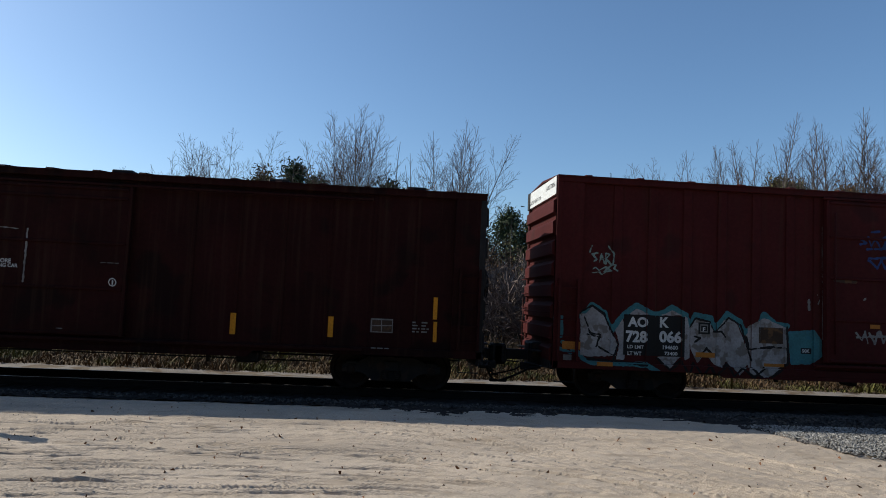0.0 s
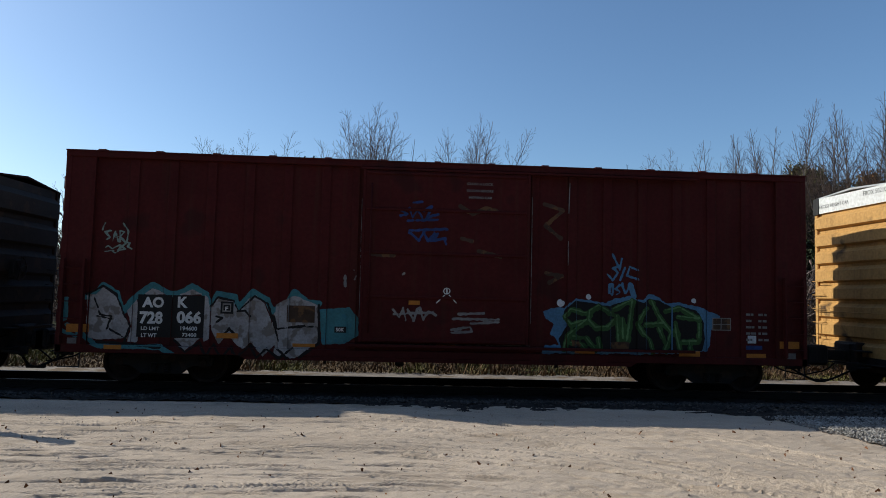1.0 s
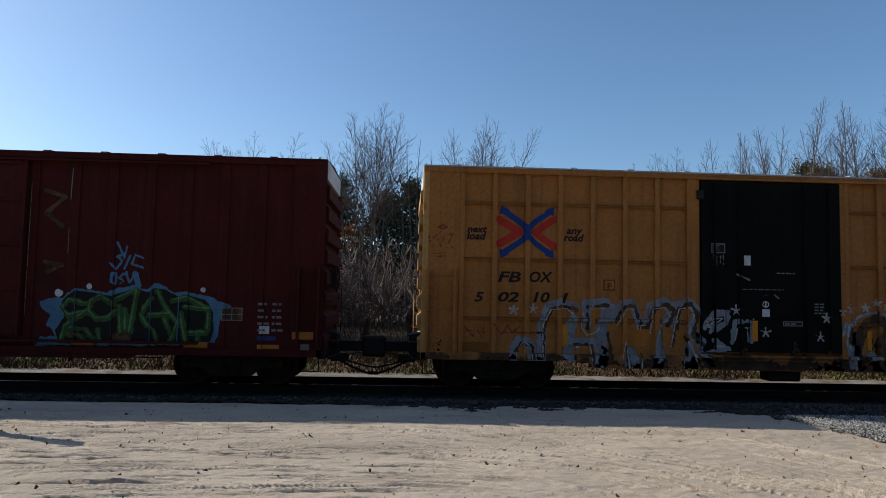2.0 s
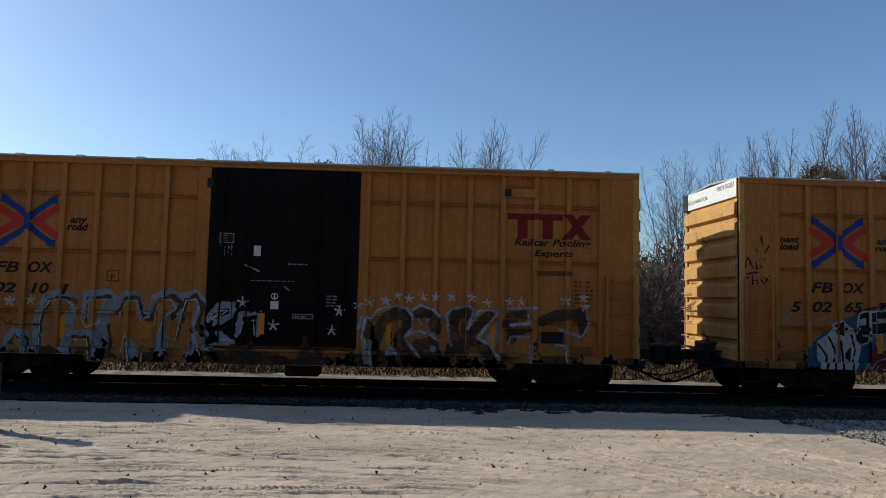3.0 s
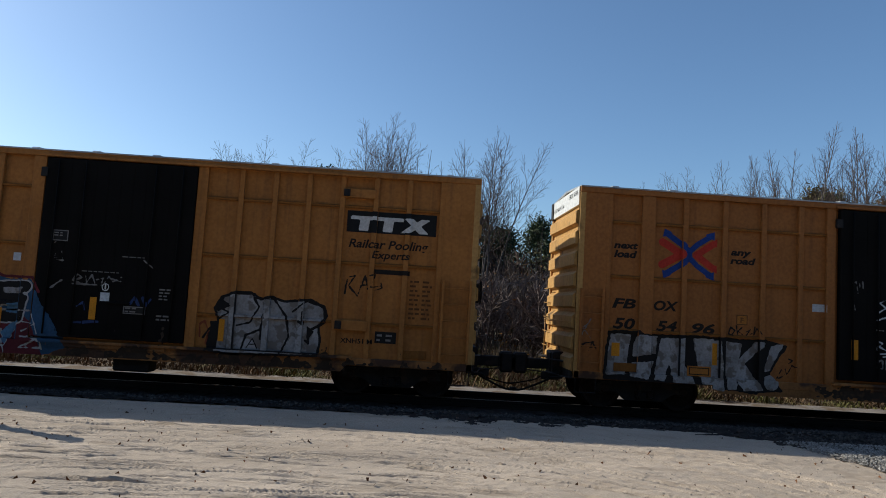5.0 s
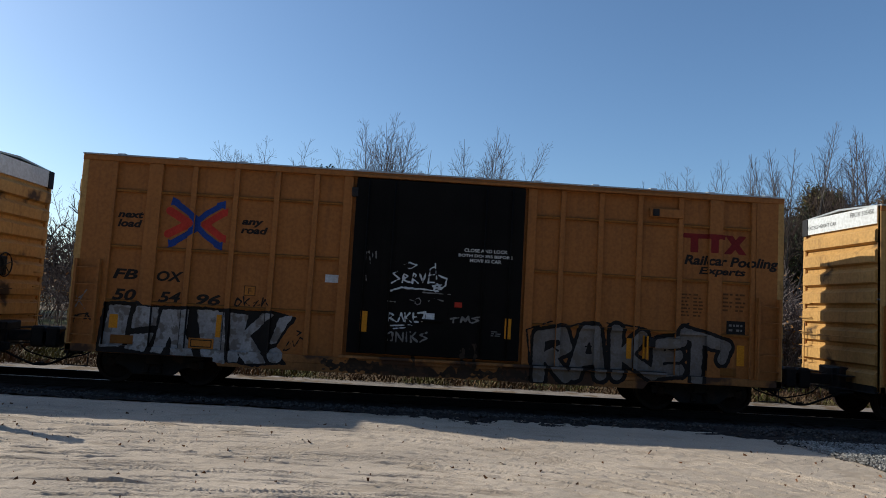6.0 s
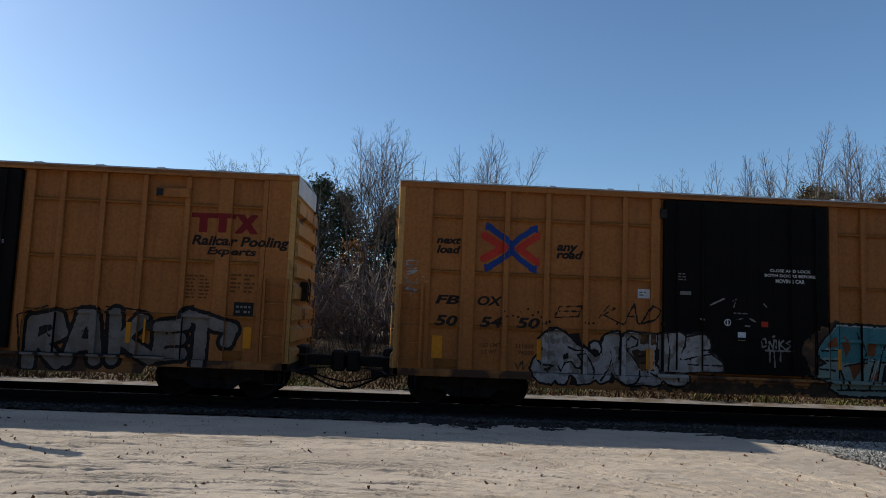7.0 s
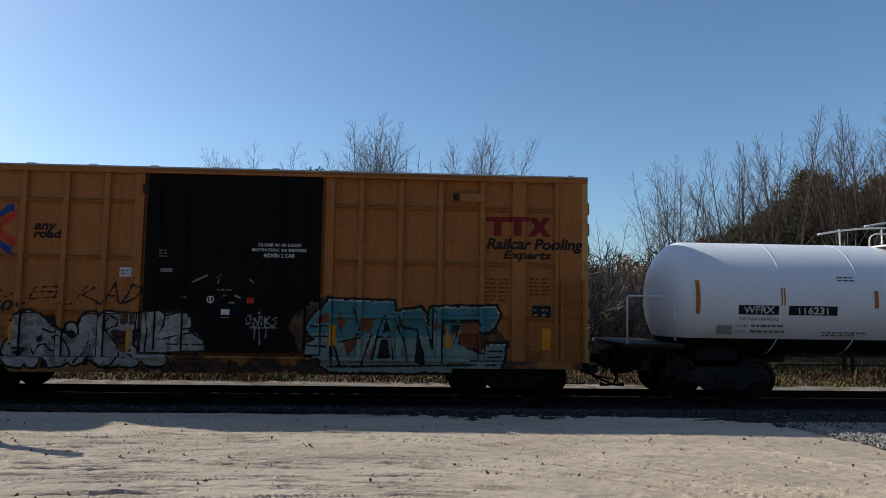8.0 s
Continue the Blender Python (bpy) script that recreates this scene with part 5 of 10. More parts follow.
def cuts_of(rel):
    return sorted({r[0] for r in rel.rows} | {r[1] for r in rel.rows})


def strip(car, surface, ink, u0, u1, z0, z1, name="patch", layer=2, thick=0.002):
    """A stuck-on plate or painted block, split where the sheet steps."""
    us = [u0] + [c for c in surface.cuts if u0 + 1e-4 < c < u1 - 1e-4] + [u1]
    bm = bmesh.new()
    for a, b in zip(us, us[1:]):
        if b - a > 1e-4:
            y = float(surface(np.array((a + b) / 2), np.array((z0 + z1) / 2))) - 0.002 - 0.002 * layer
            box(bm, a, b, y - thick, y, z0, z1)
    return part(name, bm, INK[ink], car)


def small_print(car, surface, ink, u, z, width, rows, step, high, seed, columns=1, name="small_print"):
    """Rows of print too small to read, as short bars."""
    rng = random.Random(seed)
    bm = bmesh.new()
    for r in range(rows):
        for c in range(columns):
            a = u + c * width / columns
            end = a + width / columns * rng.uniform(0.55, 0.85)
            while a < end - 0.03:
                w = rng.uniform(0.05, 0.14)
                y = float(surface(np.array(a + w / 2), np.array(z - r * step))) - 0.014
                box(bm, a, min(end, a + w), y - 0.001, y, z - r * step - high / 2, z - r * step + high / 2)
                a += w + 0.03
    return tagged(part(name, bm, INK[ink], car), kind="stuff")


def arrows(car, rel, u0, u1, z0, z1):
    """The crossed blue and red arrows of the fleet's emblem."""
    s = face_of(rel)
    w, h = u1 - u0, z1 - z0
    P = lambda *q: [(u0 + a * w, z0 + b * h) for a, b in q]
    daub(car, s, "emblem", "red", 1, [("line", 0.17, P((0.02, 0.74), (0.38, 0.5), (0.02, 0.26))), ("line", 0.15, P((0.95, 0.76), (0.64, 0.5), (0.95, 0.24)))] + [("fill", 0.0, P((0.8, c - d), (1.02, c + 1.2 * d), (1.02, c - 0.6 * d))) for c, d in ((0.76, 0.1), (0.24, -0.1))], fuzz=0.002)
    daub(car, s, "emblem", "navy", 2, [("line", 0.13, P((0.1, 0.92), (0.36, 0.72), (0.48, 0.6), (0.51, 0.5), (0.48, 0.4), (0.36, 0.28), (0.1, 0.08))), ("line", 0.12, P((0.52, 0.57), (0.66, 0.73), (0.92, 0.93))), ("line", 0.12, P((0.52, 0.43), (0.66, 0.27), (0.92, 0.07))),
                                       ("fill", 0.0, P((0.05, 1.03), (0.02, 0.84), (0.2, 0.95))), ("fill", 0.0, P((0.05, -0.03), (0.02, 0.16), (0.2, 0.05))), ("fill", 0.0, P((0.97, 1.02), (0.8, 0.95), (0.97, 0.83))), ("fill", 0.0, P((0.97, -0.02), (0.8, 0.05), (0.97, 0.17)))], fuzz=0.002)


def emblem_bars(car, rel, u0, u1, z0, z1, ink, slant=0.0, layer=1):
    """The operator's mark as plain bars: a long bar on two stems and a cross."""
    s = face_of(rel)
    w, h = u1 - u0, z1 - z0
    P = lambda *q: [(u0 + a * w + slant * b * h, z0 + b * h) for a, b in q]
    daub(car, s, "emblem", ink, layer, [("fill", 0, P((0, 0.75), (0, 1), (0.66, 1), (0.66, 0.75))), ("fill", 0, P((0.12, 0), (0.12, 0.9), (0.24, 0.9), (0.24, 0))), ("fill", 0, P((0.42, 0), (0.42, 0.9), (0.54, 0.9), (0.54, 0))),
                                    ("fill", 0, P((0.64, 0), (0.76, 0), (1, 1), (0.88, 1))), ("fill", 0, P((0.66, 1), (0.78, 1), (1, 0), (0.88, 0)))], fuzz=0.002)


def star(u, z, r):
    return [("line", 0.035, [(u, z), (u + r * math.cos(a), z + r * math.sin(a))]) for a in (0.3, 1.56, 2.8, 4.1, 5.3)]


def grime(car, rel, seed, spans):
    """Splashed road dirt and worn-off paint along the sill, in ragged patches."""
    rng = random.Random(seed)
    shapes = []
    for a, b in spans:
        u = a
        while u < b:
            w = rng.uniform(0.25, 0.9)
            shapes.append(("fill", 0.0, [(u, 0.38), (u + 0.05, 0.38 + rng.uniform(0.08, 0.3)), (u + w * 0.6, 0.4 + rng.uniform(0.08, 0.26)), (u + w, 0.38)]))
            if rng.random() < 0.4:
                shapes.append(("line", rng.uniform(0.02, 0.06), [(u + w * 0.3, 0.5), (u + w * 0.3 + rng.uniform(-0.03, 0.03), rng.uniform(0.7, 1.2))]))
            u += w * rng.uniform(0.6, 1.4)
    daub(car, face_of(rel), "dirt", "dirt", 0, shapes, fuzz=0.05, label="dark splashed dirt")


for dirty, relief, seed, spans in ((car_a, rel_a, 61, ((0.2, 15.3),)), (car_a, rel_a, 62, ((8.8, 15.2),)), (car_b, rel_b, 63, ((0.3, 1.6), (7.0, 15.2))), (car_c, rel_c, 64, ((5.4, 9.9),)), (car_d, rel_d, 65, ((5.2, 9.4),))):
    grime(dirty, relief, seed, spans)
# red boxcar
coat = []
coat.append(("line", 0.13, [(0.59, 1.66), (0.73, 1.71), (0.89, 1.92), (1.17, 1.74), (1.32, 1.34), (1.51, 1.61), (1.64, 1.74), (1.9, 1.95), (2.27, 1.77), (2.44, 1.76), (2.74, 1.94), (3.04, 1.77), (3.13, 1.48), (3.28, 1.79), (3.64, 1.73), (3.71, 1.49), (4.02, 1.85), (4.33, 1.68), (4.44, 1.44), (4.75, 1.59), (4.89, 1.87), (5.13, 1.7), (5.11, 1.67), (5.43, 1.63)]))
coat.append(("fill", 0.0, [(0.0, 1.66), (0.22, 1.65), (0.22, 1.17), (0.11, 1.12), (0.02, 1.24)]))
coat.append(("line", 0.1, [(0.22, 1.07), (0.54, 0.88), (0.72, 0.71), (0.88, 0.64), (2.14, 0.64), (2.48, 0.45)]))
coat.append(("fill", 0.0, [(5.43, 1.51), (6.09, 1.56), (6.29, 1.33), (6.3, 0.96), (6.0, 0.78), (5.53, 0.77)]))
coat.append(("line", 0.07, [(0.08, 0.97), (0.41, 0.84)]))
daub(red_car, face_of(red_rel), "graffiti", "teal", 0, coat, label="teal outline of a graffiti piece")
coat = []
coat.append(("fill", 0.0, [(0.59, 1.72), (0.73, 1.71), (0.89, 1.88), (1.16, 1.73), (1.33, 1.35), (1.49, 1.1), (1.44, 0.81), (0.81, 0.77), (0.63, 0.81)]))
coat.append(("fill", 0.0, [(1.42, 1.37), (1.61, 1.68), (1.66, 0.73), (1.46, 0.74), (1.51, 1.07)]))
coat.append(("fill", 0.0, [(2.99, 1.79), (3.08, 1.72), (3.16, 1.41), (3.14, 0.82), (3.02, 0.76)]))
coat.append(("fill", 0.0, [(1.71, 1.73), (1.9, 1.88), (2.25, 1.75)]))
coat.append(("fill", 0.0, [(2.44, 1.74), (2.74, 1.87), (3.0, 1.76)]))
coat.append(("fill", 0.0, [(2.37, 0.83), (2.95, 0.84), (2.64, 0.55)]))
coat.append(("fill", 0.0, [(3.15, 1.52), (3.28, 1.72), (3.62, 1.66), (3.73, 1.43), (3.93, 1.71), (4.09, 1.78), (4.27, 1.61), (4.41, 1.27), (4.59, 0.8), (4.29, 0.48), (4.15, 0.65), (4.01, 0.78), (3.88, 0.64), (3.71, 0.71), (3.5, 0.98), (3.34, 0.7), (3.17, 1.04)]))
coat.append(("fill", 0.0, [(4.48, 1.41), (4.75, 1.48), (4.89, 1.76), (5.12, 1.63), (5.13, 1.36), (5.15, 0.53), (4.87, 0.46), (4.63, 0.73), (4.45, 1.17)]))
coat.append(("fill", 0.0, [(4.64, 1.66), (4.91, 1.79), (5.41, 1.6), (5.45, 0.81), (4.96, 0.47), (4.53, 0.52), (4.51, 1.59)]))
daub(red_car, face_of(red_rel), "graffiti", "silver", 1, coat, label="silver white graffiti fill")
coat = []
coat.append(("line", 0.035, [(0.71, 1.66), (0.86, 1.29), (1.09, 1.26), (1.0, 0.99)]))
coat.append(("line", 0.03, [(0.79, 1.26), (1.29, 1.17)]))
coat.append(("line", 0.03, [(1.07, 0.99), (1.4, 0.81)]))
coat.append(("line", 0.045, [(1.32, 1.37), (1.49, 1.08), (1.39, 0.73)]))
coat.append(("line", 0.05, [(2.4, 0.8), (2.68, 0.54), (2.94, 0.76), (3.11, 0.46), (3.24, 0.73), (3.42, 0.43), (3.61, 0.67), (3.75, 0.44), (4.02, 0.72), (4.16, 0.45), (4.36, 0.65), (4.63, 0.45), (4.9, 0.67)]))
coat.append(("line", 0.05, [(3.7, 1.43), (3.88, 1.45), (3.97, 1.33)]))
coat.append(("line", 0.045, [(3.26, 1.31), (3.39, 1.28), (3.26, 1.18)]))
coat.append(("line", 0.04, [(3.41, 0.87), (3.55, 1.06), (3.66, 0.95)]))
coat.append(("line", 0.045, [(3.15, 1.52), (3.28, 1.72), (3.62, 1.65), (3.73, 1.43), (4.06, 1.76), (4.34, 1.61), (4.48, 1.2), (4.6, 0.8)]))
coat.append(("line", 0.045, [(4.48, 1.34), (4.55, 1.07), (5.14, 1.15)]))
coat.append(("line", 0.05, [(0.58, 1.72), (0.89, 1.9), (1.16, 1.73), (1.33, 1.35)]))
coat.append(("line", 0.05, [(5.43, 1.61), (5.46, 0.79), (5.06, 0.48)]))
coat.append(("line", 0.03, [(4.65, 1.09), (5.39, 1.14)]))
coat.append(("line", 0.06, [(0.81, 0.72), (2.14, 0.64)]))
coat.append(("line", 0.05, [(4.6, 0.65), (4.8, 0.47)]))
daub(red_car, face_of(red_rel), "graffiti", "black", 2, coat, cell=0.02, label="black graffiti lines")
strip(red_car, face_of(red_rel), "plate", 1.62, 3.02, 0.84, 1.74, "number_panel", 3)
write(red_car, face_of(red_rel), "AO", "mark", 1.71, 1.48, 0.2, 0.46, 0, 0.02, layer=4, cuts=cuts_of(red_rel))
write(red_car, face_of(red_rel), "K", "mark", 2.45, 1.49, 0.21, 0.21, 0, 0.02, layer=4, cuts=cuts_of(red_rel))
write(red_car, face_of(red_rel), "728", "mark", 1.67, 1.14, 0.23, 0.49, 0, 0.02, layer=4, cuts=cuts_of(red_rel))
write(red_car, face_of(red_rel), "066", "mark", 2.44, 1.16, 0.23, 0.52, 0, 0.02, layer=4, cuts=cuts_of(red_rel))
write(red_car, face_of(red_rel), "LD LMT", "mark", 1.71, 0.99, 0.07, 0.38, 0, 0.01, layer=4, cuts=cuts_of(red_rel))
write(red_car, face_of(red_rel), "194600", "mark", 2.53, 1.0, 0.08, 0.35, 0, 0.01, layer=4, cuts=cuts_of(red_rel))
write(red_car, face_of(red_rel), "LT WT", "mark", 1.72, 0.84, 0.08, 0.32, 0, 0.01, layer=4, cuts=cuts_of(red_rel))
write(red_car, face_of(red_rel), "73400", "mark", 2.57, 0.87, 0.07, 0.3, 0, 0.01, layer=4, cuts=cuts_of(red_rel))
strip(red_car, face_of(red_rel), "plate", 3.35, 3.62, 1.37, 1.63, "plate", 3)
strip(red_car, face_of(red_rel), "chalk", 3.39, 3.57, 1.41, 1.59, "plate", 4)
strip(red_car, face_of(red_rel), "plate", 3.41, 3.55, 1.44, 1.56, "plate", 5)
write(red_car, face_of(red_rel), "F", "mark", 3.45, 1.44, 0.08, 0.06, 0, 0.01, layer=6, cuts=cuts_of(red_rel))
strip(red_car, face_of(red_rel), "plate", 5.78, 6.03, 1.02, 1.15, "plate", 3)
write(red_car, face_of(red_rel), "50K", "mark", 5.81, 1.05, 0.07, 0.18, 0, 0.01, layer=4, cuts=cuts_of(red_rel))
strip(red_car, face_of(red_rel), "soot", 4.76, 5.35, 1.22, 1.58, "patch", 3)
strip(red_car, face_of(red_rel), "orange", 0.21, 0.64, 0.92, 1.09, "reflector", 5)
strip(red_car, face_of(red_rel), "orange", 1.0, 1.36, 0.58, 0.67, "reflector", 5)
strip(red_car, face_of(red_rel), "orange", 3.29, 3.74, 0.85, 0.96, "reflector", 5)
strip(red_car, face_of(red_rel), "orange", 4.9, 5.38, 0.7, 0.77, "reflector", 5)
strip(red_car, face_of(red_rel), "orange", 7.98, 8.4, 0.73, 0.81, "reflector", 5)
strip(red_car, face_of(red_rel), "orange", 11.03, 11.48, 0.68, 0.78, "reflector", 5)
strip(red_car, face_of(red_rel), "orange", 13.37, 13.86, 0.66, 0.78, "reflector", 5)
strip(red_car, face_of(red_rel), "orange", 14.91, 15.37, 0.59, 0.75, "reflector", 5)
strip(red_car, face_of(red_rel), "orange", 15.65, 16.1, 0.88, 1.04, "reflector", 5)
strip(red_car, face_of(red_rel), "orange", 7.36, 7.6, 1.66, 1.75, "reflector", 5)
strip(red_car, face_of(red_rel), "chalk", 0.24, 0.43, 0.68, 0.8, "patch", 2)
strip(red_car, face_of(red_rel), "chalk", 15.83, 16.02, 0.64, 0.78, "patch", 2)
strip(red_car, face_of(red_rel), "paper", 14.94, 15.15, 0.98, 1.15, "patch", 2)
strip(red_car, face_of(red_rel), "faded", 14.9, 15.29, 0.84, 0.93, "patch", 2)
coat = []
coat.append(("fill", 0, [(10.32, 1.58), (10.61, 1.67), (10.8, 1.67), (11.04, 1.89), (11.55, 1.82), (11.74, 1.81), (11.93, 1.91), (12.25, 1.98), (12.38, 1.92), (12.57, 1.88), (12.69, 2.01), (12.89, 1.97), (13.14, 1.82), (13.34, 1.86), (13.66, 1.8), (13.85, 1.75), (14.17, 1.63), (14.34, 1.57), (14.13, 1.32), (14.08, 0.94), (13.98, 0.79), (13.08, 0.7), (10.31, 0.67), (10.37, 0.84), (10.68, 0.87), (10.62, 0.99), (10.49, 1.11), (10.55, 1.3), (10.36, 1.42)]))
daub(red_car, face_of(red_rel), "graffiti", "sky", 0, coat, fuzz=0.015, label="blue background of a green graffiti piece")
coat = []
coat.append(("fill", 0, [(10.8, 1.64), (11.05, 1.84), (11.55, 1.77), (11.8, 1.74), (12.06, 1.82), (12.31, 1.91), (12.57, 1.82), (12.72, 1.93), (12.95, 1.88), (13.21, 1.74), (13.4, 1.79), (13.79, 1.67), (13.95, 1.44), (13.98, 1.06), (13.91, 0.79), (10.75, 0.72), (10.68, 0.99), (10.86, 1.3), (10.77, 1.49)]))
daub(red_car, face_of(red_rel), "graffiti", "black", 1, coat, label="black body of a graffiti piece")
coat = []
coat.append(("line", 0.12, [(11.3, 1.55), (10.95, 1.64), (10.8, 1.46), (10.95, 1.29), (11.3, 1.4)]))
coat.append(("line", 0.12, [(11.3, 1.4), (10.88, 1.06), (10.81, 0.77)]))
coat.append(("line", 0.12, [(10.99, 1.04), (11.31, 1.01), (11.51, 0.76)]))
coat.append(("line", 0.12, [(10.96, 0.9), (11.18, 0.88), (11.28, 0.76)]))
coat.append(("line", 0.12, [(11.86, 1.56), (11.58, 1.73), (11.38, 1.6), (11.35, 1.4), (11.51, 1.23), (11.78, 1.26), (11.91, 1.41)]))
coat.append(("line", 0.12, [(11.91, 1.66), (12.21, 1.81), (12.34, 1.87), (12.29, 1.52), (12.22, 0.95)]))
coat.append(("line", 0.12, [(11.98, 1.49), (12.03, 0.95)]))
coat.append(("line", 0.12, [(12.11, 1.44), (12.13, 1.0)]))
coat.append(("line", 0.12, [(12.64, 1.71), (12.44, 1.35), (12.57, 1.13), (12.72, 1.01), (12.8, 0.74)]))
coat.append(("line", 0.12, [(12.76, 1.87), (12.93, 1.54), (13.21, 1.17), (13.08, 0.77)]))
coat.append(("line", 0.12, [(12.63, 1.33), (13.03, 1.38)]))
coat.append(("line", 0.12, [(13.08, 1.65), (13.4, 1.72), (13.85, 1.48), (13.34, 1.52)]))
coat.append(("line", 0.12, [(13.29, 1.4), (13.34, 1.05), (13.41, 0.78)]))
coat.append(("line", 0.12, [(12.93, 1.26), (13.06, 0.99)]))
coat.append(("line", 0.12, [(13.47, 0.98), (13.8, 0.98)]))
coat.append(("line", 0.12, [(13.62, 0.98), (13.66, 0.81)]))
coat.append(("line", 0.12, [(13.85, 1.37), (13.85, 1.06)]))
coat.append(("line", 0.12, [(11.56, 1.01), (11.61, 0.79)]))
daub(red_car, face_of(red_rel), "graffiti", "green", 2, coat, fuzz=0.015, label="green graffiti letters")
coat = []
coat.append(("line", 0.03, [(11.29, 1.57), (10.93, 1.66), (10.79, 1.49), (10.94, 1.32), (11.29, 1.43)]))
coat.append(("line", 0.03, [(11.29, 1.43), (10.87, 1.08), (10.79, 0.8)]))
coat.append(("line", 0.03, [(10.98, 1.06), (11.29, 1.03), (11.5, 0.79)]))
coat.append(("line", 0.03, [(10.94, 0.92), (11.17, 0.9), (11.27, 0.78)]))
coat.append(("line", 0.03, [(11.84, 1.59), (11.56, 1.75), (11.36, 1.63), (11.34, 1.43), (11.49, 1.26), (11.77, 1.29), (11.9, 1.44)]))
coat.append(("line", 0.03, [(11.89, 1.69), (12.2, 1.83), (12.32, 1.9), (12.28, 1.55), (12.2, 0.98)]))
coat.append(("line", 0.03, [(11.97, 1.52), (12.01, 0.97)]))
coat.append(("line", 0.03, [(12.1, 1.47), (12.11, 1.02)]))
coat.append(("line", 0.03, [(12.63, 1.73), (12.43, 1.38), (12.56, 1.16), (12.71, 1.04), (12.79, 0.77)]))
coat.append(("line", 0.03, [(12.75, 1.9), (12.91, 1.56), (13.2, 1.2), (13.07, 0.8)]))
coat.append(("line", 0.03, [(12.62, 1.36), (13.02, 1.4)]))
coat.append(("line", 0.03, [(13.07, 1.68), (13.39, 1.75), (13.84, 1.51), (13.32, 1.55)]))
coat.append(("line", 0.03, [(13.27, 1.42), (13.32, 1.07), (13.4, 0.8)]))
coat.append(("line", 0.03, [(12.91, 1.29), (13.04, 1.02)]))
coat.append(("line", 0.03, [(13.45, 1.0), (13.79, 1.01)]))
coat.append(("line", 0.03, [(13.61, 1.01), (13.64, 0.83)]))
coat.append(("line", 0.03, [(13.84, 1.4), (13.84, 1.08)]))
coat.append(("line", 0.03, [(11.55, 1.04), (11.6, 0.82)]))
daub(red_car, face_of(red_rel), "graffiti", "lime", 3, coat, cell=0.02)
coat = []
coat.append(("fill", 0, [(11.84, 0.94), (12.27, 0.95), (12.24, 0.75), (11.89, 0.75)]))
coat.append(("fill", 0, [(10.95, 0.97), (11.13, 0.95), (11.18, 0.83), (10.98, 0.83)]))
daub(red_car, face_of(red_rel), "graffiti", "soot", 4, coat)
coat = []
coat.append(("line", 0.045, [(11.87, 2.89), (12.03, 2.56)]))
coat.append(("line", 0.045, [(12.08, 2.79), (12.03, 2.54)]))
coat.append(("line", 0.045, [(11.74, 2.44), (11.88, 2.31), (12.0, 2.49), (11.87, 2.57), (12.05, 2.64)]))
coat.append(("line", 0.045, [(12.05, 2.32), (12.15, 2.59)]))
coat.append(("line", 0.045, [(12.44, 2.55), (12.26, 2.62), (12.19, 2.42), (12.44, 2.34)]))
coat.append(("line", 0.045, [(11.8, 2.21), (11.78, 2.01), (11.88, 1.99), (11.88, 2.21), (11.8, 2.21)]))
coat.append(("line", 0.045, [(12.03, 2.21), (11.94, 2.12), (12.04, 2.05), (11.96, 1.99)]))
coat.append(("line", 0.045, [(12.09, 2.24), (12.15, 2.02)]))
coat.append(("line", 0.045, [(12.18, 2.02), (12.28, 2.25), (12.36, 2.0)]))
coat.append(("line", 0.12, [(12.28, 2.22), (12.36, 1.95)]))
daub(red_car, face_of(red_rel), "graffiti", "sky", 1, coat, cell=0.02, label="small sky blue tag")
coat = []
coat.append(("line", 0.12, [(11.33, 1.93), (11.33, 1.93)]))
coat.append(("line", 0.16, [(10.71, 1.78), (10.71, 1.78)]))
coat.append(("line", 0.11, [(13.72, 1.9), (13.72, 1.9)]))
daub(red_car, face_of(red_rel), "graffiti", "paper", 2, coat)
coat = []
coat.append(("line", 0.028, [(1.22, 3.25), (1.35, 3.08), (1.33, 2.84), (1.17, 2.7)]))
coat.append(("line", 0.028, [(0.8, 3.1), (0.85, 3.24)]))
coat.append(("line", 0.028, [(0.99, 3.08), (0.85, 3.05), (0.97, 2.94), (0.83, 2.84)]))
coat.append(("line", 0.028, [(1.02, 2.84), (1.07, 3.07), (1.14, 2.85)]))
coat.append(("line", 0.028, [(1.08, 2.94), (1.14, 2.96)]))
coat.append(("line", 0.028, [(1.17, 2.85), (1.16, 3.09), (1.26, 3.06), (1.18, 2.96), (1.29, 2.84)]))
coat.append(("line", 0.028, [(1.33, 2.84), (1.4, 2.83), (1.35, 2.74), (1.44, 2.7)]))
coat.append(("line", 0.028, [(0.85, 2.69), (0.94, 2.76), (1.02, 2.69), (1.17, 2.78), (1.31, 2.69), (0.85, 2.63)]))
coat.append(("line", 0.028, [(1.01, 2.65), (1.09, 2.61), (1.15, 2.65)]))
daub(red_car, face_of(red_rel), "graffiti", "pale_teal", 0, coat, cell=0.018, label="thin pale tag")
coat = []
coat.append(("line", 0.05, [(7.12, 3.71), (7.29, 3.62), (7.13, 3.59)]))
coat.append(("line", 0.05, [(7.32, 3.76), (7.39, 3.55), (7.5, 3.73), (7.6, 3.56)]))
coat.append(("line", 0.05, [(7.63, 3.7), (7.81, 3.81), (7.7, 3.56), (7.95, 3.64)]))
coat.append(("line", 0.05, [(7.29, 3.48), (7.95, 3.52)]))
coat.append(("line", 0.05, [(7.4, 3.88), (7.6, 3.9)]))
coat.append(("line", 0.05, [(7.33, 3.24), (7.54, 3.04), (7.64, 3.25), (7.74, 3.04), (7.88, 3.22)]))
coat.append(("line", 0.05, [(7.95, 3.22), (7.81, 3.04), (8.12, 3.12), (8.14, 2.95)]))
coat.append(("line", 0.05, [(7.33, 3.27), (8.15, 3.32)]))
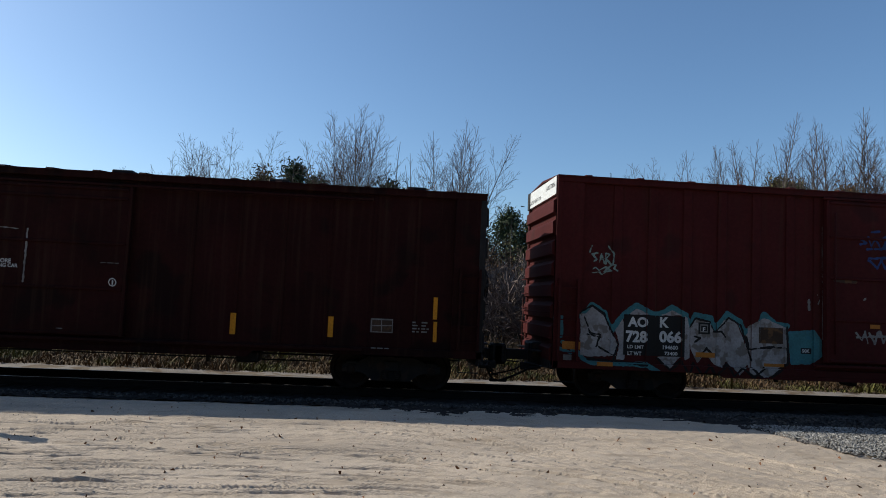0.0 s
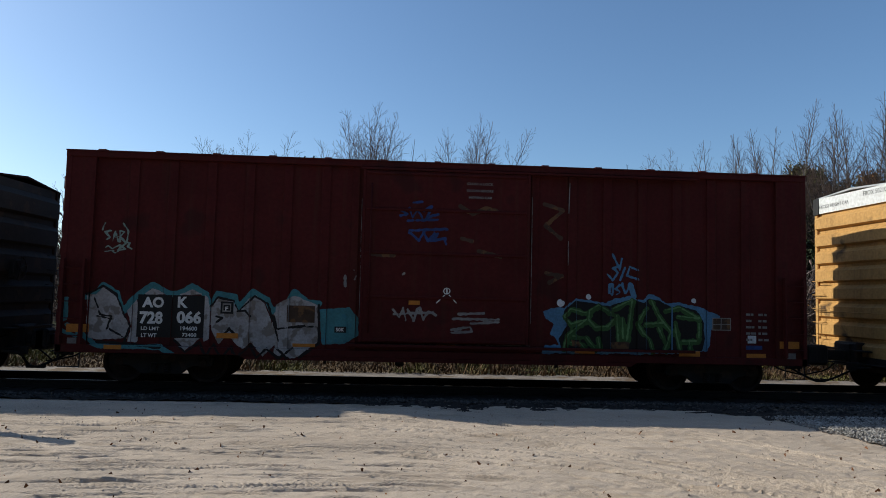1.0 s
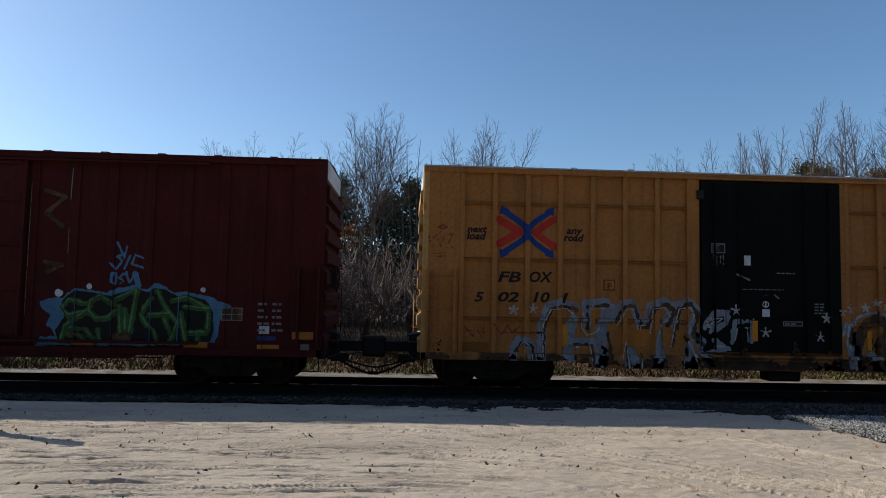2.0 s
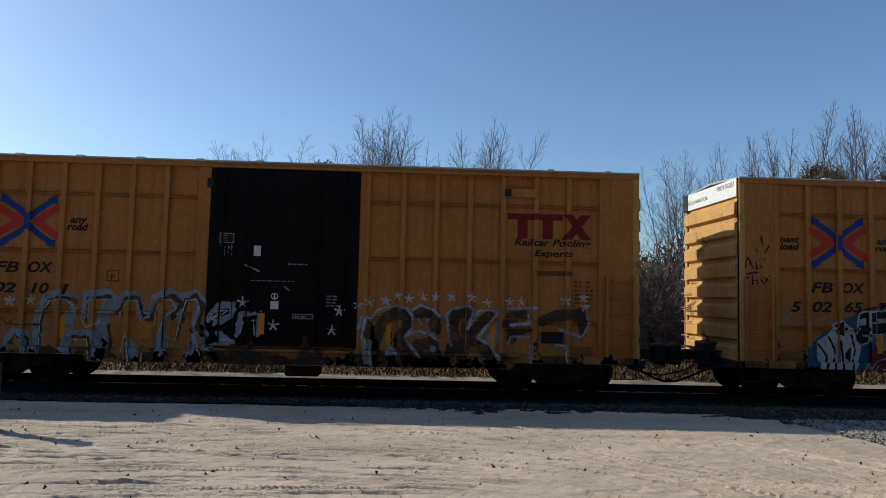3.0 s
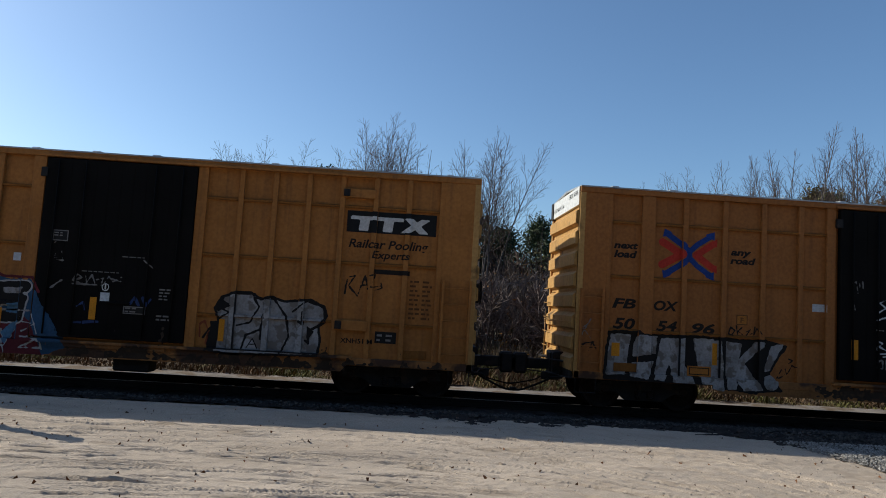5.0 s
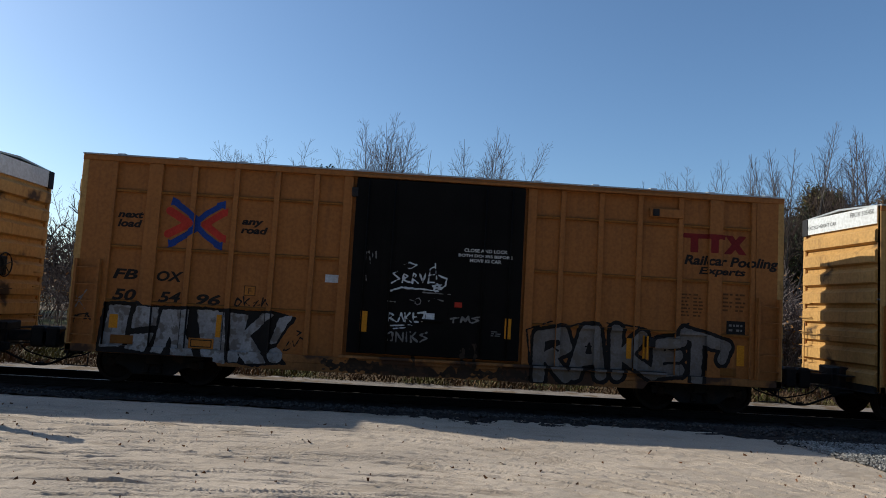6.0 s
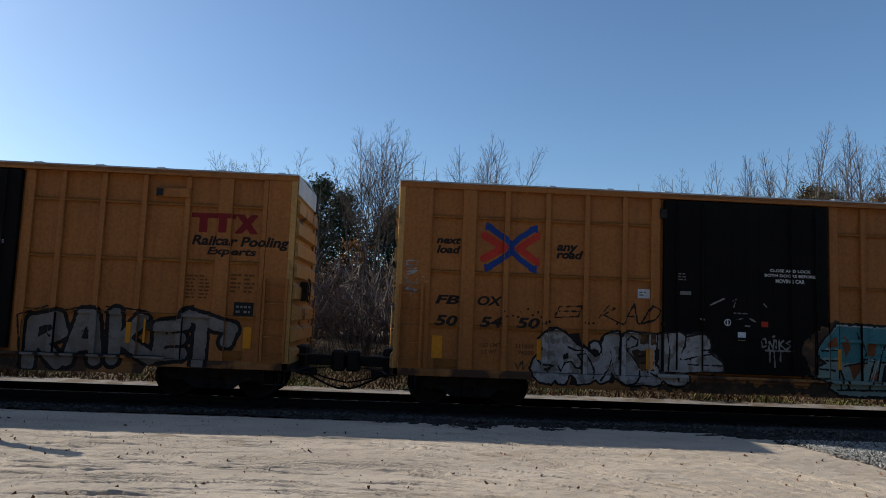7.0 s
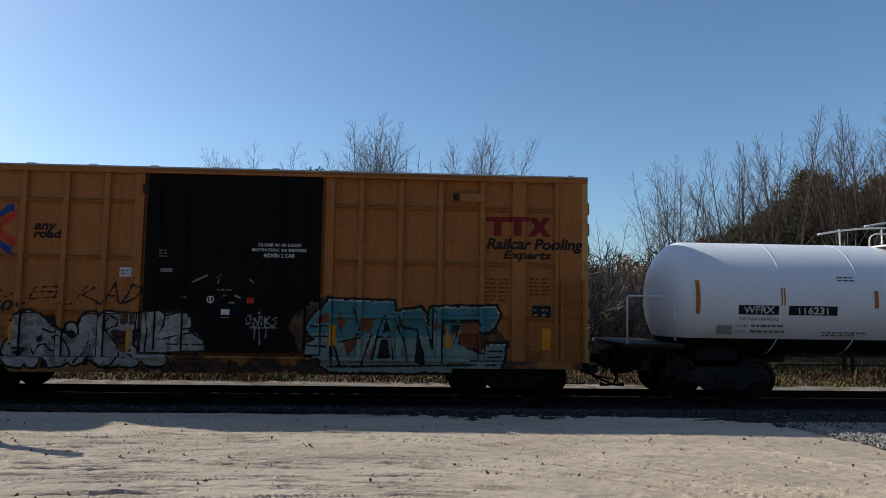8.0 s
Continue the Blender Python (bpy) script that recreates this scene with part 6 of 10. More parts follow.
daub(red_car, face_of(red_rel), "graffiti", "faded", 0, coat, label="faded blue tag")
coat = []
coat.append(("line", 0.05, [(7.03, 1.55), (7.17, 1.38), (7.24, 1.59), (7.31, 1.33)]))
coat.append(("line", 0.05, [(7.34, 1.56), (7.48, 1.32), (7.55, 1.56)]))
coat.append(("line", 0.05, [(7.61, 1.6), (7.68, 1.34), (7.79, 1.53), (7.96, 1.44)]))
coat.append(("line", 0.05, [(7.04, 1.45), (7.89, 1.5)]))
coat.append(("line", 0.05, [(8.33, 1.38), (9.33, 1.38)]))
coat.append(("line", 0.05, [(8.3, 1.14), (8.71, 1.21), (8.75, 1.11), (8.3, 1.08)]))
coat.append(("line", 0.05, [(8.44, 1.48), (8.99, 1.51)]))
coat.append(("line", 0.05, [(8.71, 1.28), (9.33, 1.33)]))
daub(red_car, face_of(red_rel), "graffiti", "chalk", 0, coat, label="smeared white marks")
write(red_car, face_of(red_rel), "CLOSE & LOCK", "chalk", 8.57, 4.31, 0.05, 0.58, 0, 0.005, layer=1, cuts=cuts_of(red_rel))
write(red_car, face_of(red_rel), "DOORS BEFORE", "chalk", 8.57, 4.16, 0.05, 0.58, 0, 0.005, layer=1, cuts=cuts_of(red_rel))
write(red_car, face_of(red_rel), "MOVING CAR", "chalk", 8.62, 4.01, 0.05, 0.51, 0, 0.005, layer=1, cuts=cuts_of(red_rel))
coat = []
coat.append(("line", 0.02, [(8.25, 1.98), (8.23, 1.93), (8.18, 1.91), (8.13, 1.92), (8.11, 1.97), (8.13, 2.02), (8.18, 2.04), (8.23, 2.02), (8.25, 1.98)]))
coat.append(("line", 0.02, [(8.13, 1.88), (7.96, 1.71)]))
coat.append(("line", 0.02, [(8.23, 1.89), (8.39, 1.72)]))
coat.append(("line", 0.04, [(8.18, 2.0), (8.18, 1.95)]))
daub(red_car, face_of(red_rel), "emblem", "mark", 1, coat, cell=0.012, fuzz=0.002)
coat = []
coat.append(("line", 0.02, [(10.88, 4.44), (10.86, 3.77)]))
coat.append(("line", 0.015, [(10.86, 3.14), (10.86, 2.61)]))
coat.append(("line", 0.012, [(10.04, 4.09), (10.04, 1.31)]))
coat.append(("line", 0.012, [(6.28, 3.96), (6.3, 1.36)]))
coat.append(("line", 0.012, [(6.47, 0.79), (10.03, 0.82)]))
daub(red_car, face_of(red_rel), "edge_mark", "chalk", 1, coat, cell=0.012, fuzz=0.002)
coat = []
coat.append(("line", 0.06, [(5.97, 2.25), (5.98, 2.03)]))
coat.append(("line", 0.03, [(6.16, 2.38), (6.21, 2.24)]))
coat.append(("line", 0.04, [(7.2, 2.3), (7.25, 2.33)]))
coat.append(("line", 0.04, [(6.18, 2.17), (6.22, 2.28)]))
daub(red_car, face_of(red_rel), "mark", "chalk", 1, coat)
coat = []
coat.append(("line", 0.09, [(8.43, 3.83), (8.71, 3.66), (8.99, 3.81), (9.23, 3.75)]))
coat.append(("line", 0.09, [(8.47, 3.13), (8.71, 3.07)]))
coat.append(("line", 0.09, [(8.85, 2.87), (9.34, 2.74)]))
coat.append(("line", 0.09, [(6.51, 2.73), (7.02, 2.71)]))
coat.append(("line", 0.09, [(10.32, 3.96), (10.74, 3.83), (10.35, 3.47), (10.7, 3.2)]))
coat.append(("line", 0.09, [(10.38, 2.43), (10.73, 2.37), (10.45, 2.22)]))
daub(red_car, face_of(red_rel), "graffiti", "soot", 0, coat, label="faded dark tag")
small_print(red_car, face_of(red_rel), "chalk", 14.9, 1.62, 0.6, 5, 0.14, 0.05, 3, 2)
strip(red_car, face_of(red_rel), "chalk", 14.13, 14.57, 1.25, 1.53, "plate", 2)
strip(red_car, face_of(red_rel), "soot", 14.15, 14.55, 1.27, 1.51, "plate", 3)
coat = []
coat.append(("line", 0.02, [(14.14, 1.38), (14.56, 1.39)]))
coat.append(("line", 0.02, [(14.35, 1.51), (14.34, 1.26)]))
daub(red_car, face_of(red_rel), "plate", "chalk", 4, coat, cell=0.012, fuzz=0.001)
# first yellow boxcar
coat = []
coat.append(("fill", 0, [(3.11, 0.44), (3.17, 1.3), (3.32, 1.54), (3.45, 1.48), (3.37, 0.82), (3.37, 0.44)]))
coat.append(("fill", 0, [(3.36, 1.01), (3.85, 1.02), (3.86, 0.83), (3.37, 0.82)]))
coat.append(("fill", 0, [(3.8, 0.33), (3.86, 1.31), (4.02, 1.77), (4.3, 1.78), (4.12, 1.2), (4.1, 0.34)]))
coat.append(("fill", 0, [(4.48, 0.35), (4.52, 0.85), (4.68, 1.33), (4.73, 0.85), (4.85, 0.36)]))
coat.append(("fill", 0, [(5.11, 0.36), (5.19, 1.1), (5.34, 1.37), (5.42, 0.87), (5.32, 0.36)]))
coat.append(("fill", 0, [(5.77, 0.37), (5.86, 0.94), (5.97, 1.02), (6.18, 0.38)]))
coat.append(("fill", 0, [(1.95, 0.41), (1.95, 0.79), (2.12, 0.97), (2.09, 0.42)]))
coat.append(("fill", 0, [(2.39, 0.42), (2.39, 0.8), (2.5, 0.92), (2.55, 0.43)]))
coat.append(("line", 0.2, [(2.65, 0.33), (2.66, 1.28), (2.8, 1.68), (3.03, 1.77), (3.39, 1.68)]))
coat.append(("line", 0.2, [(3.64, 1.31), (3.64, 1.76), (4.09, 1.8)]))
coat.append(("line", 0.2, [(4.28, 1.46), (4.44, 1.76), (4.68, 1.79), (4.85, 1.31), (4.97, 1.31), (5.1, 1.74), (5.39, 1.83), (5.59, 1.69), (5.42, 1.35)]))
coat.append(("line", 0.2, [(5.63, 1.33), (5.69, 1.75), (5.93, 1.84), (6.09, 1.65), (5.96, 1.18), (6.19, 0.98)]))
coat.append(("line", 0.2, [(2.06, 0.8), (2.17, 0.94), (2.38, 0.9), (2.46, 0.43)]))
daub(car_a, face_of(rel_a), "graffiti", "pale", 0, coat, fuzz=0.014, label="pale blue graffiti outlines, much faded")
coat = []
coat.append(("line", 0.085, [(2.69, 0.28), (2.7, 1.22), (2.84, 1.62), (3.07, 1.71), (3.42, 1.62)]))
coat.append(("line", 0.085, [(3.68, 1.25), (3.68, 1.7), (4.13, 1.74)]))
coat.append(("line", 0.085, [(4.32, 1.4), (4.48, 1.7), (4.72, 1.73), (4.89, 1.25), (5.0, 1.25), (5.14, 1.68), (5.43, 1.77), (5.63, 1.63), (5.45, 1.29)]))
coat.append(("line", 0.085, [(5.67, 1.27), (5.73, 1.69), (5.96, 1.78), (6.13, 1.59), (6.0, 1.12), (6.23, 0.92)]))
coat.append(("line", 0.085, [(2.1, 0.74), (2.21, 0.88), (2.42, 0.84), (2.5, 0.37)]))
coat.append(("line", 0.06, [(3.41, 0.85), (3.74, 0.85), (3.82, 0.36)]))
coat.append(("line", 0.06, [(4.58, 0.37), (4.51, 0.97)]))
coat.append(("line", 0.06, [(4.87, 0.38), (4.85, 1.27)]))
coat.append(("line", 0.06, [(5.58, 0.87), (5.63, 1.29)]))
coat.append(("line", 0.06, [(4.13, 1.14), (4.24, 0.37)]))
daub(car_a, face_of(rel_a), "graffiti", "soot", 1, coat, fuzz=0.02)
coat = []
coat.append(("line", 0.022, [(2.68, 0.34), (2.68, 1.28), (2.85, 1.62), (3.21, 1.65), (3.34, 1.53)]))
coat.append(("line", 0.022, [(3.62, 1.64), (4.03, 1.67), (3.91, 1.17), (3.66, 1.07), (3.53, 1.24), (3.6, 1.64)]))
coat.append(("line", 0.022, [(3.42, 0.81), (3.72, 0.82), (3.78, 0.36)]))
coat.append(("line", 0.022, [(4.33, 1.3), (4.51, 1.66), (4.69, 1.67), (4.81, 1.19)]))
coat.append(("line", 0.022, [(4.59, 0.37), (4.51, 0.99), (4.44, 0.58)]))
coat.append(("line", 0.022, [(5.07, 1.13), (5.14, 1.68), (5.4, 1.71), (5.53, 1.52), (5.3, 1.32), (5.2, 0.96)]))
coat.append(("line", 0.022, [(5.54, 0.85), (5.63, 1.33), (5.73, 1.69), (5.97, 1.72), (6.03, 1.53), (5.9, 1.09)]))
coat.append(("line", 0.022, [(5.8, 0.4), (5.84, 0.85), (5.91, 0.97), (6.02, 0.74), (6.15, 0.4)]))
coat.append(("line", 0.022, [(4.87, 0.38), (4.86, 1.31), (4.97, 1.31)]))
coat.append(("line", 0.022, [(2.16, 0.8), (2.26, 0.92), (2.41, 0.8), (2.46, 0.45)]))
daub(car_a, face_of(rel_a), "graffiti", "white", 2, coat, cell=0.016)
coat = []
coat.append(("line", 0.03, [(0.96, 1.22), (1.15, 1.0), (1.19, 1.23), (1.33, 1.0), (1.41, 1.27)]))
coat.append(("line", 0.03, [(1.59, 1.28), (1.77, 1.06), (1.9, 1.26), (1.99, 1.1), (2.17, 1.24)]))
coat.append(("line", 0.03, [(1.01, 1.13), (1.41, 1.09)]))
coat.append(("line", 0.03, [(1.73, 1.1), (2.76, 1.11)]))
daub(car_a, face_of(rel_a), "graffiti", "rust", 0, coat, label="small rust red scribble")
coat = []
coat.append(("line", 0.12, [(6.25, 1.29), (6.46, 1.6), (6.77, 1.62), (6.73, 1.4), (6.39, 1.21)]))
coat.append(("line", 0.12, [(6.87, 0.99), (6.94, 1.44), (7.32, 1.43), (7.28, 1.03)]))
coat.append(("line", 0.12, [(6.45, 1.02), (6.8, 0.82), (6.32, 0.74)]))
coat.append(("line", 0.12, [(6.04, 1.28), (6.18, 0.74), (6.45, 0.48)]))
daub(car_a, face_of(rel_a), "graffiti", "pale", 0, coat, fuzz=0.02)
coat = []
coat.append(("line", 0.025, [(6.21, 1.25), (6.46, 1.49), (6.66, 1.5), (6.39, 1.29)]))
coat.append(("line", 0.025, [(6.93, 1.03), (6.99, 1.3), (7.21, 1.3), (7.22, 1.1)]))
coat.append(("line", 0.025, [(6.18, 0.74), (6.66, 0.68)]))
coat.append(("line", 0.025, [(6.45, 0.88), (6.8, 0.89)]))
daub(car_a, face_of(rel_a), "graffiti", "white", 1, coat, cell=0.018)
coat = []
coat += star(6.39, 1.39, 0.11)
coat += star(6.96, 1.68, 0.11)
coat += star(9.02, 1.54, 0.11)
coat += star(8.87, 1.13, 0.11)
coat += star(7.63, 1.21, 0.11)
coat += star(9.41, 1.69, 0.1)
coat += star(9.65, 1.76, 0.1)
coat += star(10.01, 1.79, 0.1)
coat += star(10.25, 1.9, 0.1)
coat += star(10.51, 1.84, 0.1)
coat += star(10.81, 1.9, 0.1)
coat += star(11.09, 1.89, 0.1)
coat += star(11.45, 1.91, 0.1)
coat += star(11.88, 1.9, 0.1)
coat += star(12.21, 1.78, 0.1)
coat += star(12.71, 1.82, 0.1)
coat += star(12.97, 1.83, 0.1)
coat += star(13.94, 1.88, 0.1)
coat += star(14.35, 1.95, 0.1)
coat += star(14.38, 1.75, 0.1)
coat += star(2.03, 1.6, 0.1)
coat += star(2.46, 1.63, 0.1)
daub(car_a, face_of(rel_a), "graffiti", "white", 1, coat, cell=0.02, label="little white painted stars")
coat = []
coat.append(("line", 0.24, [(9.71, 0.48), (9.81, 0.96), (9.98, 1.38), (10.22, 1.54), (10.45, 1.45), (10.48, 1.22), (10.3, 0.97), (10.49, 0.61), (10.8, 0.44)]))
coat.append(("line", 0.24, [(10.68, 0.5), (10.73, 0.84), (11.03, 0.91), (11.17, 0.51)]))
coat.append(("line", 0.24, [(10.74, 1.52), (10.86, 1.58), (11.06, 1.5), (11.11, 1.17)]))
coat.append(("line", 0.24, [(11.37, 0.51), (11.51, 0.94), (11.47, 1.46), (11.64, 1.61), (11.84, 1.59), (11.75, 1.1), (11.67, 0.52)]))
coat.append(("line", 0.24, [(11.85, 0.98), (12.09, 1.33), (12.26, 1.5)]))
coat.append(("line", 0.24, [(11.98, 0.98), (12.35, 0.59)]))
coat.append(("line", 0.24, [(12.74, 1.49), (13.03, 1.54)]))
coat.append(("line", 0.24, [(12.76, 1.19), (13.06, 1.23)]))
coat.append(("line", 0.24, [(12.74, 1.51), (12.76, 1.02)]))
coat.append(("line", 0.24, [(13.43, 1.41), (13.73, 1.54), (14.29, 1.6), (14.35, 1.21)]))
coat.append(("line", 0.24, [(9.62, 1.26), (9.65, 1.08)]))
daub(car_a, face_of(rel_a), "graffiti", "soot", 0, coat, fuzz=0.014, label="dark brown block letters")
coat = []
coat.append(("line", 0.07, [(9.51, 0.93), (9.56, 1.37), (9.62, 1.43), (9.69, 1.37), (9.83, 1.58), (10.22, 1.69), (10.47, 1.63), (10.59, 1.45), (10.6, 1.21), (10.41, 0.99), (10.76, 0.59)]))
coat.append(("line", 0.07, [(10.41, 0.99), (10.63, 1.11), (10.78, 1.13), (10.97, 1.08), (11.17, 0.95)]))
coat.append(("line", 0.07, [(10.56, 1.6), (10.77, 1.7), (11.05, 1.61), (11.2, 1.45)]))
coat.append(("line", 0.07, [(11.28, 1.45), (11.45, 1.65), (11.81, 1.72), (11.93, 1.62), (11.8, 1.21)]))
coat.append(("line", 0.07, [(11.35, 1.46), (11.39, 0.99), (11.45, 0.85)]))
coat.append(("line", 0.07, [(11.8, 1.21), (12.04, 1.61), (12.31, 1.64), (12.43, 1.59)]))
coat.append(("line", 0.07, [(12.02, 1.03), (12.43, 1.55), (12.5, 1.69)]))
coat.append(("line", 0.07, [(12.02, 1.03), (12.3, 0.88), (12.49, 0.57)]))
coat.append(("line", 0.07, [(12.55, 1.67), (13.36, 1.71)]))
coat.append(("line", 0.07, [(12.68, 1.32), (13.13, 1.36), (13.13, 1.57)]))
coat.append(("line", 0.07, [(12.69, 0.91), (12.74, 1.07), (13.13, 1.06)]))
coat.append(("line", 0.07, [(13.18, 0.91), (13.17, 0.48)]))
coat.append(("line", 0.07, [(13.8, 1.25), (14.3, 1.08), (14.45, 1.29), (14.44, 1.66)]))
coat.append(("line", 0.07, [(13.74, 0.91), (13.93, 0.89), (13.97, 0.56)]))
coat.append(("line", 0.07, [(9.43, 1.17), (9.5, 1.43)]))
coat.append(("line", 0.07, [(9.57, 0.93), (9.69, 0.69), (9.72, 0.4)]))
coat.append(("line", 0.07, [(10.07, 0.7), (10.12, 0.81), (10.25, 0.66)]))
coat.append(("line", 0.07, [(10.72, 1.39), (10.82, 1.3)]))
coat.append(("line", 0.07, [(10.86, 1.32), (10.94, 1.4)]))
coat.append(("fill", 0, [(12.22, 0.99), (12.46, 1.51), (12.51, 0.96), (12.35, 0.84)]))
coat.append(("fill", 0, [(10.93, 1.17), (11.09, 1.13), (11.12, 0.96), (10.94, 1.06)]))
coat.append(("fill", 0, [(10.07, 0.82), (10.25, 0.66), (10.03, 0.6)]))
coat.append(("fill", 0, [(10.97, 0.84), (11.12, 0.84), (11.12, 0.72), (10.98, 0.72)]))
coat.append(("fill", 0, [(9.51, 0.95), (9.71, 0.93), (9.72, 0.42), (9.58, 0.41)]))
daub(car_a, face_of(rel_a), "graffiti", "pale", 1, coat, fuzz=0.012, label="white halo of a faded block letter piece")
coat = []
coat.append(("line", 0.02, [(9.51, 0.93), (9.56, 1.37), (9.62, 1.43), (9.69, 1.37), (9.83, 1.58), (10.22, 1.69), (10.47, 1.63), (10.59, 1.45), (10.6, 1.21), (10.41, 0.99), (10.76, 0.59)]))
coat.append(("line", 0.02, [(10.41, 0.99), (10.63, 1.11), (10.78, 1.13), (10.97, 1.08), (11.17, 0.95)]))
coat.append(("line", 0.02, [(10.56, 1.6), (10.77, 1.7), (11.05, 1.61), (11.2, 1.45)]))
coat.append(("line", 0.02, [(11.28, 1.45), (11.45, 1.65), (11.81, 1.72), (11.93, 1.62), (11.8, 1.21)]))
coat.append(("line", 0.02, [(11.35, 1.46), (11.39, 0.99), (11.45, 0.85)]))
coat.append(("line", 0.02, [(11.8, 1.21), (12.04, 1.61), (12.31, 1.64), (12.43, 1.59)]))
coat.append(("line", 0.02, [(12.02, 1.03), (12.43, 1.55), (12.5, 1.69)]))
coat.append(("line", 0.02, [(12.02, 1.03), (12.3, 0.88), (12.49, 0.57)]))
coat.append(("line", 0.02, [(12.55, 1.67), (13.36, 1.71)]))
coat.append(("line", 0.02, [(12.68, 1.32), (13.13, 1.36), (13.13, 1.57)]))
coat.append(("line", 0.02, [(12.69, 0.91), (12.74, 1.07), (13.13, 1.06)]))
coat.append(("line", 0.02, [(13.18, 0.91), (13.17, 0.48)]))
coat.append(("line", 0.02, [(13.8, 1.25), (14.3, 1.08), (14.45, 1.29), (14.44, 1.66)]))
coat.append(("line", 0.02, [(13.74, 0.91), (13.93, 0.89), (13.97, 0.56)]))
coat.append(("line", 0.02, [(9.43, 1.17), (9.5, 1.43)]))
coat.append(("line", 0.02, [(9.57, 0.93), (9.69, 0.69), (9.72, 0.4)]))
coat.append(("line", 0.02, [(10.07, 0.7), (10.12, 0.81), (10.25, 0.66)]))
coat.append(("line", 0.02, [(10.72, 1.39), (10.82, 1.3)]))
coat.append(("line", 0.02, [(10.86, 1.32), (10.94, 1.4)]))
daub(car_a, face_of(rel_a), "graffiti", "white", 2, coat, cell=0.018, fuzz=0.012)
coat = []
coat.append(("line", 0.022, [(0.33, 3.36), (0.43, 3.42), (0.54, 3.38), (0.43, 3.33), (0.33, 3.36)]))
coat.append(("line", 0.022, [(0.08, 3.26), (0.24, 2.93)]))
coat.append(("line", 0.022, [(0.07, 2.99), (0.4, 3.27)]))
coat.append(("line", 0.022, [(0.33, 3.17), (0.4, 2.93), (0.48, 3.19)]))
coat.append(("line", 0.022, [(0.5, 3.19), (0.66, 3.22), (0.52, 2.93), (0.67, 2.94), (0.71, 2.84)]))
coat.append(("line", 0.022, [(0.27, 2.79), (0.54, 2.81)]))
coat.append(("line", 0.022, [(0.31, 2.73), (0.53, 2.74)]))
daub(car_a, face_of(rel_a), "graffiti", "rust", 0, coat, cell=0.014, label="thin red marker tag")
strip(car_a, face_of(rel_a), "reflector", 3.1, 3.22, 0.84, 1.29, "reflector", 6)
strip(car_a, face_of(rel_a), "reflector", 7.32, 7.44, 1.01, 1.46, "reflector", 6)
strip(car_a, face_of(rel_a), "reflector", 10.03, 10.13, 0.83, 1.27, "reflector", 6)
strip(car_a, face_of(rel_a), "reflector", 12.31, 12.41, 0.81, 1.27, "reflector", 6)
strip(car_a, face_of(rel_a), "orange", 4.53, 5.05, 0.84, 1.22, "patch", 5)
strip(car_a, face_of(rel_a), "orange", 5.35, 5.44, 0.87, 1.28, "patch", 5)
strip(car_a, face_of(rel_a), "orange", 14.41, 14.59, 0.97, 1.28, "patch", 5)
write(car_a, face_of(rel_a), "next", "letter", 0.98, 3.29, 0.14, 0.44, 0.22, 0.015, layer=1, cuts=cuts_of(rel_a))
write(car_a, face_of(rel_a), "load", "letter", 0.97, 3.13, 0.15, 0.43, 0.22, 0.015, layer=1, cuts=cuts_of(rel_a))
write(car_a, face_of(rel_a), "any", "letter", 3.19, 3.3, 0.15, 0.36, 0.22, 0.015, layer=1, cuts=cuts_of(rel_a))
write(car_a, face_of(rel_a), "road", "letter", 3.13, 3.14, 0.15, 0.45, 0.22, 0.015, layer=1, cuts=cuts_of(rel_a))
write(car_a, face_of(rel_a), "FB", "letter", 1.67, 2.21, 0.22, 0.51, 0.22, 0.01, layer=1, cuts=cuts_of(rel_a))
write(car_a, face_of(rel_a), "OX", "letter", 2.37, 2.22, 0.22, 0.52, 0.22, 0.01, layer=1, cuts=cuts_of(rel_a))
write(car_a, face_of(rel_a), "5", "letter", 1.16, 1.77, 0.2, 0.21, 0.22, 0.012, layer=1, cuts=cuts_of(rel_a))
write(car_a, face_of(rel_a), "02", "letter", 1.68, 1.78, 0.2, 0.46, 0.22, 0.012, layer=1, cuts=cuts_of(rel_a))
write(car_a, face_of(rel_a), "10", "letter", 2.46, 1.78, 0.21, 0.37, 0.22, 0.012, layer=1, cuts=cuts_of(rel_a))
write(car_a, face_of(rel_a), "1", "letter", 3.08, 1.77, 0.21, 0.16, 0.22, 0.012, layer=1, cuts=cuts_of(rel_a))
arrows(car_a, rel_a, 1.66, 2.94, 2.76, 3.86)
emblem_bars(car_a, rel_a, 12.63, 14.5, 3.22, 3.78, "deep_red")
write(car_a, face_of(rel_a), "Railcar Pooling", "letter", 12.79, 3.07, 0.15, 1.71, 0.22, 0.008, layer=1, cuts=cuts_of(rel_a))
write(car_a, face_of(rel_a), "Experts", "letter", 13.23, 2.84, 0.14, 0.87, 0.22, 0.008, layer=1, cuts=cuts_of(rel_a))
strip(car_a, face_of(rel_a), "brown", 13.28, 14.09, 2.42, 2.52, "patch", 2)
strip(car_a, face_of(rel_a), "brown", 4.02, 4.28, 2.06, 2.3, "plate", 2)
strip(car_a, face_of(rel_a), "orange", 4.05, 4.26, 2.09, 2.28, "plate", 3)
write(car_a, face_of(rel_a), "F", "brown", 4.11, 2.1, 0.12, 0.1, 0, 0.01, layer=4, cuts=cuts_of(rel_a))
small_print(car_a, face_of(rel_a), "brown", 14.13, 2.29, 0.49, 6, 0.092, 0.041, 7, 2)
BLACK_DOOR_A = face_of(rel_a)
strip(car_a, face_of(rel_a), "chalk", 6.41, 6.72, 2.94, 3.16, "label", 2)
strip(car_a, face_of(rel_a), "plate", 6.43, 6.7, 2.96, 3.13, "label", 3)
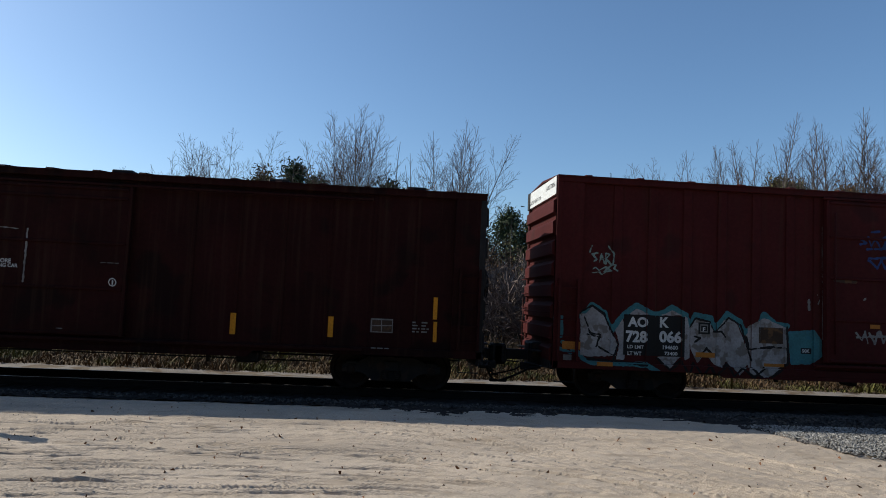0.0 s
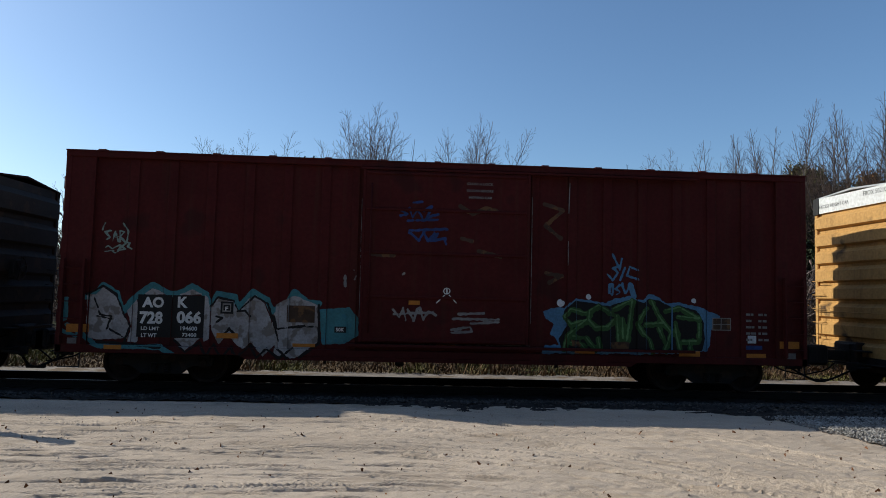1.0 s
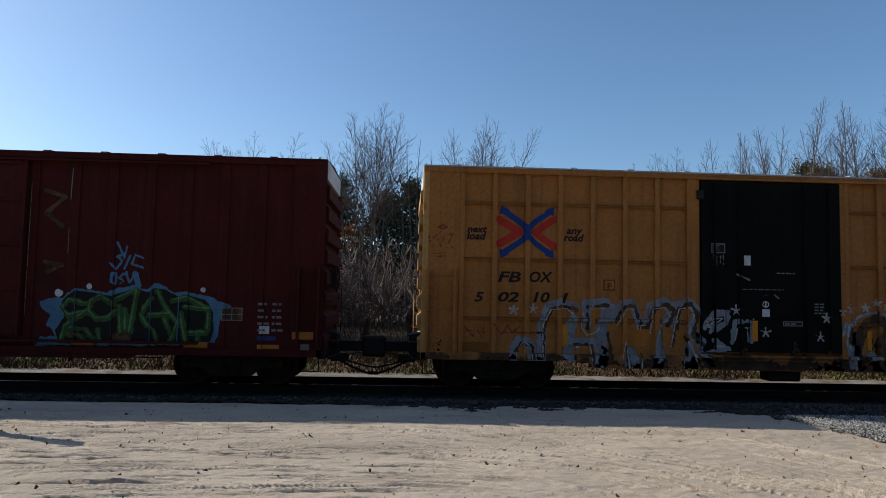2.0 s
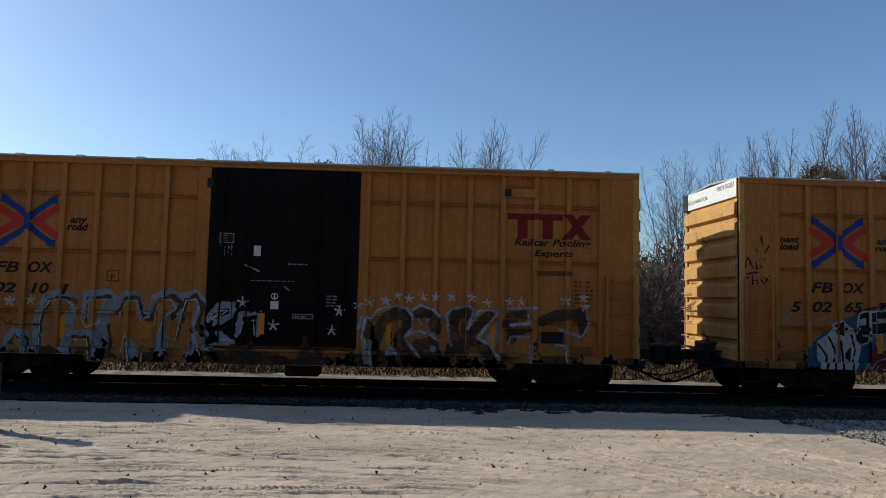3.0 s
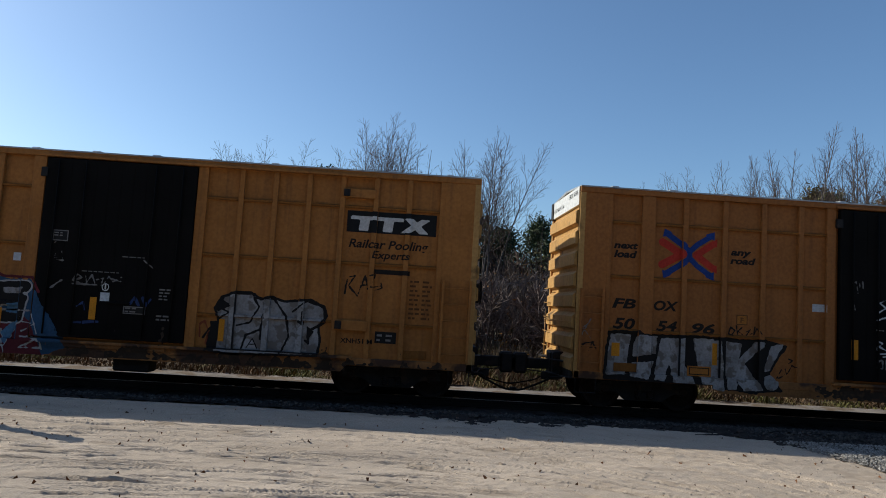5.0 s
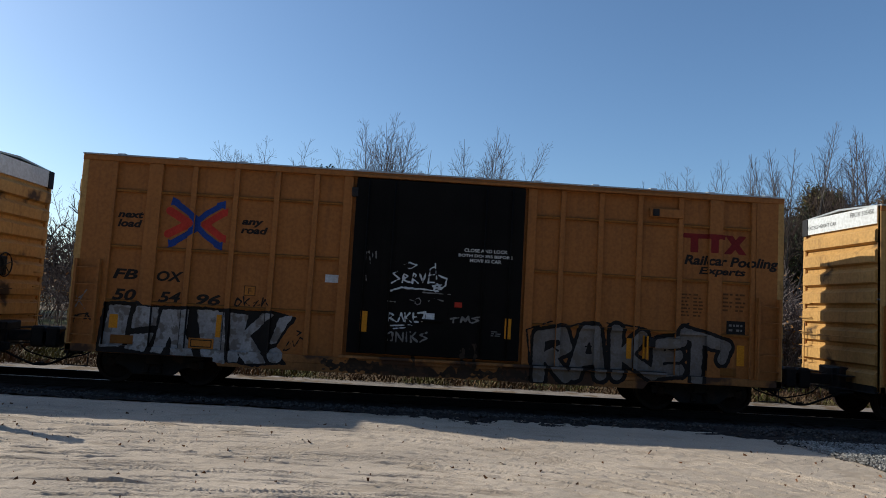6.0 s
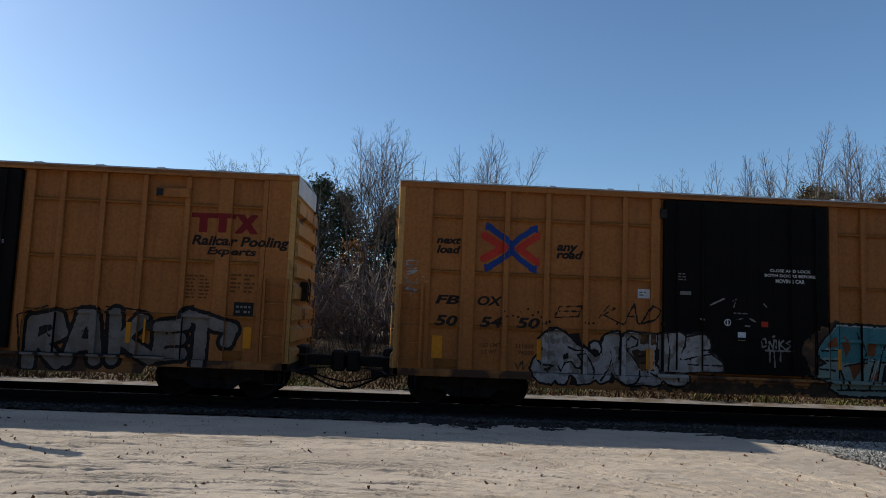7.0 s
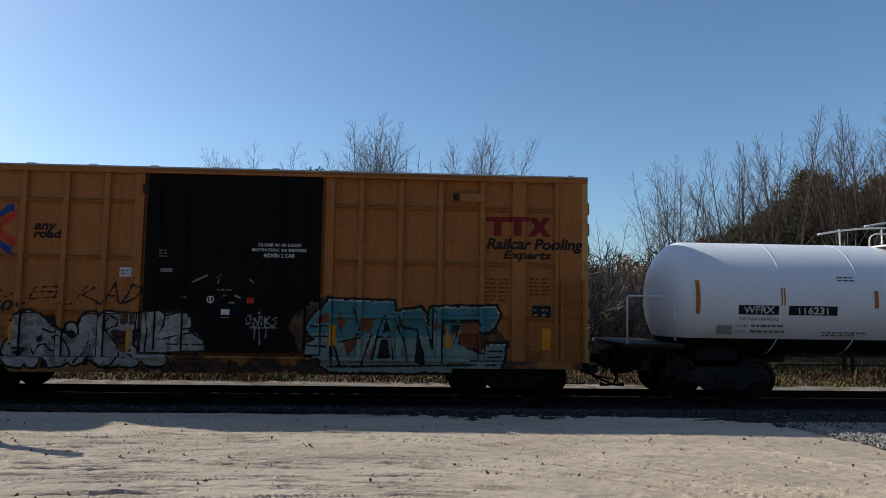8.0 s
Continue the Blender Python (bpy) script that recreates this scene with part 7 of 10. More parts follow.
small_print(car_a, face_of(rel_a), "chalk", 6.45, 3.1, 0.23, 3, 0.05, 0.022, 8, 1)
coat = []
coat.append(("line", 0.02, [(6.46, 2.9), (6.46, 2.66)]))
coat.append(("line", 0.02, [(6.68, 2.91), (6.68, 2.67)]))
coat.append(("line", 0.02, [(6.53, 2.87), (6.53, 2.66)]))
coat.append(("line", 0.04, [(6.61, 2.87), (6.61, 2.73)]))
daub(car_a, face_of(rel_a), "label", "chalk", 3, coat, cell=0.014)
strip(car_a, face_of(rel_a), "paper", 7.15, 7.3, 2.68, 2.9, "label", 2)
small_print(car_a, face_of(rel_a), "chalk", 7.89, 2.52, 0.64, 1, 0.06, 0.027, 9, 1)
small_print(car_a, face_of(rel_a), "chalk", 7.11, 2.15, 1.29, 1, 0.04, 0.018, 10, 1)
small_print(car_a, face_of(rel_a), "chalk", 8.74, 1.85, 0.32, 4, 0.067, 0.03, 11, 1)
coat = []
coat.append(("line", 0.018, [(7.7, 1.83), (7.68, 1.78), (7.63, 1.76), (7.58, 1.78), (7.56, 1.82), (7.58, 1.87), (7.63, 1.89), (7.68, 1.87), (7.7, 1.83)]))
coat.append(("line", 0.03, [(7.63, 1.86), (7.63, 1.79)]))
daub(car_a, face_of(rel_a), "label", "mark", 3, coat, cell=0.01, fuzz=0.001)
strip(car_a, face_of(rel_a), "paper", 7.55, 7.72, 1.55, 1.72, "label", 2)
coat = []
coat.append(("line", 0.03, [(6.93, 2.5), (7.29, 2.35)]))
coat.append(("line", 0.02, [(7.56, 2.0), (7.7, 2.05)]))
coat.append(("line", 0.03, [(7.83, 2.04), (7.94, 1.96)]))
daub(car_a, face_of(rel_a), "label", "chalk", 3, coat)
strip(car_a, face_of(rel_a), "chalk", 8.02, 8.47, 1.35, 1.46, "label", 2)
strip(car_a, face_of(rel_a), "plate", 8.04, 8.45, 1.37, 1.44, "label", 3)
small_print(car_a, face_of(rel_a), "chalk", 8.06, 1.4, 0.39, 1, 0.08, 0.036, 12, 1)
strip(car_a, face_of(rel_a), "plate", 13.41, 13.89, 0.94, 1.19, "plate", 6)
small_print(car_a, face_of(rel_a), "chalk", 13.46, 1.11, 0.38, 2, 0.08, 0.036, 13, 2)
# second yellow boxcar
coat = []
coat.append(("fill", 0.0, [(1.46, 0.48), (1.53, 0.98), (1.79, 1.18), (2.23, 1.52), (2.68, 1.73), (2.94, 1.81), (3.73, 1.97), (4.13, 2.02), (4.66, 1.96), (5.06, 2.04), (5.53, 1.91), (6.1, 1.93), (6.27, 1.64), (6.38, 1.4), (6.72, 1.01), (6.93, 0.54), (6.53, 0.37), (4.7, 0.32), (3.0, 0.31)]))
daub(car_b, face_of(rel_b), "graffiti", "blue", 0, coat, fuzz=0.02, label="blue background of a large graffiti piece")
coat = []
coat.append(("fill", 0.0, [(2.86, 0.38), (3.03, 1.07), (3.75, 1.19), (4.68, 1.1), (6.01, 1.16), (6.22, 1.0), (6.48, 0.34), (3.0, 0.31)]))
coat.append(("line", 0.05, [(2.68, 1.73), (2.94, 1.85), (3.73, 2.02), (4.13, 2.07), (4.66, 2.02), (5.06, 2.09), (5.53, 1.97), (6.13, 1.97), (6.31, 1.67)]))
daub(car_b, face_of(rel_b), "graffiti", "wine", 1, coat, label="wine red lower half")
coat = []
coat.append(("line", 0.3, [(3.64, 1.7), (2.88, 1.66), (2.83, 1.2)]))
coat.append(("line", 0.3, [(2.89, 1.42), (3.65, 1.43), (3.62, 1.22), (3.23, 1.08)]))
coat.append(("line", 0.3, [(3.86, 1.09), (3.86, 1.72), (4.23, 1.1), (4.27, 1.73)]))
coat.append(("line", 0.3, [(4.4, 1.74), (4.61, 1.37), (4.91, 1.34), (5.23, 1.75)]))
coat.append(("line", 0.3, [(4.74, 1.34), (4.82, 1.11)]))
coat.append(("line", 0.3, [(6.0, 1.77), (5.43, 1.72), (5.31, 1.12)]))
coat.append(("line", 0.3, [(5.54, 1.49), (5.94, 1.5), (5.88, 1.13), (5.55, 1.12)]))
daub(car_b, face_of(rel_b), "graffiti", "white", 2, coat, label="white letter outlines")
coat = []
coat.append(("line", 0.235, [(3.64, 1.7), (2.88, 1.66), (2.83, 1.2)]))
coat.append(("line", 0.235, [(2.89, 1.42), (3.65, 1.43), (3.62, 1.22), (3.23, 1.08)]))
coat.append(("line", 0.235, [(3.86, 1.09), (3.86, 1.72), (4.23, 1.1), (4.27, 1.73)]))
coat.append(("line", 0.235, [(4.4, 1.74), (4.61, 1.37), (4.91, 1.34), (5.23, 1.75)]))
coat.append(("line", 0.235, [(4.74, 1.34), (4.82, 1.11)]))
coat.append(("line", 0.235, [(6.0, 1.77), (5.43, 1.72), (5.31, 1.12)]))
coat.append(("line", 0.235, [(5.54, 1.49), (5.94, 1.5), (5.88, 1.13), (5.55, 1.12)]))
daub(car_b, face_of(rel_b), "graffiti", "black", 3, coat, label="black graffiti letters")
coat = []
coat.append(("fill", 0.0, [(2.76, 1.63), (2.92, 1.66), (2.9, 1.5), (2.76, 1.48)]))
coat.append(("fill", 0.0, [(4.14, 1.73), (4.22, 1.73), (4.19, 1.56)]))
coat.append(("fill", 0.0, [(4.47, 1.74), (4.9, 1.75), (4.77, 1.57)]))
coat.append(("fill", 0.0, [(5.5, 1.72), (5.94, 1.75), (5.91, 1.63), (5.54, 1.61)]))
coat.append(("fill", 0.0, [(4.94, 1.58), (5.07, 1.73), (5.2, 1.72), (5.14, 1.51)]))
coat.append(("fill", 0.0, [(3.08, 1.64), (3.64, 1.67), (3.64, 1.59), (3.15, 1.54)]))
coat.append(("line", 0.14, [(4.32, 1.63), (4.32, 1.63)]))
coat.append(("line", 0.025, [(2.83, 1.26), (6.21, 1.27)]))
daub(car_b, face_of(rel_b), "graffiti", "silver", 4, coat, cell=0.018)
coat = []
coat.append(("fill", 0.0, [(1.79, 1.12), (2.04, 1.27), (2.15, 1.51), (2.33, 1.59), (2.51, 1.48), (2.66, 1.32), (2.8, 1.07), (2.73, 0.74), (2.61, 0.47), (1.83, 0.46), (1.77, 0.79)]))
daub(car_b, face_of(rel_b), "graffiti", "white", 2, coat, label="plain white painted figure shape")
coat = []
coat.append(("fill", 0.0, [(2.2, 1.49), (2.33, 1.56), (2.46, 1.43), (2.37, 1.23), (2.24, 1.26)]))
coat.append(("line", 0.04, [(2.05, 1.22), (2.19, 0.93), (2.14, 0.46)]))
coat.append(("line", 0.04, [(2.57, 1.26), (2.65, 0.93), (2.53, 0.47)]))
coat.append(("line", 0.05, [(2.28, 1.13), (2.34, 0.47)]))
coat.append(("line", 0.04, [(1.81, 1.05), (2.0, 0.79), (1.95, 0.46)]))
coat.append(("fill", 0.0, [(2.36, 0.8), (2.55, 1.0), (2.53, 0.67)]))
daub(car_b, face_of(rel_b), "graffiti", "black", 3, coat, cell=0.02)
coat = []
coat.append(("line", 0.03, [(3.11, 0.68), (3.37, 0.78), (3.34, 0.65), (3.77, 0.72), (3.61, 0.49), (3.91, 0.39)]))
coat.append(("line", 0.03, [(3.19, 0.48), (3.38, 0.62), (3.65, 0.42)]))
coat.append(("line", 0.03, [(3.96, 1.09), (4.1, 0.76), (4.21, 0.43)]))
coat.append(("line", 0.03, [(4.29, 1.03), (4.4, 0.43)]))
coat.append(("line", 0.03, [(4.17, 0.56), (4.3, 0.63)]))
coat.append(("line", 0.03, [(4.83, 0.71), (5.16, 0.71), (5.3, 0.35)]))
coat.append(("line", 0.03, [(4.83, 0.71), (4.8, 0.34)]))
coat.append(("line", 0.03, [(4.96, 0.71), (5.0, 0.44)]))
coat.append(("line", 0.03, [(5.13, 0.51), (4.83, 0.51)]))
coat.append(("line", 0.03, [(5.55, 0.85), (5.7, 0.36)]))
coat.append(("line", 0.03, [(5.43, 0.52), (5.69, 0.52), (5.95, 1.13)]))
coat.append(("line", 0.03, [(5.99, 0.73), (6.39, 0.7), (5.99, 0.49), (6.43, 0.5)]))
coat.append(("line", 0.03, [(6.02, 1.03), (6.29, 1.0), (6.02, 0.83)]))
coat.append(("line", 0.03, [(3.4, 0.88), (3.5, 1.02), (3.66, 1.01), (3.57, 0.85)]))
coat.append(("line", 0.03, [(4.04, 0.43), (4.23, 0.83)]))
coat.append(("line", 0.03, [(4.43, 0.83), (4.64, 0.44)]))
coat.append(("line", 0.03, [(6.21, 1.2), (6.47, 0.47)]))
daub(car_b, face_of(rel_b), "graffiti", "white", 3, coat, cell=0.018, label="white doodle lines")
coat = []
coat.append(("fill", 0.0, [(3.17, 1.08), (3.35, 1.35), (3.49, 1.32), (3.3, 0.95)]))
coat.append(("fill", 0.0, [(5.56, 0.79), (5.75, 0.99), (5.92, 1.06), (5.69, 0.52)]))
coat.append(("fill", 0.0, [(5.64, 1.39), (5.91, 1.43), (5.88, 1.19), (5.61, 1.22)]))
daub(car_b, face_of(rel_b), "graffiti", "sky", 4, coat)
coat = []
coat.append(("line", 0.025, [(0.92, 1.56), (1.01, 1.73), (1.12, 1.57), (1.21, 1.74), (1.31, 1.57)]))
coat.append(("line", 0.025, [(1.34, 1.71), (1.48, 1.58), (1.6, 1.71)]))
coat.append(("line", 0.025, [(1.64, 1.65), (1.96, 1.75), (1.84, 1.58), (1.98, 1.62)]))
coat.append(("line", 0.025, [(0.89, 1.53), (1.64, 1.53)]))
coat.append(("line", 0.025, [(2.76, 0.41), (2.89, 0.64), (2.99, 0.38), (3.12, 0.61)]))
coat.append(("line", 0.025, [(2.92, 0.48), (3.08, 0.68)]))
daub(car_b, face_of(rel_b), "graffiti", "chalk", 2, coat, cell=0.018)
strip(car_b, face_of(rel_b), "orange", 4.58, 5.14, 0.83, 1.18, "patch", 6)
strip(car_b, face_of(rel_b), "reflector", 3.13, 3.28, 0.87, 1.28, "reflector", 7)
strip(car_b, face_of(rel_b), "reflector", 5.42, 5.53, 0.86, 1.3, "reflector", 7)
strip(car_b, face_of(rel_b), "reflector", 7.39, 7.53, 1.16, 1.63, "reflector", 7)
strip(car_b, face_of(rel_b), "reflector", 10.08, 10.2, 0.85, 1.32, "reflector", 7)
coat = []
coat.append(("fill", 0.035, [(9.97, 1.56), (10.11, 1.8), (10.39, 1.91), (10.73, 1.92), (10.91, 1.78), (11.15, 1.86), (11.42, 1.76), (11.63, 1.8), (11.98, 1.84), (12.29, 1.71), (12.36, 1.52), (12.18, 1.28), (12.24, 0.97), (12.21, 0.67), (10.31, 0.62), (9.97, 0.66), (9.89, 1.0), (10.08, 1.27)]))
daub(car_b, face_of(rel_b), "graffiti", "black", 0, coat, label="black outline of a white bubble piece")
coat = []
coat.append(("fill", -0.02, [(9.97, 1.56), (10.11, 1.8), (10.39, 1.91), (10.73, 1.92), (10.91, 1.78), (11.15, 1.86), (11.42, 1.76), (11.63, 1.8), (11.98, 1.84), (12.29, 1.71), (12.36, 1.52), (12.18, 1.28), (12.24, 0.97), (12.21, 0.67), (10.31, 0.62), (9.97, 0.66), (9.89, 1.0), (10.08, 1.27)]))
daub(car_b, face_of(rel_b), "graffiti", "silver", 1, coat, label="white bubble letters")
coat = []
coat.append(("line", 0.045, [(10.13, 1.78), (9.97, 1.58), (10.28, 1.48), (10.08, 1.34), (9.96, 1.07), (9.99, 0.66)]))
coat.append(("line", 0.045, [(10.32, 1.89), (10.73, 1.9), (10.9, 1.63), (10.73, 1.28), (10.45, 1.21)]))
coat.append(("line", 0.045, [(10.84, 1.82), (11.22, 1.81), (11.5, 1.44), (11.57, 1.03), (11.41, 0.64)]))
coat.append(("line", 0.045, [(11.63, 1.57), (11.91, 1.82), (12.29, 1.69), (12.33, 1.38), (11.97, 1.17), (12.0, 0.9), (11.93, 0.97)]))
coat.append(("line", 0.045, [(10.59, 0.73), (10.66, 1.01), (10.97, 1.15), (10.97, 0.94)]))
coat.append(("line", 0.045, [(9.77, 0.93), (9.94, 1.2), (9.87, 0.66)]))
coat.append(("line", 0.045, [(11.01, 1.49), (10.97, 1.15)]))
coat.append(("line", 0.045, [(11.84, 1.58), (11.85, 1.31), (11.77, 1.37)]))
coat.append(("fill", 0.0, [(9.94, 1.58), (10.13, 1.75), (10.32, 1.62), (10.04, 1.48)]))
coat.append(("fill", 0.0, [(9.89, 1.27), (10.12, 1.27), (10.04, 0.66), (9.9, 0.66)]))
coat.append(("fill", 0.0, [(11.94, 1.29), (12.1, 1.16), (11.97, 0.97)]))
daub(car_b, face_of(rel_b), "graffiti", "black", 2, coat, cell=0.018)
coat = []
coat.append(("line", 0.02, [(10.69, 0.74), (10.81, 0.95), (10.92, 0.74)]))
coat.append(("line", 0.02, [(10.74, 0.82), (10.89, 0.83)]))
daub(car_b, face_of(rel_b), "graffiti", "letter", 3, coat, cell=0.012, fuzz=0.002)
coat = []
coat.append(("line", 0.03, [(9.69, 0.93), (9.67, 1.2), (9.77, 1.27), (9.87, 1.06), (9.84, 0.79)]))
daub(car_b, face_of(rel_b), "graffiti", "rust", 0, coat, cell=0.018)
coat = []
coat.append(("line", 0.026, [(0.12, 2.68), (0.2, 2.95), (0.32, 2.69)]))
coat.append(("line", 0.026, [(0.15, 2.78), (0.29, 2.79)]))
coat.append(("line", 0.026, [(0.5, 2.91), (0.37, 2.85), (0.4, 2.69), (0.53, 2.72), (0.46, 2.79)]))
coat.append(("line", 0.026, [(0.58, 2.69), (0.57, 2.93), (0.7, 2.69), (0.69, 2.93)]))
coat.append(("line", 0.026, [(0.51, 3.4), (0.53, 3.2)]))
coat.append(("line", 0.026, [(0.32, 3.19), (0.43, 3.06)]))
coat.append(("line", 0.026, [(0.68, 3.2), (0.59, 3.06)]))
coat.append(("line", 0.026, [(0.09, 2.55), (0.42, 2.61), (0.69, 2.53)]))
coat.append(("line", 0.026, [(0.09, 2.33), (0.08, 2.49), (0.2, 2.48), (0.18, 2.4)]))
coat.append(("line", 0.026, [(0.3, 2.34), (0.3, 2.52)]))
coat.append(("line", 0.026, [(0.31, 2.43), (0.41, 2.43), (0.42, 2.34)]))
coat.append(("line", 0.026, [(0.52, 2.52), (0.63, 2.46), (0.56, 2.34), (0.5, 2.44)]))
coat.append(("line", 0.026, [(12.71, 2.03), (12.75, 2.39), (12.91, 2.42), (12.78, 2.21), (12.98, 1.99)]))
coat.append(("line", 0.026, [(13.0, 2.04), (13.13, 2.45), (13.2, 2.15)]))
coat.append(("line", 0.026, [(13.04, 2.22), (13.19, 2.24)]))
coat.append(("line", 0.026, [(13.23, 2.44), (13.35, 2.48), (13.26, 2.19), (13.48, 2.23)]))
coat.append(("line", 0.026, [(13.32, 2.12), (13.5, 2.19), (13.48, 2.3)]))
daub(car_b, face_of(rel_b), "graffiti", "letter", 0, coat, cell=0.014, label="thin marker tags")
write(car_b, face_of(rel_b), "next", "letter", 0.97, 3.31, 0.13, 0.44, 0.22, 0.015, layer=1, cuts=cuts_of(rel_b))
write(car_b, face_of(rel_b), "load", "letter", 0.97, 3.14, 0.14, 0.44, 0.22, 0.015, layer=1, cuts=cuts_of(rel_b))
write(car_b, face_of(rel_b), "any", "letter", 3.2, 3.31, 0.15, 0.36, 0.22, 0.015, layer=1, cuts=cuts_of(rel_b))
write(car_b, face_of(rel_b), "road", "letter", 3.16, 3.16, 0.13, 0.45, 0.22, 0.015, layer=1, cuts=cuts_of(rel_b))
write(car_b, face_of(rel_b), "FB", "letter", 1.67, 2.2, 0.22, 0.5, 0.22, 0.01, layer=1, cuts=cuts_of(rel_b))
write(car_b, face_of(rel_b), "OX", "letter", 2.38, 2.2, 0.22, 0.52, 0.22, 0.01, layer=1, cuts=cuts_of(rel_b))
write(car_b, face_of(rel_b), "5", "letter", 1.2, 1.76, 0.22, 0.24, 0.22, 0.012, layer=1, cuts=cuts_of(rel_b))
write(car_b, face_of(rel_b), "02", "letter", 1.69, 1.77, 0.22, 0.45, 0.22, 0.012, layer=1, cuts=cuts_of(rel_b))
write(car_b, face_of(rel_b), "65", "letter", 2.43, 1.78, 0.21, 0.42, 0.22, 0.012, layer=1, cuts=cuts_of(rel_b))
write(car_b, face_of(rel_b), "7", "letter", 3.19, 1.79, 0.2, 0.2, 0.22, 0.012, layer=1, cuts=cuts_of(rel_b))
arrows(car_b, rel_b, 1.64, 2.93, 2.76, 3.87)
strip(car_b, face_of(rel_b), "plate", 12.65, 14.61, 3.38, 3.85, "emblem", 1)
emblem_bars(car_b, rel_b, 12.7, 14.45, 3.42, 3.74, "mark", 0.12, 3)
write(car_b, face_of(rel_b), "Railcar Pooling", "letter", 12.72, 3.05, 0.18, 1.74, 0.22, 0.006, layer=1, cuts=cuts_of(rel_b))
write(car_b, face_of(rel_b), "Experts", "letter", 13.24, 2.83, 0.16, 0.83, 0.22, 0.006, layer=1, cuts=cuts_of(rel_b))
strip(car_b, face_of(rel_b), "letter", 13.31, 14.09, 2.49, 2.59, "patch", 2)
write(car_b, face_of(rel_b), "XNH51 M", "letter", 12.68, 0.97, 0.1, 0.69, 0, 0.006, layer=1, cuts=cuts_of(rel_b))
strip(car_b, face_of(rel_b), "plate", 13.42, 13.88, 1.0, 1.25, "plate", 2)
small_print(car_b, face_of(rel_b), "chalk", 13.46, 1.17, 0.39, 2, 0.1, 0.045, 14, 2)
small_print(car_b, face_of(rel_b), "brown", 14.11, 2.37, 0.55, 9, 0.099, 0.044, 15, 2)
strip(car_b, face_of(rel_b), "brown", 4.09, 4.35, 2.09, 2.3, "plate", 2)
strip(car_b, face_of(rel_b), "orange", 4.12, 4.32, 2.12, 2.27, "plate", 3)
write(car_b, face_of(rel_b), "F", "brown", 4.19, 2.13, 0.09, 0.07, 0, 0.01, layer=4, cuts=cuts_of(rel_b))
strip(car_b, face_of(rel_b), "paper", 5.64, 5.8, 2.31, 2.48, "label", 2)
coat = []
coat.append(("line", 0.05, [(4.8, 2.45), (4.92, 2.4), (5.06, 2.46)]))
daub(car_b, face_of(rel_b), "label", "chalk", 2, coat)
strip(car_b, face_of(rel_b), "chalk", 6.48, 6.8, 2.78, 3.01, "label", 2)
strip(car_b, face_of(rel_b), "plate", 6.5, 6.78, 2.8, 2.99, "label", 3)
small_print(car_b, face_of(rel_b), "chalk", 6.51, 2.95, 0.26, 2, 0.055, 0.025, 16, 1)
coat = []
coat.append(("line", 0.02, [(6.53, 2.73), (6.66, 2.84)]))
coat.append(("line", 0.02, [(6.58, 2.56), (6.56, 2.41), (6.62, 2.41)]))
coat.append(("line", 0.02, [(6.7, 2.56), (6.74, 2.41)]))
coat.append(("line", 0.02, [(6.6, 2.37), (6.75, 2.37)]))
coat.append(("line", 0.02, [(8.43, 2.47), (8.62, 2.32)]))
daub(car_b, face_of(rel_b), "label", "chalk", 3, coat, cell=0.014)
small_print(car_b, face_of(rel_b), "chalk", 7.97, 2.52, 0.67, 1, 0.04, 0.018, 17, 1)
small_print(car_b, face_of(rel_b), "chalk", 7.16, 2.17, 1.29, 1, 0.04, 0.018, 18, 1)
small_print(car_b, face_of(rel_b), "chalk", 8.81, 1.87, 0.31, 4, 0.068, 0.03, 19, 1)
small_print(car_b, face_of(rel_b), "chalk", 8.79, 1.31, 0.34, 2, 0.075, 0.034, 20, 1)
coat = []
coat.append(("line", 0.025, [(6.98, 1.96), (7.08, 2.1), (7.18, 2.03), (6.98, 1.96), (7.21, 1.89)]))
coat.append(("line", 0.025, [(7.25, 2.06), (7.28, 1.93), (7.38, 2.1), (7.45, 1.93)]))
coat.append(("line", 0.025, [(7.48, 2.0), (7.62, 2.04), (7.59, 1.94)]))
coat.append(("line", 0.025, [(7.65, 1.94), (7.73, 2.08), (7.82, 1.98), (7.99, 2.08)]))
coat.append(("line", 0.025, [(6.98, 1.89), (7.59, 1.89)]))
coat.append(("line", 0.025, [(6.54, 1.78), (6.76, 1.95)]))
coat.append(("line", 0.025, [(7.79, 2.04), (7.99, 1.99)]))
daub(car_b, face_of(rel_b), "graffiti", "chalk", 2, coat, cell=0.016, label="white marker scrawl")
coat = []
coat.append(("line", 0.018, [(7.75, 1.86), (7.73, 1.8), (7.68, 1.78), (7.63, 1.8), (7.61, 1.86), (7.63, 1.91), (7.68, 1.93), (7.73, 1.91), (7.75, 1.86)]))
coat.append(("line", 0.03, [(7.68, 1.9), (7.68, 1.82)]))
daub(car_b, face_of(rel_b), "label", "mark", 3, coat, cell=0.01, fuzz=0.001)
strip(car_b, face_of(rel_b), "paper", 7.59, 7.78, 1.56, 1.74, "label", 2)
strip(car_b, face_of(rel_b), "chalk", 8.09, 8.55, 1.32, 1.48, "label", 2)
strip(car_b, face_of(rel_b), "plate", 8.11, 8.53, 1.34, 1.46, "label", 3)
small_print(car_b, face_of(rel_b), "chalk", 8.13, 1.44, 0.38, 2, 0.07, 0.031, 21, 1)
coat = []
coat.append(("line", 0.05, [(8.23, 1.54), (8.3, 1.68), (8.4, 1.51)]))
coat.append(("line", 0.05, [(8.47, 1.68), (8.54, 1.51), (8.64, 1.65)]))
coat.append(("line", 0.05, [(7.12, 1.42), (7.25, 1.52), (7.29, 1.35)]))
coat.append(("line", 0.04, [(7.09, 1.08), (7.59, 1.12)]))
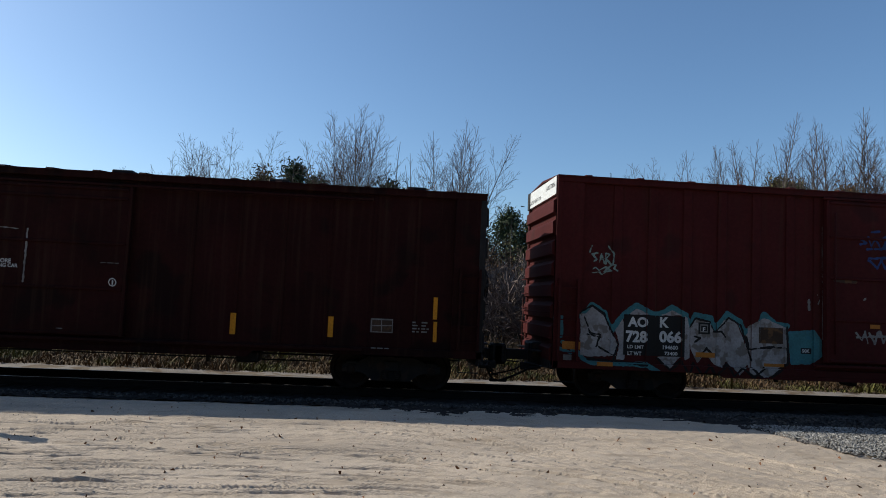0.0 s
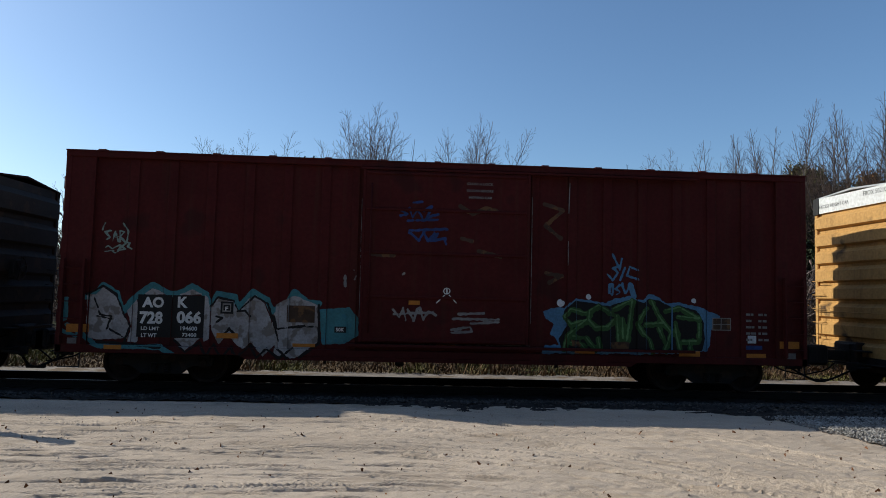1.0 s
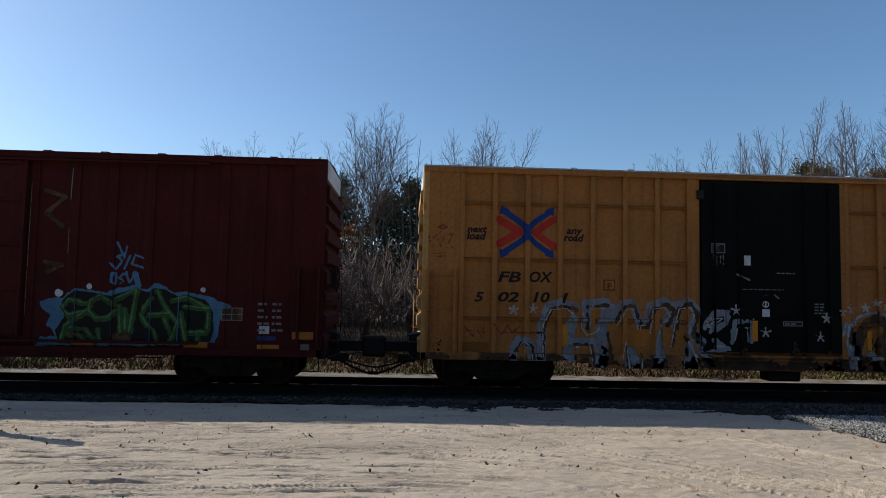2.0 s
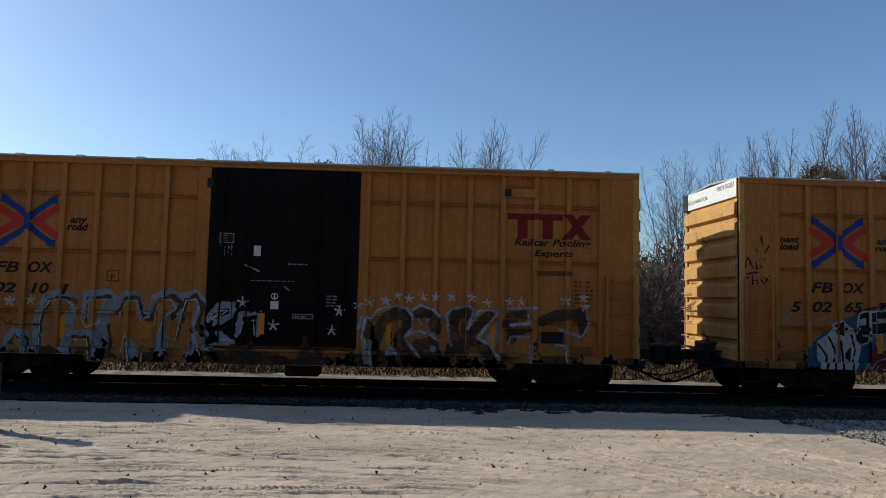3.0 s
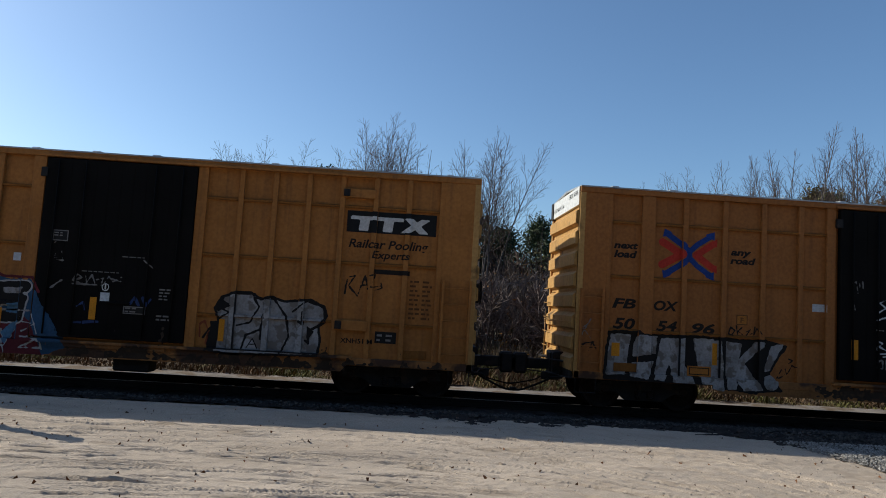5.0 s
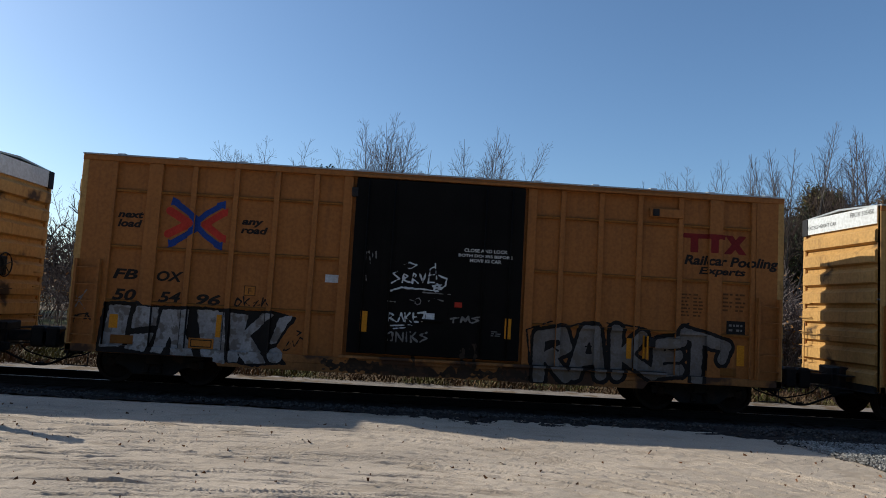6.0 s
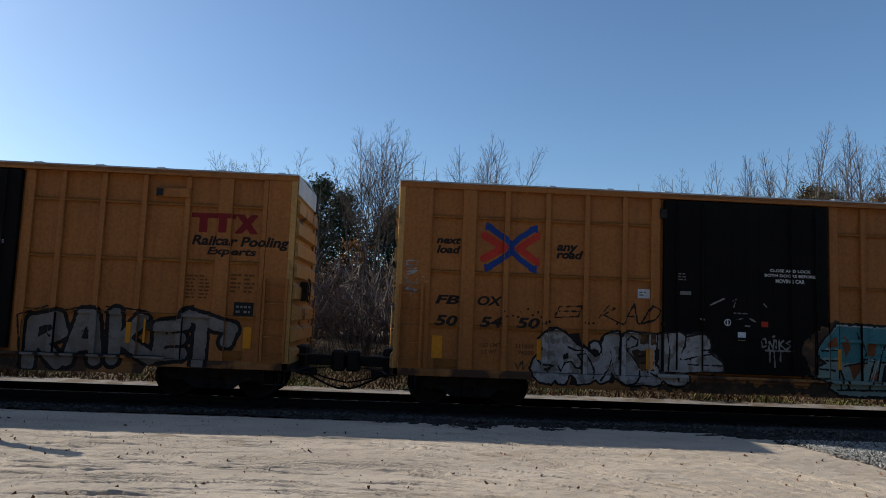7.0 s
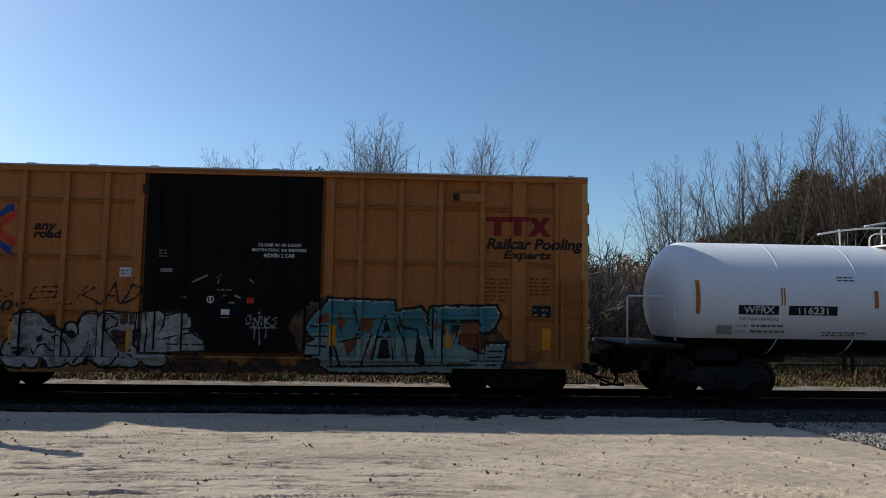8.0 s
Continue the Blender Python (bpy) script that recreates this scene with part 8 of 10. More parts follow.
daub(car_b, face_of(rel_b), "graffiti", "faded", 0, coat)
# third yellow boxcar
coat = []
coat.append(("fill", 0.0, [(0.72, 1.57), (1.44, 1.61), (1.52, 1.55), (1.98, 1.54), (2.55, 1.57), (3.05, 1.56), (3.58, 1.56), (3.37, 1.55), (4.27, 1.57), (4.81, 1.45), (4.38, 0.8), (4.64, 0.46), (4.07, 0.36), (2.64, 0.49), (3.21, 0.45), (1.85, 0.49), (0.64, 0.5)]))
daub(car_c, face_of(rel_c), "graffiti", "black", 0, coat, fuzz=0.012, label="black block behind silver letters")
coat = []
coat.append(("fill", 0.0, [(0.82, 1.5), (1.28, 1.51), (1.15, 0.64), (0.7, 0.61)]))
coat.append(("fill", 0.0, [(1.43, 1.52), (1.86, 1.5), (1.83, 1.12), (1.3, 1.02), (1.33, 1.32)]))
coat.append(("fill", 0.0, [(1.31, 0.91), (1.8, 0.96), (1.66, 0.55), (1.24, 0.61)]))
coat.append(("fill", 0.0, [(1.94, 1.46), (2.5, 1.5), (2.46, 0.97), (2.76, 0.43), (2.22, 0.53), (2.14, 0.91), (2.0, 0.55), (1.78, 0.56)]))
coat.append(("fill", 0.0, [(2.66, 1.5), (3.12, 1.51), (3.18, 0.45), (2.87, 0.45)]))
coat.append(("fill", 0.0, [(2.84, 1.45), (3.27, 1.5), (3.35, 0.39), (2.93, 0.45)]))
coat.append(("fill", 0.0, [(3.38, 1.48), (3.77, 1.46), (3.7, 1.11), (4.06, 1.51), (4.31, 1.49), (3.83, 1.01), (4.24, 0.44), (3.78, 0.42), (3.6, 0.68), (3.64, 0.44), (3.42, 0.43)]))
coat.append(("fill", 0.0, [(4.42, 1.43), (4.72, 1.5), (4.38, 0.88), (4.24, 0.84)]))
coat.append(("line", 0.32, [(4.39, 0.62), (4.39, 0.62)]))
daub(car_c, face_of(rel_c), "graffiti", "silver", 1, coat, label="silver block letters")
coat = []
coat.append(("line", 0.02, [(0.96, 1.3), (0.89, 0.92)]))
coat.append(("line", 0.02, [(1.52, 1.4), (1.45, 1.18)]))
coat.append(("line", 0.02, [(2.13, 1.36), (2.21, 1.07)]))
daub(car_c, face_of(rel_c), "graffiti", "chalk", 2, coat, cell=0.016)
coat = []
coat.append(("line", 0.025, [(3.45, 1.65), (3.49, 1.8), (3.59, 1.73), (3.52, 1.62), (3.45, 1.65)]))
coat.append(("line", 0.025, [(3.62, 1.84), (3.66, 1.63)]))
coat.append(("line", 0.025, [(3.75, 1.8), (3.66, 1.72), (3.78, 1.64)]))
coat.append(("line", 0.025, [(3.84, 1.71), (3.95, 1.77), (3.85, 1.64), (3.98, 1.68)]))
coat.append(("line", 0.025, [(4.04, 1.83), (4.02, 1.65), (4.09, 1.8), (4.18, 1.66)]))
coat.append(("line", 0.025, [(4.56, 0.74), (4.67, 0.95), (4.74, 0.81), (4.6, 0.74)]))
coat.append(("line", 0.025, [(4.74, 0.95), (4.78, 0.82), (4.89, 1.03), (4.96, 1.0)]))
coat.append(("line", 0.025, [(4.81, 1.17), (4.91, 1.14), (4.78, 1.03)]))
coat.append(("line", 0.022, [(0.08, 1.14), (0.24, 1.27), (0.48, 1.31)]))
coat.append(("line", 0.022, [(0.13, 1.1), (0.16, 1.25)]))
coat.append(("line", 0.022, [(0.32, 1.11), (0.39, 1.3), (0.48, 1.16)]))
coat.append(("line", 0.022, [(0.24, 1.15), (0.39, 1.19)]))
daub(car_c, face_of(rel_c), "graffiti", "letter", 2, coat, cell=0.014, label="small black marker tags")
coat = []
coat.append(("line", 0.025, [(0.07, 1.73), (0.35, 1.38)]))
coat.append(("line", 0.025, [(0.34, 1.79), (0.1, 1.36)]))
coat.append(("line", 0.025, [(0.12, 1.55), (0.3, 1.71)]))
daub(car_c, face_of(rel_c), "graffiti", "chalk", 2, coat, cell=0.016)
strip(car_c, face_of(rel_c), "reflector", 0.84, 1.02, 1.02, 1.31, "reflector", 5)
strip(car_c, face_of(rel_c), "orange", 2.54, 3.07, 0.68, 0.9, "reflector", 5)
strip(car_c, face_of(rel_c), "letter", 2.58, 3.03, 0.71, 0.87, "plate", 6)
strip(car_c, face_of(rel_c), "orange", 2.6, 3.01, 0.73, 0.85, "plate", 7)
small_print(car_c, face_of(rel_c), "letter", 2.63, 0.82, 0.35, 2, 0.05, 0.022, 41, 1)
strip(car_c, face_of(rel_c), "reflector", 3.09, 3.2, 0.94, 1.42, "reflector", 5)
strip(car_c, face_of(rel_c), "brown", 3.62, 3.87, 1.86, 2.08, "plate", 2)
strip(car_c, face_of(rel_c), "orange", 3.64, 3.85, 1.88, 2.06, "plate", 3)
write(car_c, face_of(rel_c), "F", "brown", 3.71, 1.91, 0.11, 0.07, 0, 0.01, layer=4, cuts=cuts_of(rel_c))
write(car_c, face_of(rel_c), "next", "letter", 0.81, 3.4, 0.14, 0.55, 0.22, 0.02, layer=1, cuts=cuts_of(rel_c))
write(car_c, face_of(rel_c), "load", "letter", 0.82, 3.2, 0.15, 0.52, 0.22, 0.02, layer=1, cuts=cuts_of(rel_c))
write(car_c, face_of(rel_c), "any", "letter", 3.46, 3.4, 0.14, 0.47, 0.22, 0.02, layer=1, cuts=cuts_of(rel_c))
write(car_c, face_of(rel_c), "road", "letter", 3.45, 3.21, 0.14, 0.58, 0.22, 0.02, layer=1, cuts=cuts_of(rel_c))
write(car_c, face_of(rel_c), "FB", "letter", 0.82, 2.08, 0.2, 0.53, 0.22, 0.015, layer=1, cuts=cuts_of(rel_c))
write(car_c, face_of(rel_c), "OX", "letter", 1.75, 2.08, 0.2, 0.56, 0.22, 0.015, layer=1, cuts=cuts_of(rel_c))
write(car_c, face_of(rel_c), "50", "letter", 0.85, 1.63, 0.22, 0.5, 0.22, 0.015, layer=1, cuts=cuts_of(rel_c))
write(car_c, face_of(rel_c), "54", "letter", 1.82, 1.63, 0.21, 0.47, 0.22, 0.015, layer=1, cuts=cuts_of(rel_c))
write(car_c, face_of(rel_c), "96", "letter", 2.62, 1.62, 0.21, 0.52, 0.22, 0.015, layer=1, cuts=cuts_of(rel_c))
arrows(car_c, rel_c, 1.88, 3.12, 2.82, 3.87)
emblem_bars(car_c, rel_c, 13.2, 14.65, 3.4, 3.82, "deep_red")
write(car_c, face_of(rel_c), "Railcar Pooling", "letter", 13.24, 3.13, 0.2, 2.11, 0.22, 0.015, layer=1, cuts=cuts_of(rel_c))
write(car_c, face_of(rel_c), "Experts", "letter", 13.58, 2.93, 0.15, 1.06, 0.22, 0.015, layer=1, cuts=cuts_of(rel_c))
coat = []
coat.append(("line", 0.42, [(10.07, 0.44), (10.07, 1.35), (10.57, 1.45), (10.68, 1.14), (10.28, 0.93), (10.66, 0.5)]))
coat.append(("line", 0.42, [(10.85, 0.57), (11.1, 1.52), (11.29, 1.53), (11.43, 0.6)]))
coat.append(("line", 0.42, [(10.93, 0.87), (11.36, 0.93)]))
coat.append(("line", 0.42, [(11.79, 0.62), (11.77, 1.58)]))
coat.append(("line", 0.42, [(12.34, 1.47), (11.92, 1.04), (12.58, 0.66)]))
coat.append(("line", 0.42, [(13.24, 1.41), (12.73, 1.32), (12.7, 0.73), (13.19, 0.78)]))
coat.append(("line", 0.42, [(12.79, 1.05), (13.15, 1.09)]))
coat.append(("line", 0.42, [(13.28, 1.59), (14.22, 1.34), (14.13, 1.07)]))
coat.append(("line", 0.42, [(13.58, 1.41), (13.56, 0.56)]))
daub(car_c, face_of(rel_c), "graffiti", "black", 0, coat, label="black outline of wide block letters")
coat = []
coat.append(("line", 0.25, [(10.07, 0.44), (10.07, 1.35), (10.57, 1.45), (10.68, 1.14), (10.28, 0.93), (10.66, 0.5)]))
coat.append(("line", 0.25, [(10.85, 0.57), (11.1, 1.52), (11.29, 1.53), (11.43, 0.6)]))
coat.append(("line", 0.25, [(10.93, 0.87), (11.36, 0.93)]))
coat.append(("line", 0.25, [(11.79, 0.62), (11.77, 1.58)]))
coat.append(("line", 0.25, [(12.34, 1.47), (11.92, 1.04), (12.58, 0.66)]))
coat.append(("line", 0.25, [(13.24, 1.41), (12.73, 1.32), (12.7, 0.73), (13.19, 0.78)]))
coat.append(("line", 0.25, [(12.79, 1.05), (13.15, 1.09)]))
coat.append(("line", 0.25, [(13.28, 1.59), (14.22, 1.34), (14.13, 1.07)]))
coat.append(("line", 0.25, [(13.58, 1.41), (13.56, 0.56)]))
daub(car_c, face_of(rel_c), "graffiti", "dull_silver", 1, coat, label="silver block letters on the yellow side")
coat = []
coat.append(("line", 0.035, [(9.92, 0.41), (9.77, 1.48), (10.34, 1.69)]))
coat.append(("line", 0.035, [(10.71, 1.59), (10.94, 1.68), (11.43, 1.66)]))
coat.append(("line", 0.035, [(11.55, 1.72), (12.28, 1.67)]))
coat.append(("line", 0.035, [(13.14, 1.65), (13.38, 1.81)]))
coat.append(("line", 0.035, [(10.37, 1.15), (10.47, 1.06)]))
coat.append(("line", 0.035, [(11.09, 1.18), (11.23, 1.19)]))
daub(car_c, face_of(rel_c), "graffiti", "black", 2, coat, cell=0.018)
strip(car_c, face_of(rel_c), "reflector", 12.0, 12.11, 0.97, 1.41, "reflector", 6)
strip(car_c, face_of(rel_c), "reflector", 12.36, 12.45, 0.99, 1.49, "reflector", 6)
strip(car_c, face_of(rel_c), "reflector", 14.47, 14.64, 0.94, 1.39, "reflector", 6)
strip(car_c, face_of(rel_c), "plate", 14.23, 14.65, 1.61, 1.92, "plate", 2)
small_print(car_c, face_of(rel_c), "chalk", 14.28, 1.82, 0.33, 2, 0.105, 0.047, 22, 2)
small_print(car_c, face_of(rel_c), "brown", 13.19, 2.45, 0.55, 7, 0.077, 0.035, 23, 2)
small_print(car_c, face_of(rel_c), "brown", 14.13, 2.5, 0.57, 5, 0.088, 0.04, 24, 2)
strip(car_c, face_of(rel_c), "reflector", 6.16, 6.31, 1.24, 1.68, "reflector", 6)
strip(car_c, face_of(rel_c), "reflector", 9.28, 9.42, 1.25, 1.69, "reflector", 6)
write(car_c, face_of(rel_c), "CLOSE AND LOCK", "mark", 8.32, 3.09, 0.07, 0.95, 0, 0.006, layer=1, cuts=cuts_of(rel_c))
write(car_c, face_of(rel_c), "BOTH DOORS BEFORE", "mark", 8.2, 2.98, 0.06, 1.18, 0, 0.006, layer=1, cuts=cuts_of(rel_c))
write(car_c, face_of(rel_c), "MOVING CAR", "mark", 8.45, 2.87, 0.07, 0.69, 0, 0.006, layer=1, cuts=cuts_of(rel_c))
coat = []
coat.append(("line", 0.03, [(7.01, 2.72), (7.15, 2.78), (7.3, 2.73), (7.19, 2.65), (7.03, 2.66)]))
coat.append(("line", 0.03, [(6.94, 2.6), (6.8, 2.52), (6.95, 2.42), (6.78, 2.31)]))
coat.append(("line", 0.03, [(7.01, 2.34), (7.04, 2.53), (7.13, 2.48), (7.03, 2.4), (7.18, 2.35)]))
coat.append(("line", 0.03, [(7.23, 2.33), (7.24, 2.56), (7.31, 2.51), (7.25, 2.43), (7.36, 2.34)]))
coat.append(("line", 0.03, [(7.38, 2.55), (7.46, 2.35), (7.51, 2.57)]))
coat.append(("line", 0.03, [(7.58, 2.37), (7.6, 2.67), (7.7, 2.72)]))
coat.append(("line", 0.03, [(7.57, 2.52), (7.7, 2.55)]))
coat.append(("line", 0.03, [(7.59, 2.38), (7.72, 2.38)]))
coat.append(("line", 0.03, [(7.7, 2.79), (7.75, 2.46)]))
coat.append(("line", 0.03, [(7.79, 2.54), (7.97, 2.47), (7.95, 2.32), (7.74, 2.18)]))
coat.append(("line", 0.03, [(7.7, 2.2), (7.76, 2.38), (7.86, 2.24), (7.66, 2.3), (7.87, 2.34)]))
coat.append(("line", 0.03, [(6.75, 2.14), (7.0, 2.23), (7.51, 2.22), (7.81, 2.19)]))
daub(car_c, face_of(rel_c), "graffiti", "paper", 2, coat, cell=0.016, label="looping white tag")
coat = []
coat.append(("line", 0.03, [(6.75, 1.48), (6.77, 1.67), (6.88, 1.63), (6.79, 1.57), (6.95, 1.48)]))
coat.append(("line", 0.03, [(6.97, 1.49), (7.03, 1.68), (7.1, 1.5)]))
coat.append(("line", 0.03, [(7.13, 1.49), (7.11, 1.68)]))
coat.append(("line", 0.03, [(7.22, 1.69), (7.13, 1.59), (7.27, 1.49)]))
coat.append(("line", 0.03, [(7.29, 1.69), (7.3, 1.51), (7.4, 1.51)]))
coat.append(("line", 0.03, [(7.29, 1.6), (7.37, 1.62)]))
coat.append(("line", 0.03, [(7.39, 1.7), (7.55, 1.73), (7.49, 1.53)]))
coat.append(("line", 0.03, [(6.81, 1.4), (7.35, 1.45), (7.13, 1.37), (6.88, 1.34)]))
daub(car_c, face_of(rel_c), "graffiti", "paper", 2, coat, cell=0.016)
coat = []
coat.append(("line", 0.03, [(6.85, 1.27), (6.75, 1.22), (6.76, 1.08), (6.88, 1.08), (6.87, 1.25)]))
coat.append(("line", 0.03, [(6.95, 1.07), (6.95, 1.27), (7.1, 1.07), (7.1, 1.28)]))
coat.append(("line", 0.03, [(7.17, 1.28), (7.18, 1.08)]))
coat.append(("line", 0.03, [(7.25, 1.29), (7.27, 1.08)]))
coat.append(("line", 0.03, [(7.37, 1.29), (7.28, 1.19), (7.41, 1.09)]))
coat.append(("line", 0.03, [(7.61, 1.29), (7.47, 1.24), (7.62, 1.17), (7.47, 1.09)]))
coat.append(("line", 0.03, [(8.1, 1.62), (8.28, 1.65)]))
coat.append(("line", 0.03, [(8.17, 1.64), (8.16, 1.54)]))
coat.append(("line", 0.03, [(8.32, 1.56), (8.35, 1.67), (8.43, 1.58), (8.48, 1.69), (8.52, 1.57)]))
coat.append(("line", 0.03, [(8.72, 1.69), (8.57, 1.65), (8.72, 1.61), (8.58, 1.56)]))
daub(car_c, face_of(rel_c), "graffiti", "chalk", 2, coat, cell=0.016)
coat = []
coat.append(("line", 0.02, [(7.44, 1.96), (7.42, 1.9), (7.37, 1.88), (7.32, 1.91), (7.31, 1.97), (7.34, 2.01), (7.4, 2.02), (7.44, 1.96)]))
coat.append(("line", 0.02, [(6.73, 1.92), (6.88, 1.91)]))
coat.append(("line", 0.02, [(7.2, 1.98), (7.31, 1.95)]))
coat.append(("line", 0.02, [(7.6, 1.97), (7.71, 2.03), (7.93, 1.99)]))
coat.append(("line", 0.02, [(7.48, 2.15), (8.07, 2.14)]))
coat.append(("line", 0.02, [(6.19, 2.93), (6.2, 2.75)]))
coat.append(("line", 0.02, [(6.26, 2.97), (6.3, 2.71)]))
coat.append(("line", 0.02, [(6.33, 2.95), (6.36, 2.72)]))
coat.append(("line", 0.02, [(6.41, 2.98), (6.42, 2.83)]))
coat.append(("line", 0.02, [(6.22, 2.45), (6.24, 2.3)]))
daub(car_c, face_of(rel_c), "label", "chalk", 2, coat, cell=0.014)
strip(car_c, face_of(rel_c), "stop", 8.17, 8.33, 1.87, 1.98, "label", 2)
strip(car_c, face_of(rel_c), "paper", 7.56, 7.75, 1.55, 1.71, "label", 2)
small_print(car_c, face_of(rel_c), "chalk", 8.99, 1.39, 0.26, 3, 0.043, 0.019, 25, 1)
strip(car_c, face_of(rel_c), "paper", 5.34, 5.63, 2.25, 2.42, "label", 2)
# fourth yellow boxcar
coat = []
coat.append(("fill", 0.025, [(3.15, 1.38), (3.27, 1.53), (3.41, 1.62), (3.58, 1.64), (3.74, 1.57), (3.87, 1.45), (4.02, 1.31), (4.18, 1.24), (4.27, 1.2), (4.3, 1.32), (4.4, 1.39), (4.52, 1.36), (4.57, 1.44), (4.61, 1.52), (4.77, 1.61), (4.92, 1.62), (4.98, 1.52), (5.02, 1.58), (5.17, 1.63), (5.31, 1.61), (5.56, 1.59), (5.75, 1.58), (5.83, 1.6), (6.05, 1.63), (6.25, 1.66), (6.39, 1.6), (6.66, 1.65), (6.84, 1.63), (6.94, 1.51), (6.97, 1.32), (6.89, 1.23), (7.06, 1.19), (7.19, 1.05), (7.25, 0.91), (7.24, 0.81), (6.44, 0.77), (6.5, 0.59), (6.38, 0.49), (6.23, 0.45), (6.02, 0.49), (5.91, 0.57), (5.86, 0.49), (5.74, 0.44), (5.48, 0.46), (5.26, 0.45), (5.05, 0.46), (4.93, 0.55), (4.84, 0.59), (4.75, 0.55), (4.51, 0.46), (4.42, 0.54), (4.27, 0.44), (3.99, 0.42), (3.93, 0.59), (3.85, 0.63), (3.77, 0.42), (3.59, 0.41), (3.53, 0.51), (3.46, 0.41), (3.2, 0.44), (3.05, 0.57), (2.99, 0.75), (3.05, 0.95), (3.17, 1.07), (3.22, 1.17)]))
daub(car_d, face_of(rel_d), "graffiti", "black", 0, coat, label="black outline of white bubble letters")
coat = []
coat.append(("fill", -0.02, [(3.15, 1.38), (3.27, 1.53), (3.41, 1.62), (3.58, 1.64), (3.74, 1.57), (3.87, 1.45), (4.02, 1.31), (4.18, 1.24), (4.27, 1.2), (4.3, 1.32), (4.4, 1.39), (4.52, 1.36), (4.57, 1.44), (4.61, 1.52), (4.77, 1.61), (4.92, 1.62), (4.98, 1.52), (5.02, 1.58), (5.17, 1.63), (5.31, 1.61), (5.56, 1.59), (5.75, 1.58), (5.83, 1.6), (6.05, 1.63), (6.25, 1.66), (6.39, 1.6), (6.66, 1.65), (6.84, 1.63), (6.94, 1.51), (6.97, 1.32), (6.89, 1.23), (7.06, 1.19), (7.19, 1.05), (7.25, 0.91), (7.24, 0.81), (6.44, 0.77), (6.5, 0.59), (6.38, 0.49), (6.23, 0.45), (6.02, 0.49), (5.91, 0.57), (5.86, 0.49), (5.74, 0.44), (5.48, 0.46), (5.26, 0.45), (5.05, 0.46), (4.93, 0.55), (4.84, 0.59), (4.75, 0.55), (4.51, 0.46), (4.42, 0.54), (4.27, 0.44), (3.99, 0.42), (3.93, 0.59), (3.85, 0.63), (3.77, 0.42), (3.59, 0.41), (3.53, 0.51), (3.46, 0.41), (3.2, 0.44), (3.05, 0.57), (2.99, 0.75), (3.05, 0.95), (3.17, 1.07), (3.22, 1.17)]))
daub(car_d, face_of(rel_d), "graffiti", "silver", 1, coat, label="white bubble letter piece")
coat = []
coat.append(("fill", 0, [(5.23, 1.22), (5.59, 1.23), (5.68, 0.8), (5.46, 0.79), (5.29, 1.0)]))
coat.append(("fill", 0, [(5.44, 1.59), (5.75, 1.58), (5.76, 1.35), (5.42, 1.37)]))
daub(car_d, face_of(rel_d), "graffiti", "soot", 2, coat, fuzz=0.02)
coat = []
coat.append(("line", 0.03, [(3.15, 1.38), (3.29, 1.53), (3.58, 1.64), (3.77, 1.54), (3.89, 1.43)]))
coat.append(("line", 0.03, [(4.31, 1.22), (4.28, 1.34), (4.4, 1.39), (4.51, 1.35), (4.57, 1.2), (4.51, 1.06)]))
coat.append(("line", 0.03, [(4.58, 1.08), (4.55, 1.32), (4.61, 1.52), (4.83, 1.61), (4.95, 1.62), (4.98, 1.46), (4.96, 1.21), (4.95, 1.0)]))
coat.append(("line", 0.03, [(4.76, 1.21), (4.78, 0.97), (4.72, 0.77), (4.53, 0.54)]))
coat.append(("line", 0.03, [(4.98, 1.48), (5.05, 1.58), (5.17, 1.63)]))
coat.append(("line", 0.03, [(5.09, 1.22), (5.1, 1.4), (5.22, 1.52), (5.37, 1.44), (5.35, 1.32), (5.23, 1.27), (5.11, 1.22), (5.24, 1.08), (5.39, 0.86), (5.42, 0.68), (5.3, 0.5), (5.11, 0.45), (4.93, 0.54), (4.84, 0.73), (4.8, 0.97)]))
coat.append(("line", 0.03, [(2.99, 0.75), (3.05, 0.95), (3.17, 1.05)]))
coat.append(("line", 0.03, [(3.13, 0.95), (3.24, 0.83), (3.42, 0.82), (3.61, 0.8), (3.67, 0.7), (3.75, 0.88), (3.89, 0.92), (3.99, 0.78), (4.09, 0.78), (4.13, 0.93), (4.03, 1.07), (4.19, 1.1), (4.31, 0.96), (4.41, 0.72), (4.36, 0.57)]))
coat.append(("line", 0.03, [(3.82, 1.23), (4.0, 1.16), (4.15, 1.17)]))
coat.append(("line", 0.03, [(5.59, 0.75), (5.83, 0.63), (5.89, 0.51), (5.77, 0.44)]))
coat.append(("line", 0.03, [(5.78, 1.6), (5.76, 1.23), (5.72, 0.99), (5.88, 0.75)]))
coat.append(("line", 0.03, [(5.98, 1.6), (6.03, 1.24), (6.0, 0.78)]))
coat.append(("line", 0.03, [(6.25, 1.66), (6.39, 1.57), (6.37, 1.37), (6.26, 1.12), (6.28, 1.05), (6.49, 1.06)]))
coat.append(("line", 0.03, [(6.39, 1.55), (6.66, 1.62), (6.85, 1.6), (6.96, 1.45), (6.94, 1.29), (6.73, 1.26)]))
coat.append(("line", 0.03, [(6.31, 1.05), (6.67, 1.14), (6.98, 1.19), (7.16, 1.05)]))
coat.append(("line", 0.03, [(6.01, 0.76), (6.44, 0.77), (7.24, 0.81)]))
coat.append(("line", 0.03, [(6.43, 0.95), (7.22, 0.95)]))
coat.append(("line", 0.03, [(5.38, 1.08), (5.55, 1.11)]))
coat.append(("line", 0.03, [(5.39, 0.93), (5.58, 0.96)]))
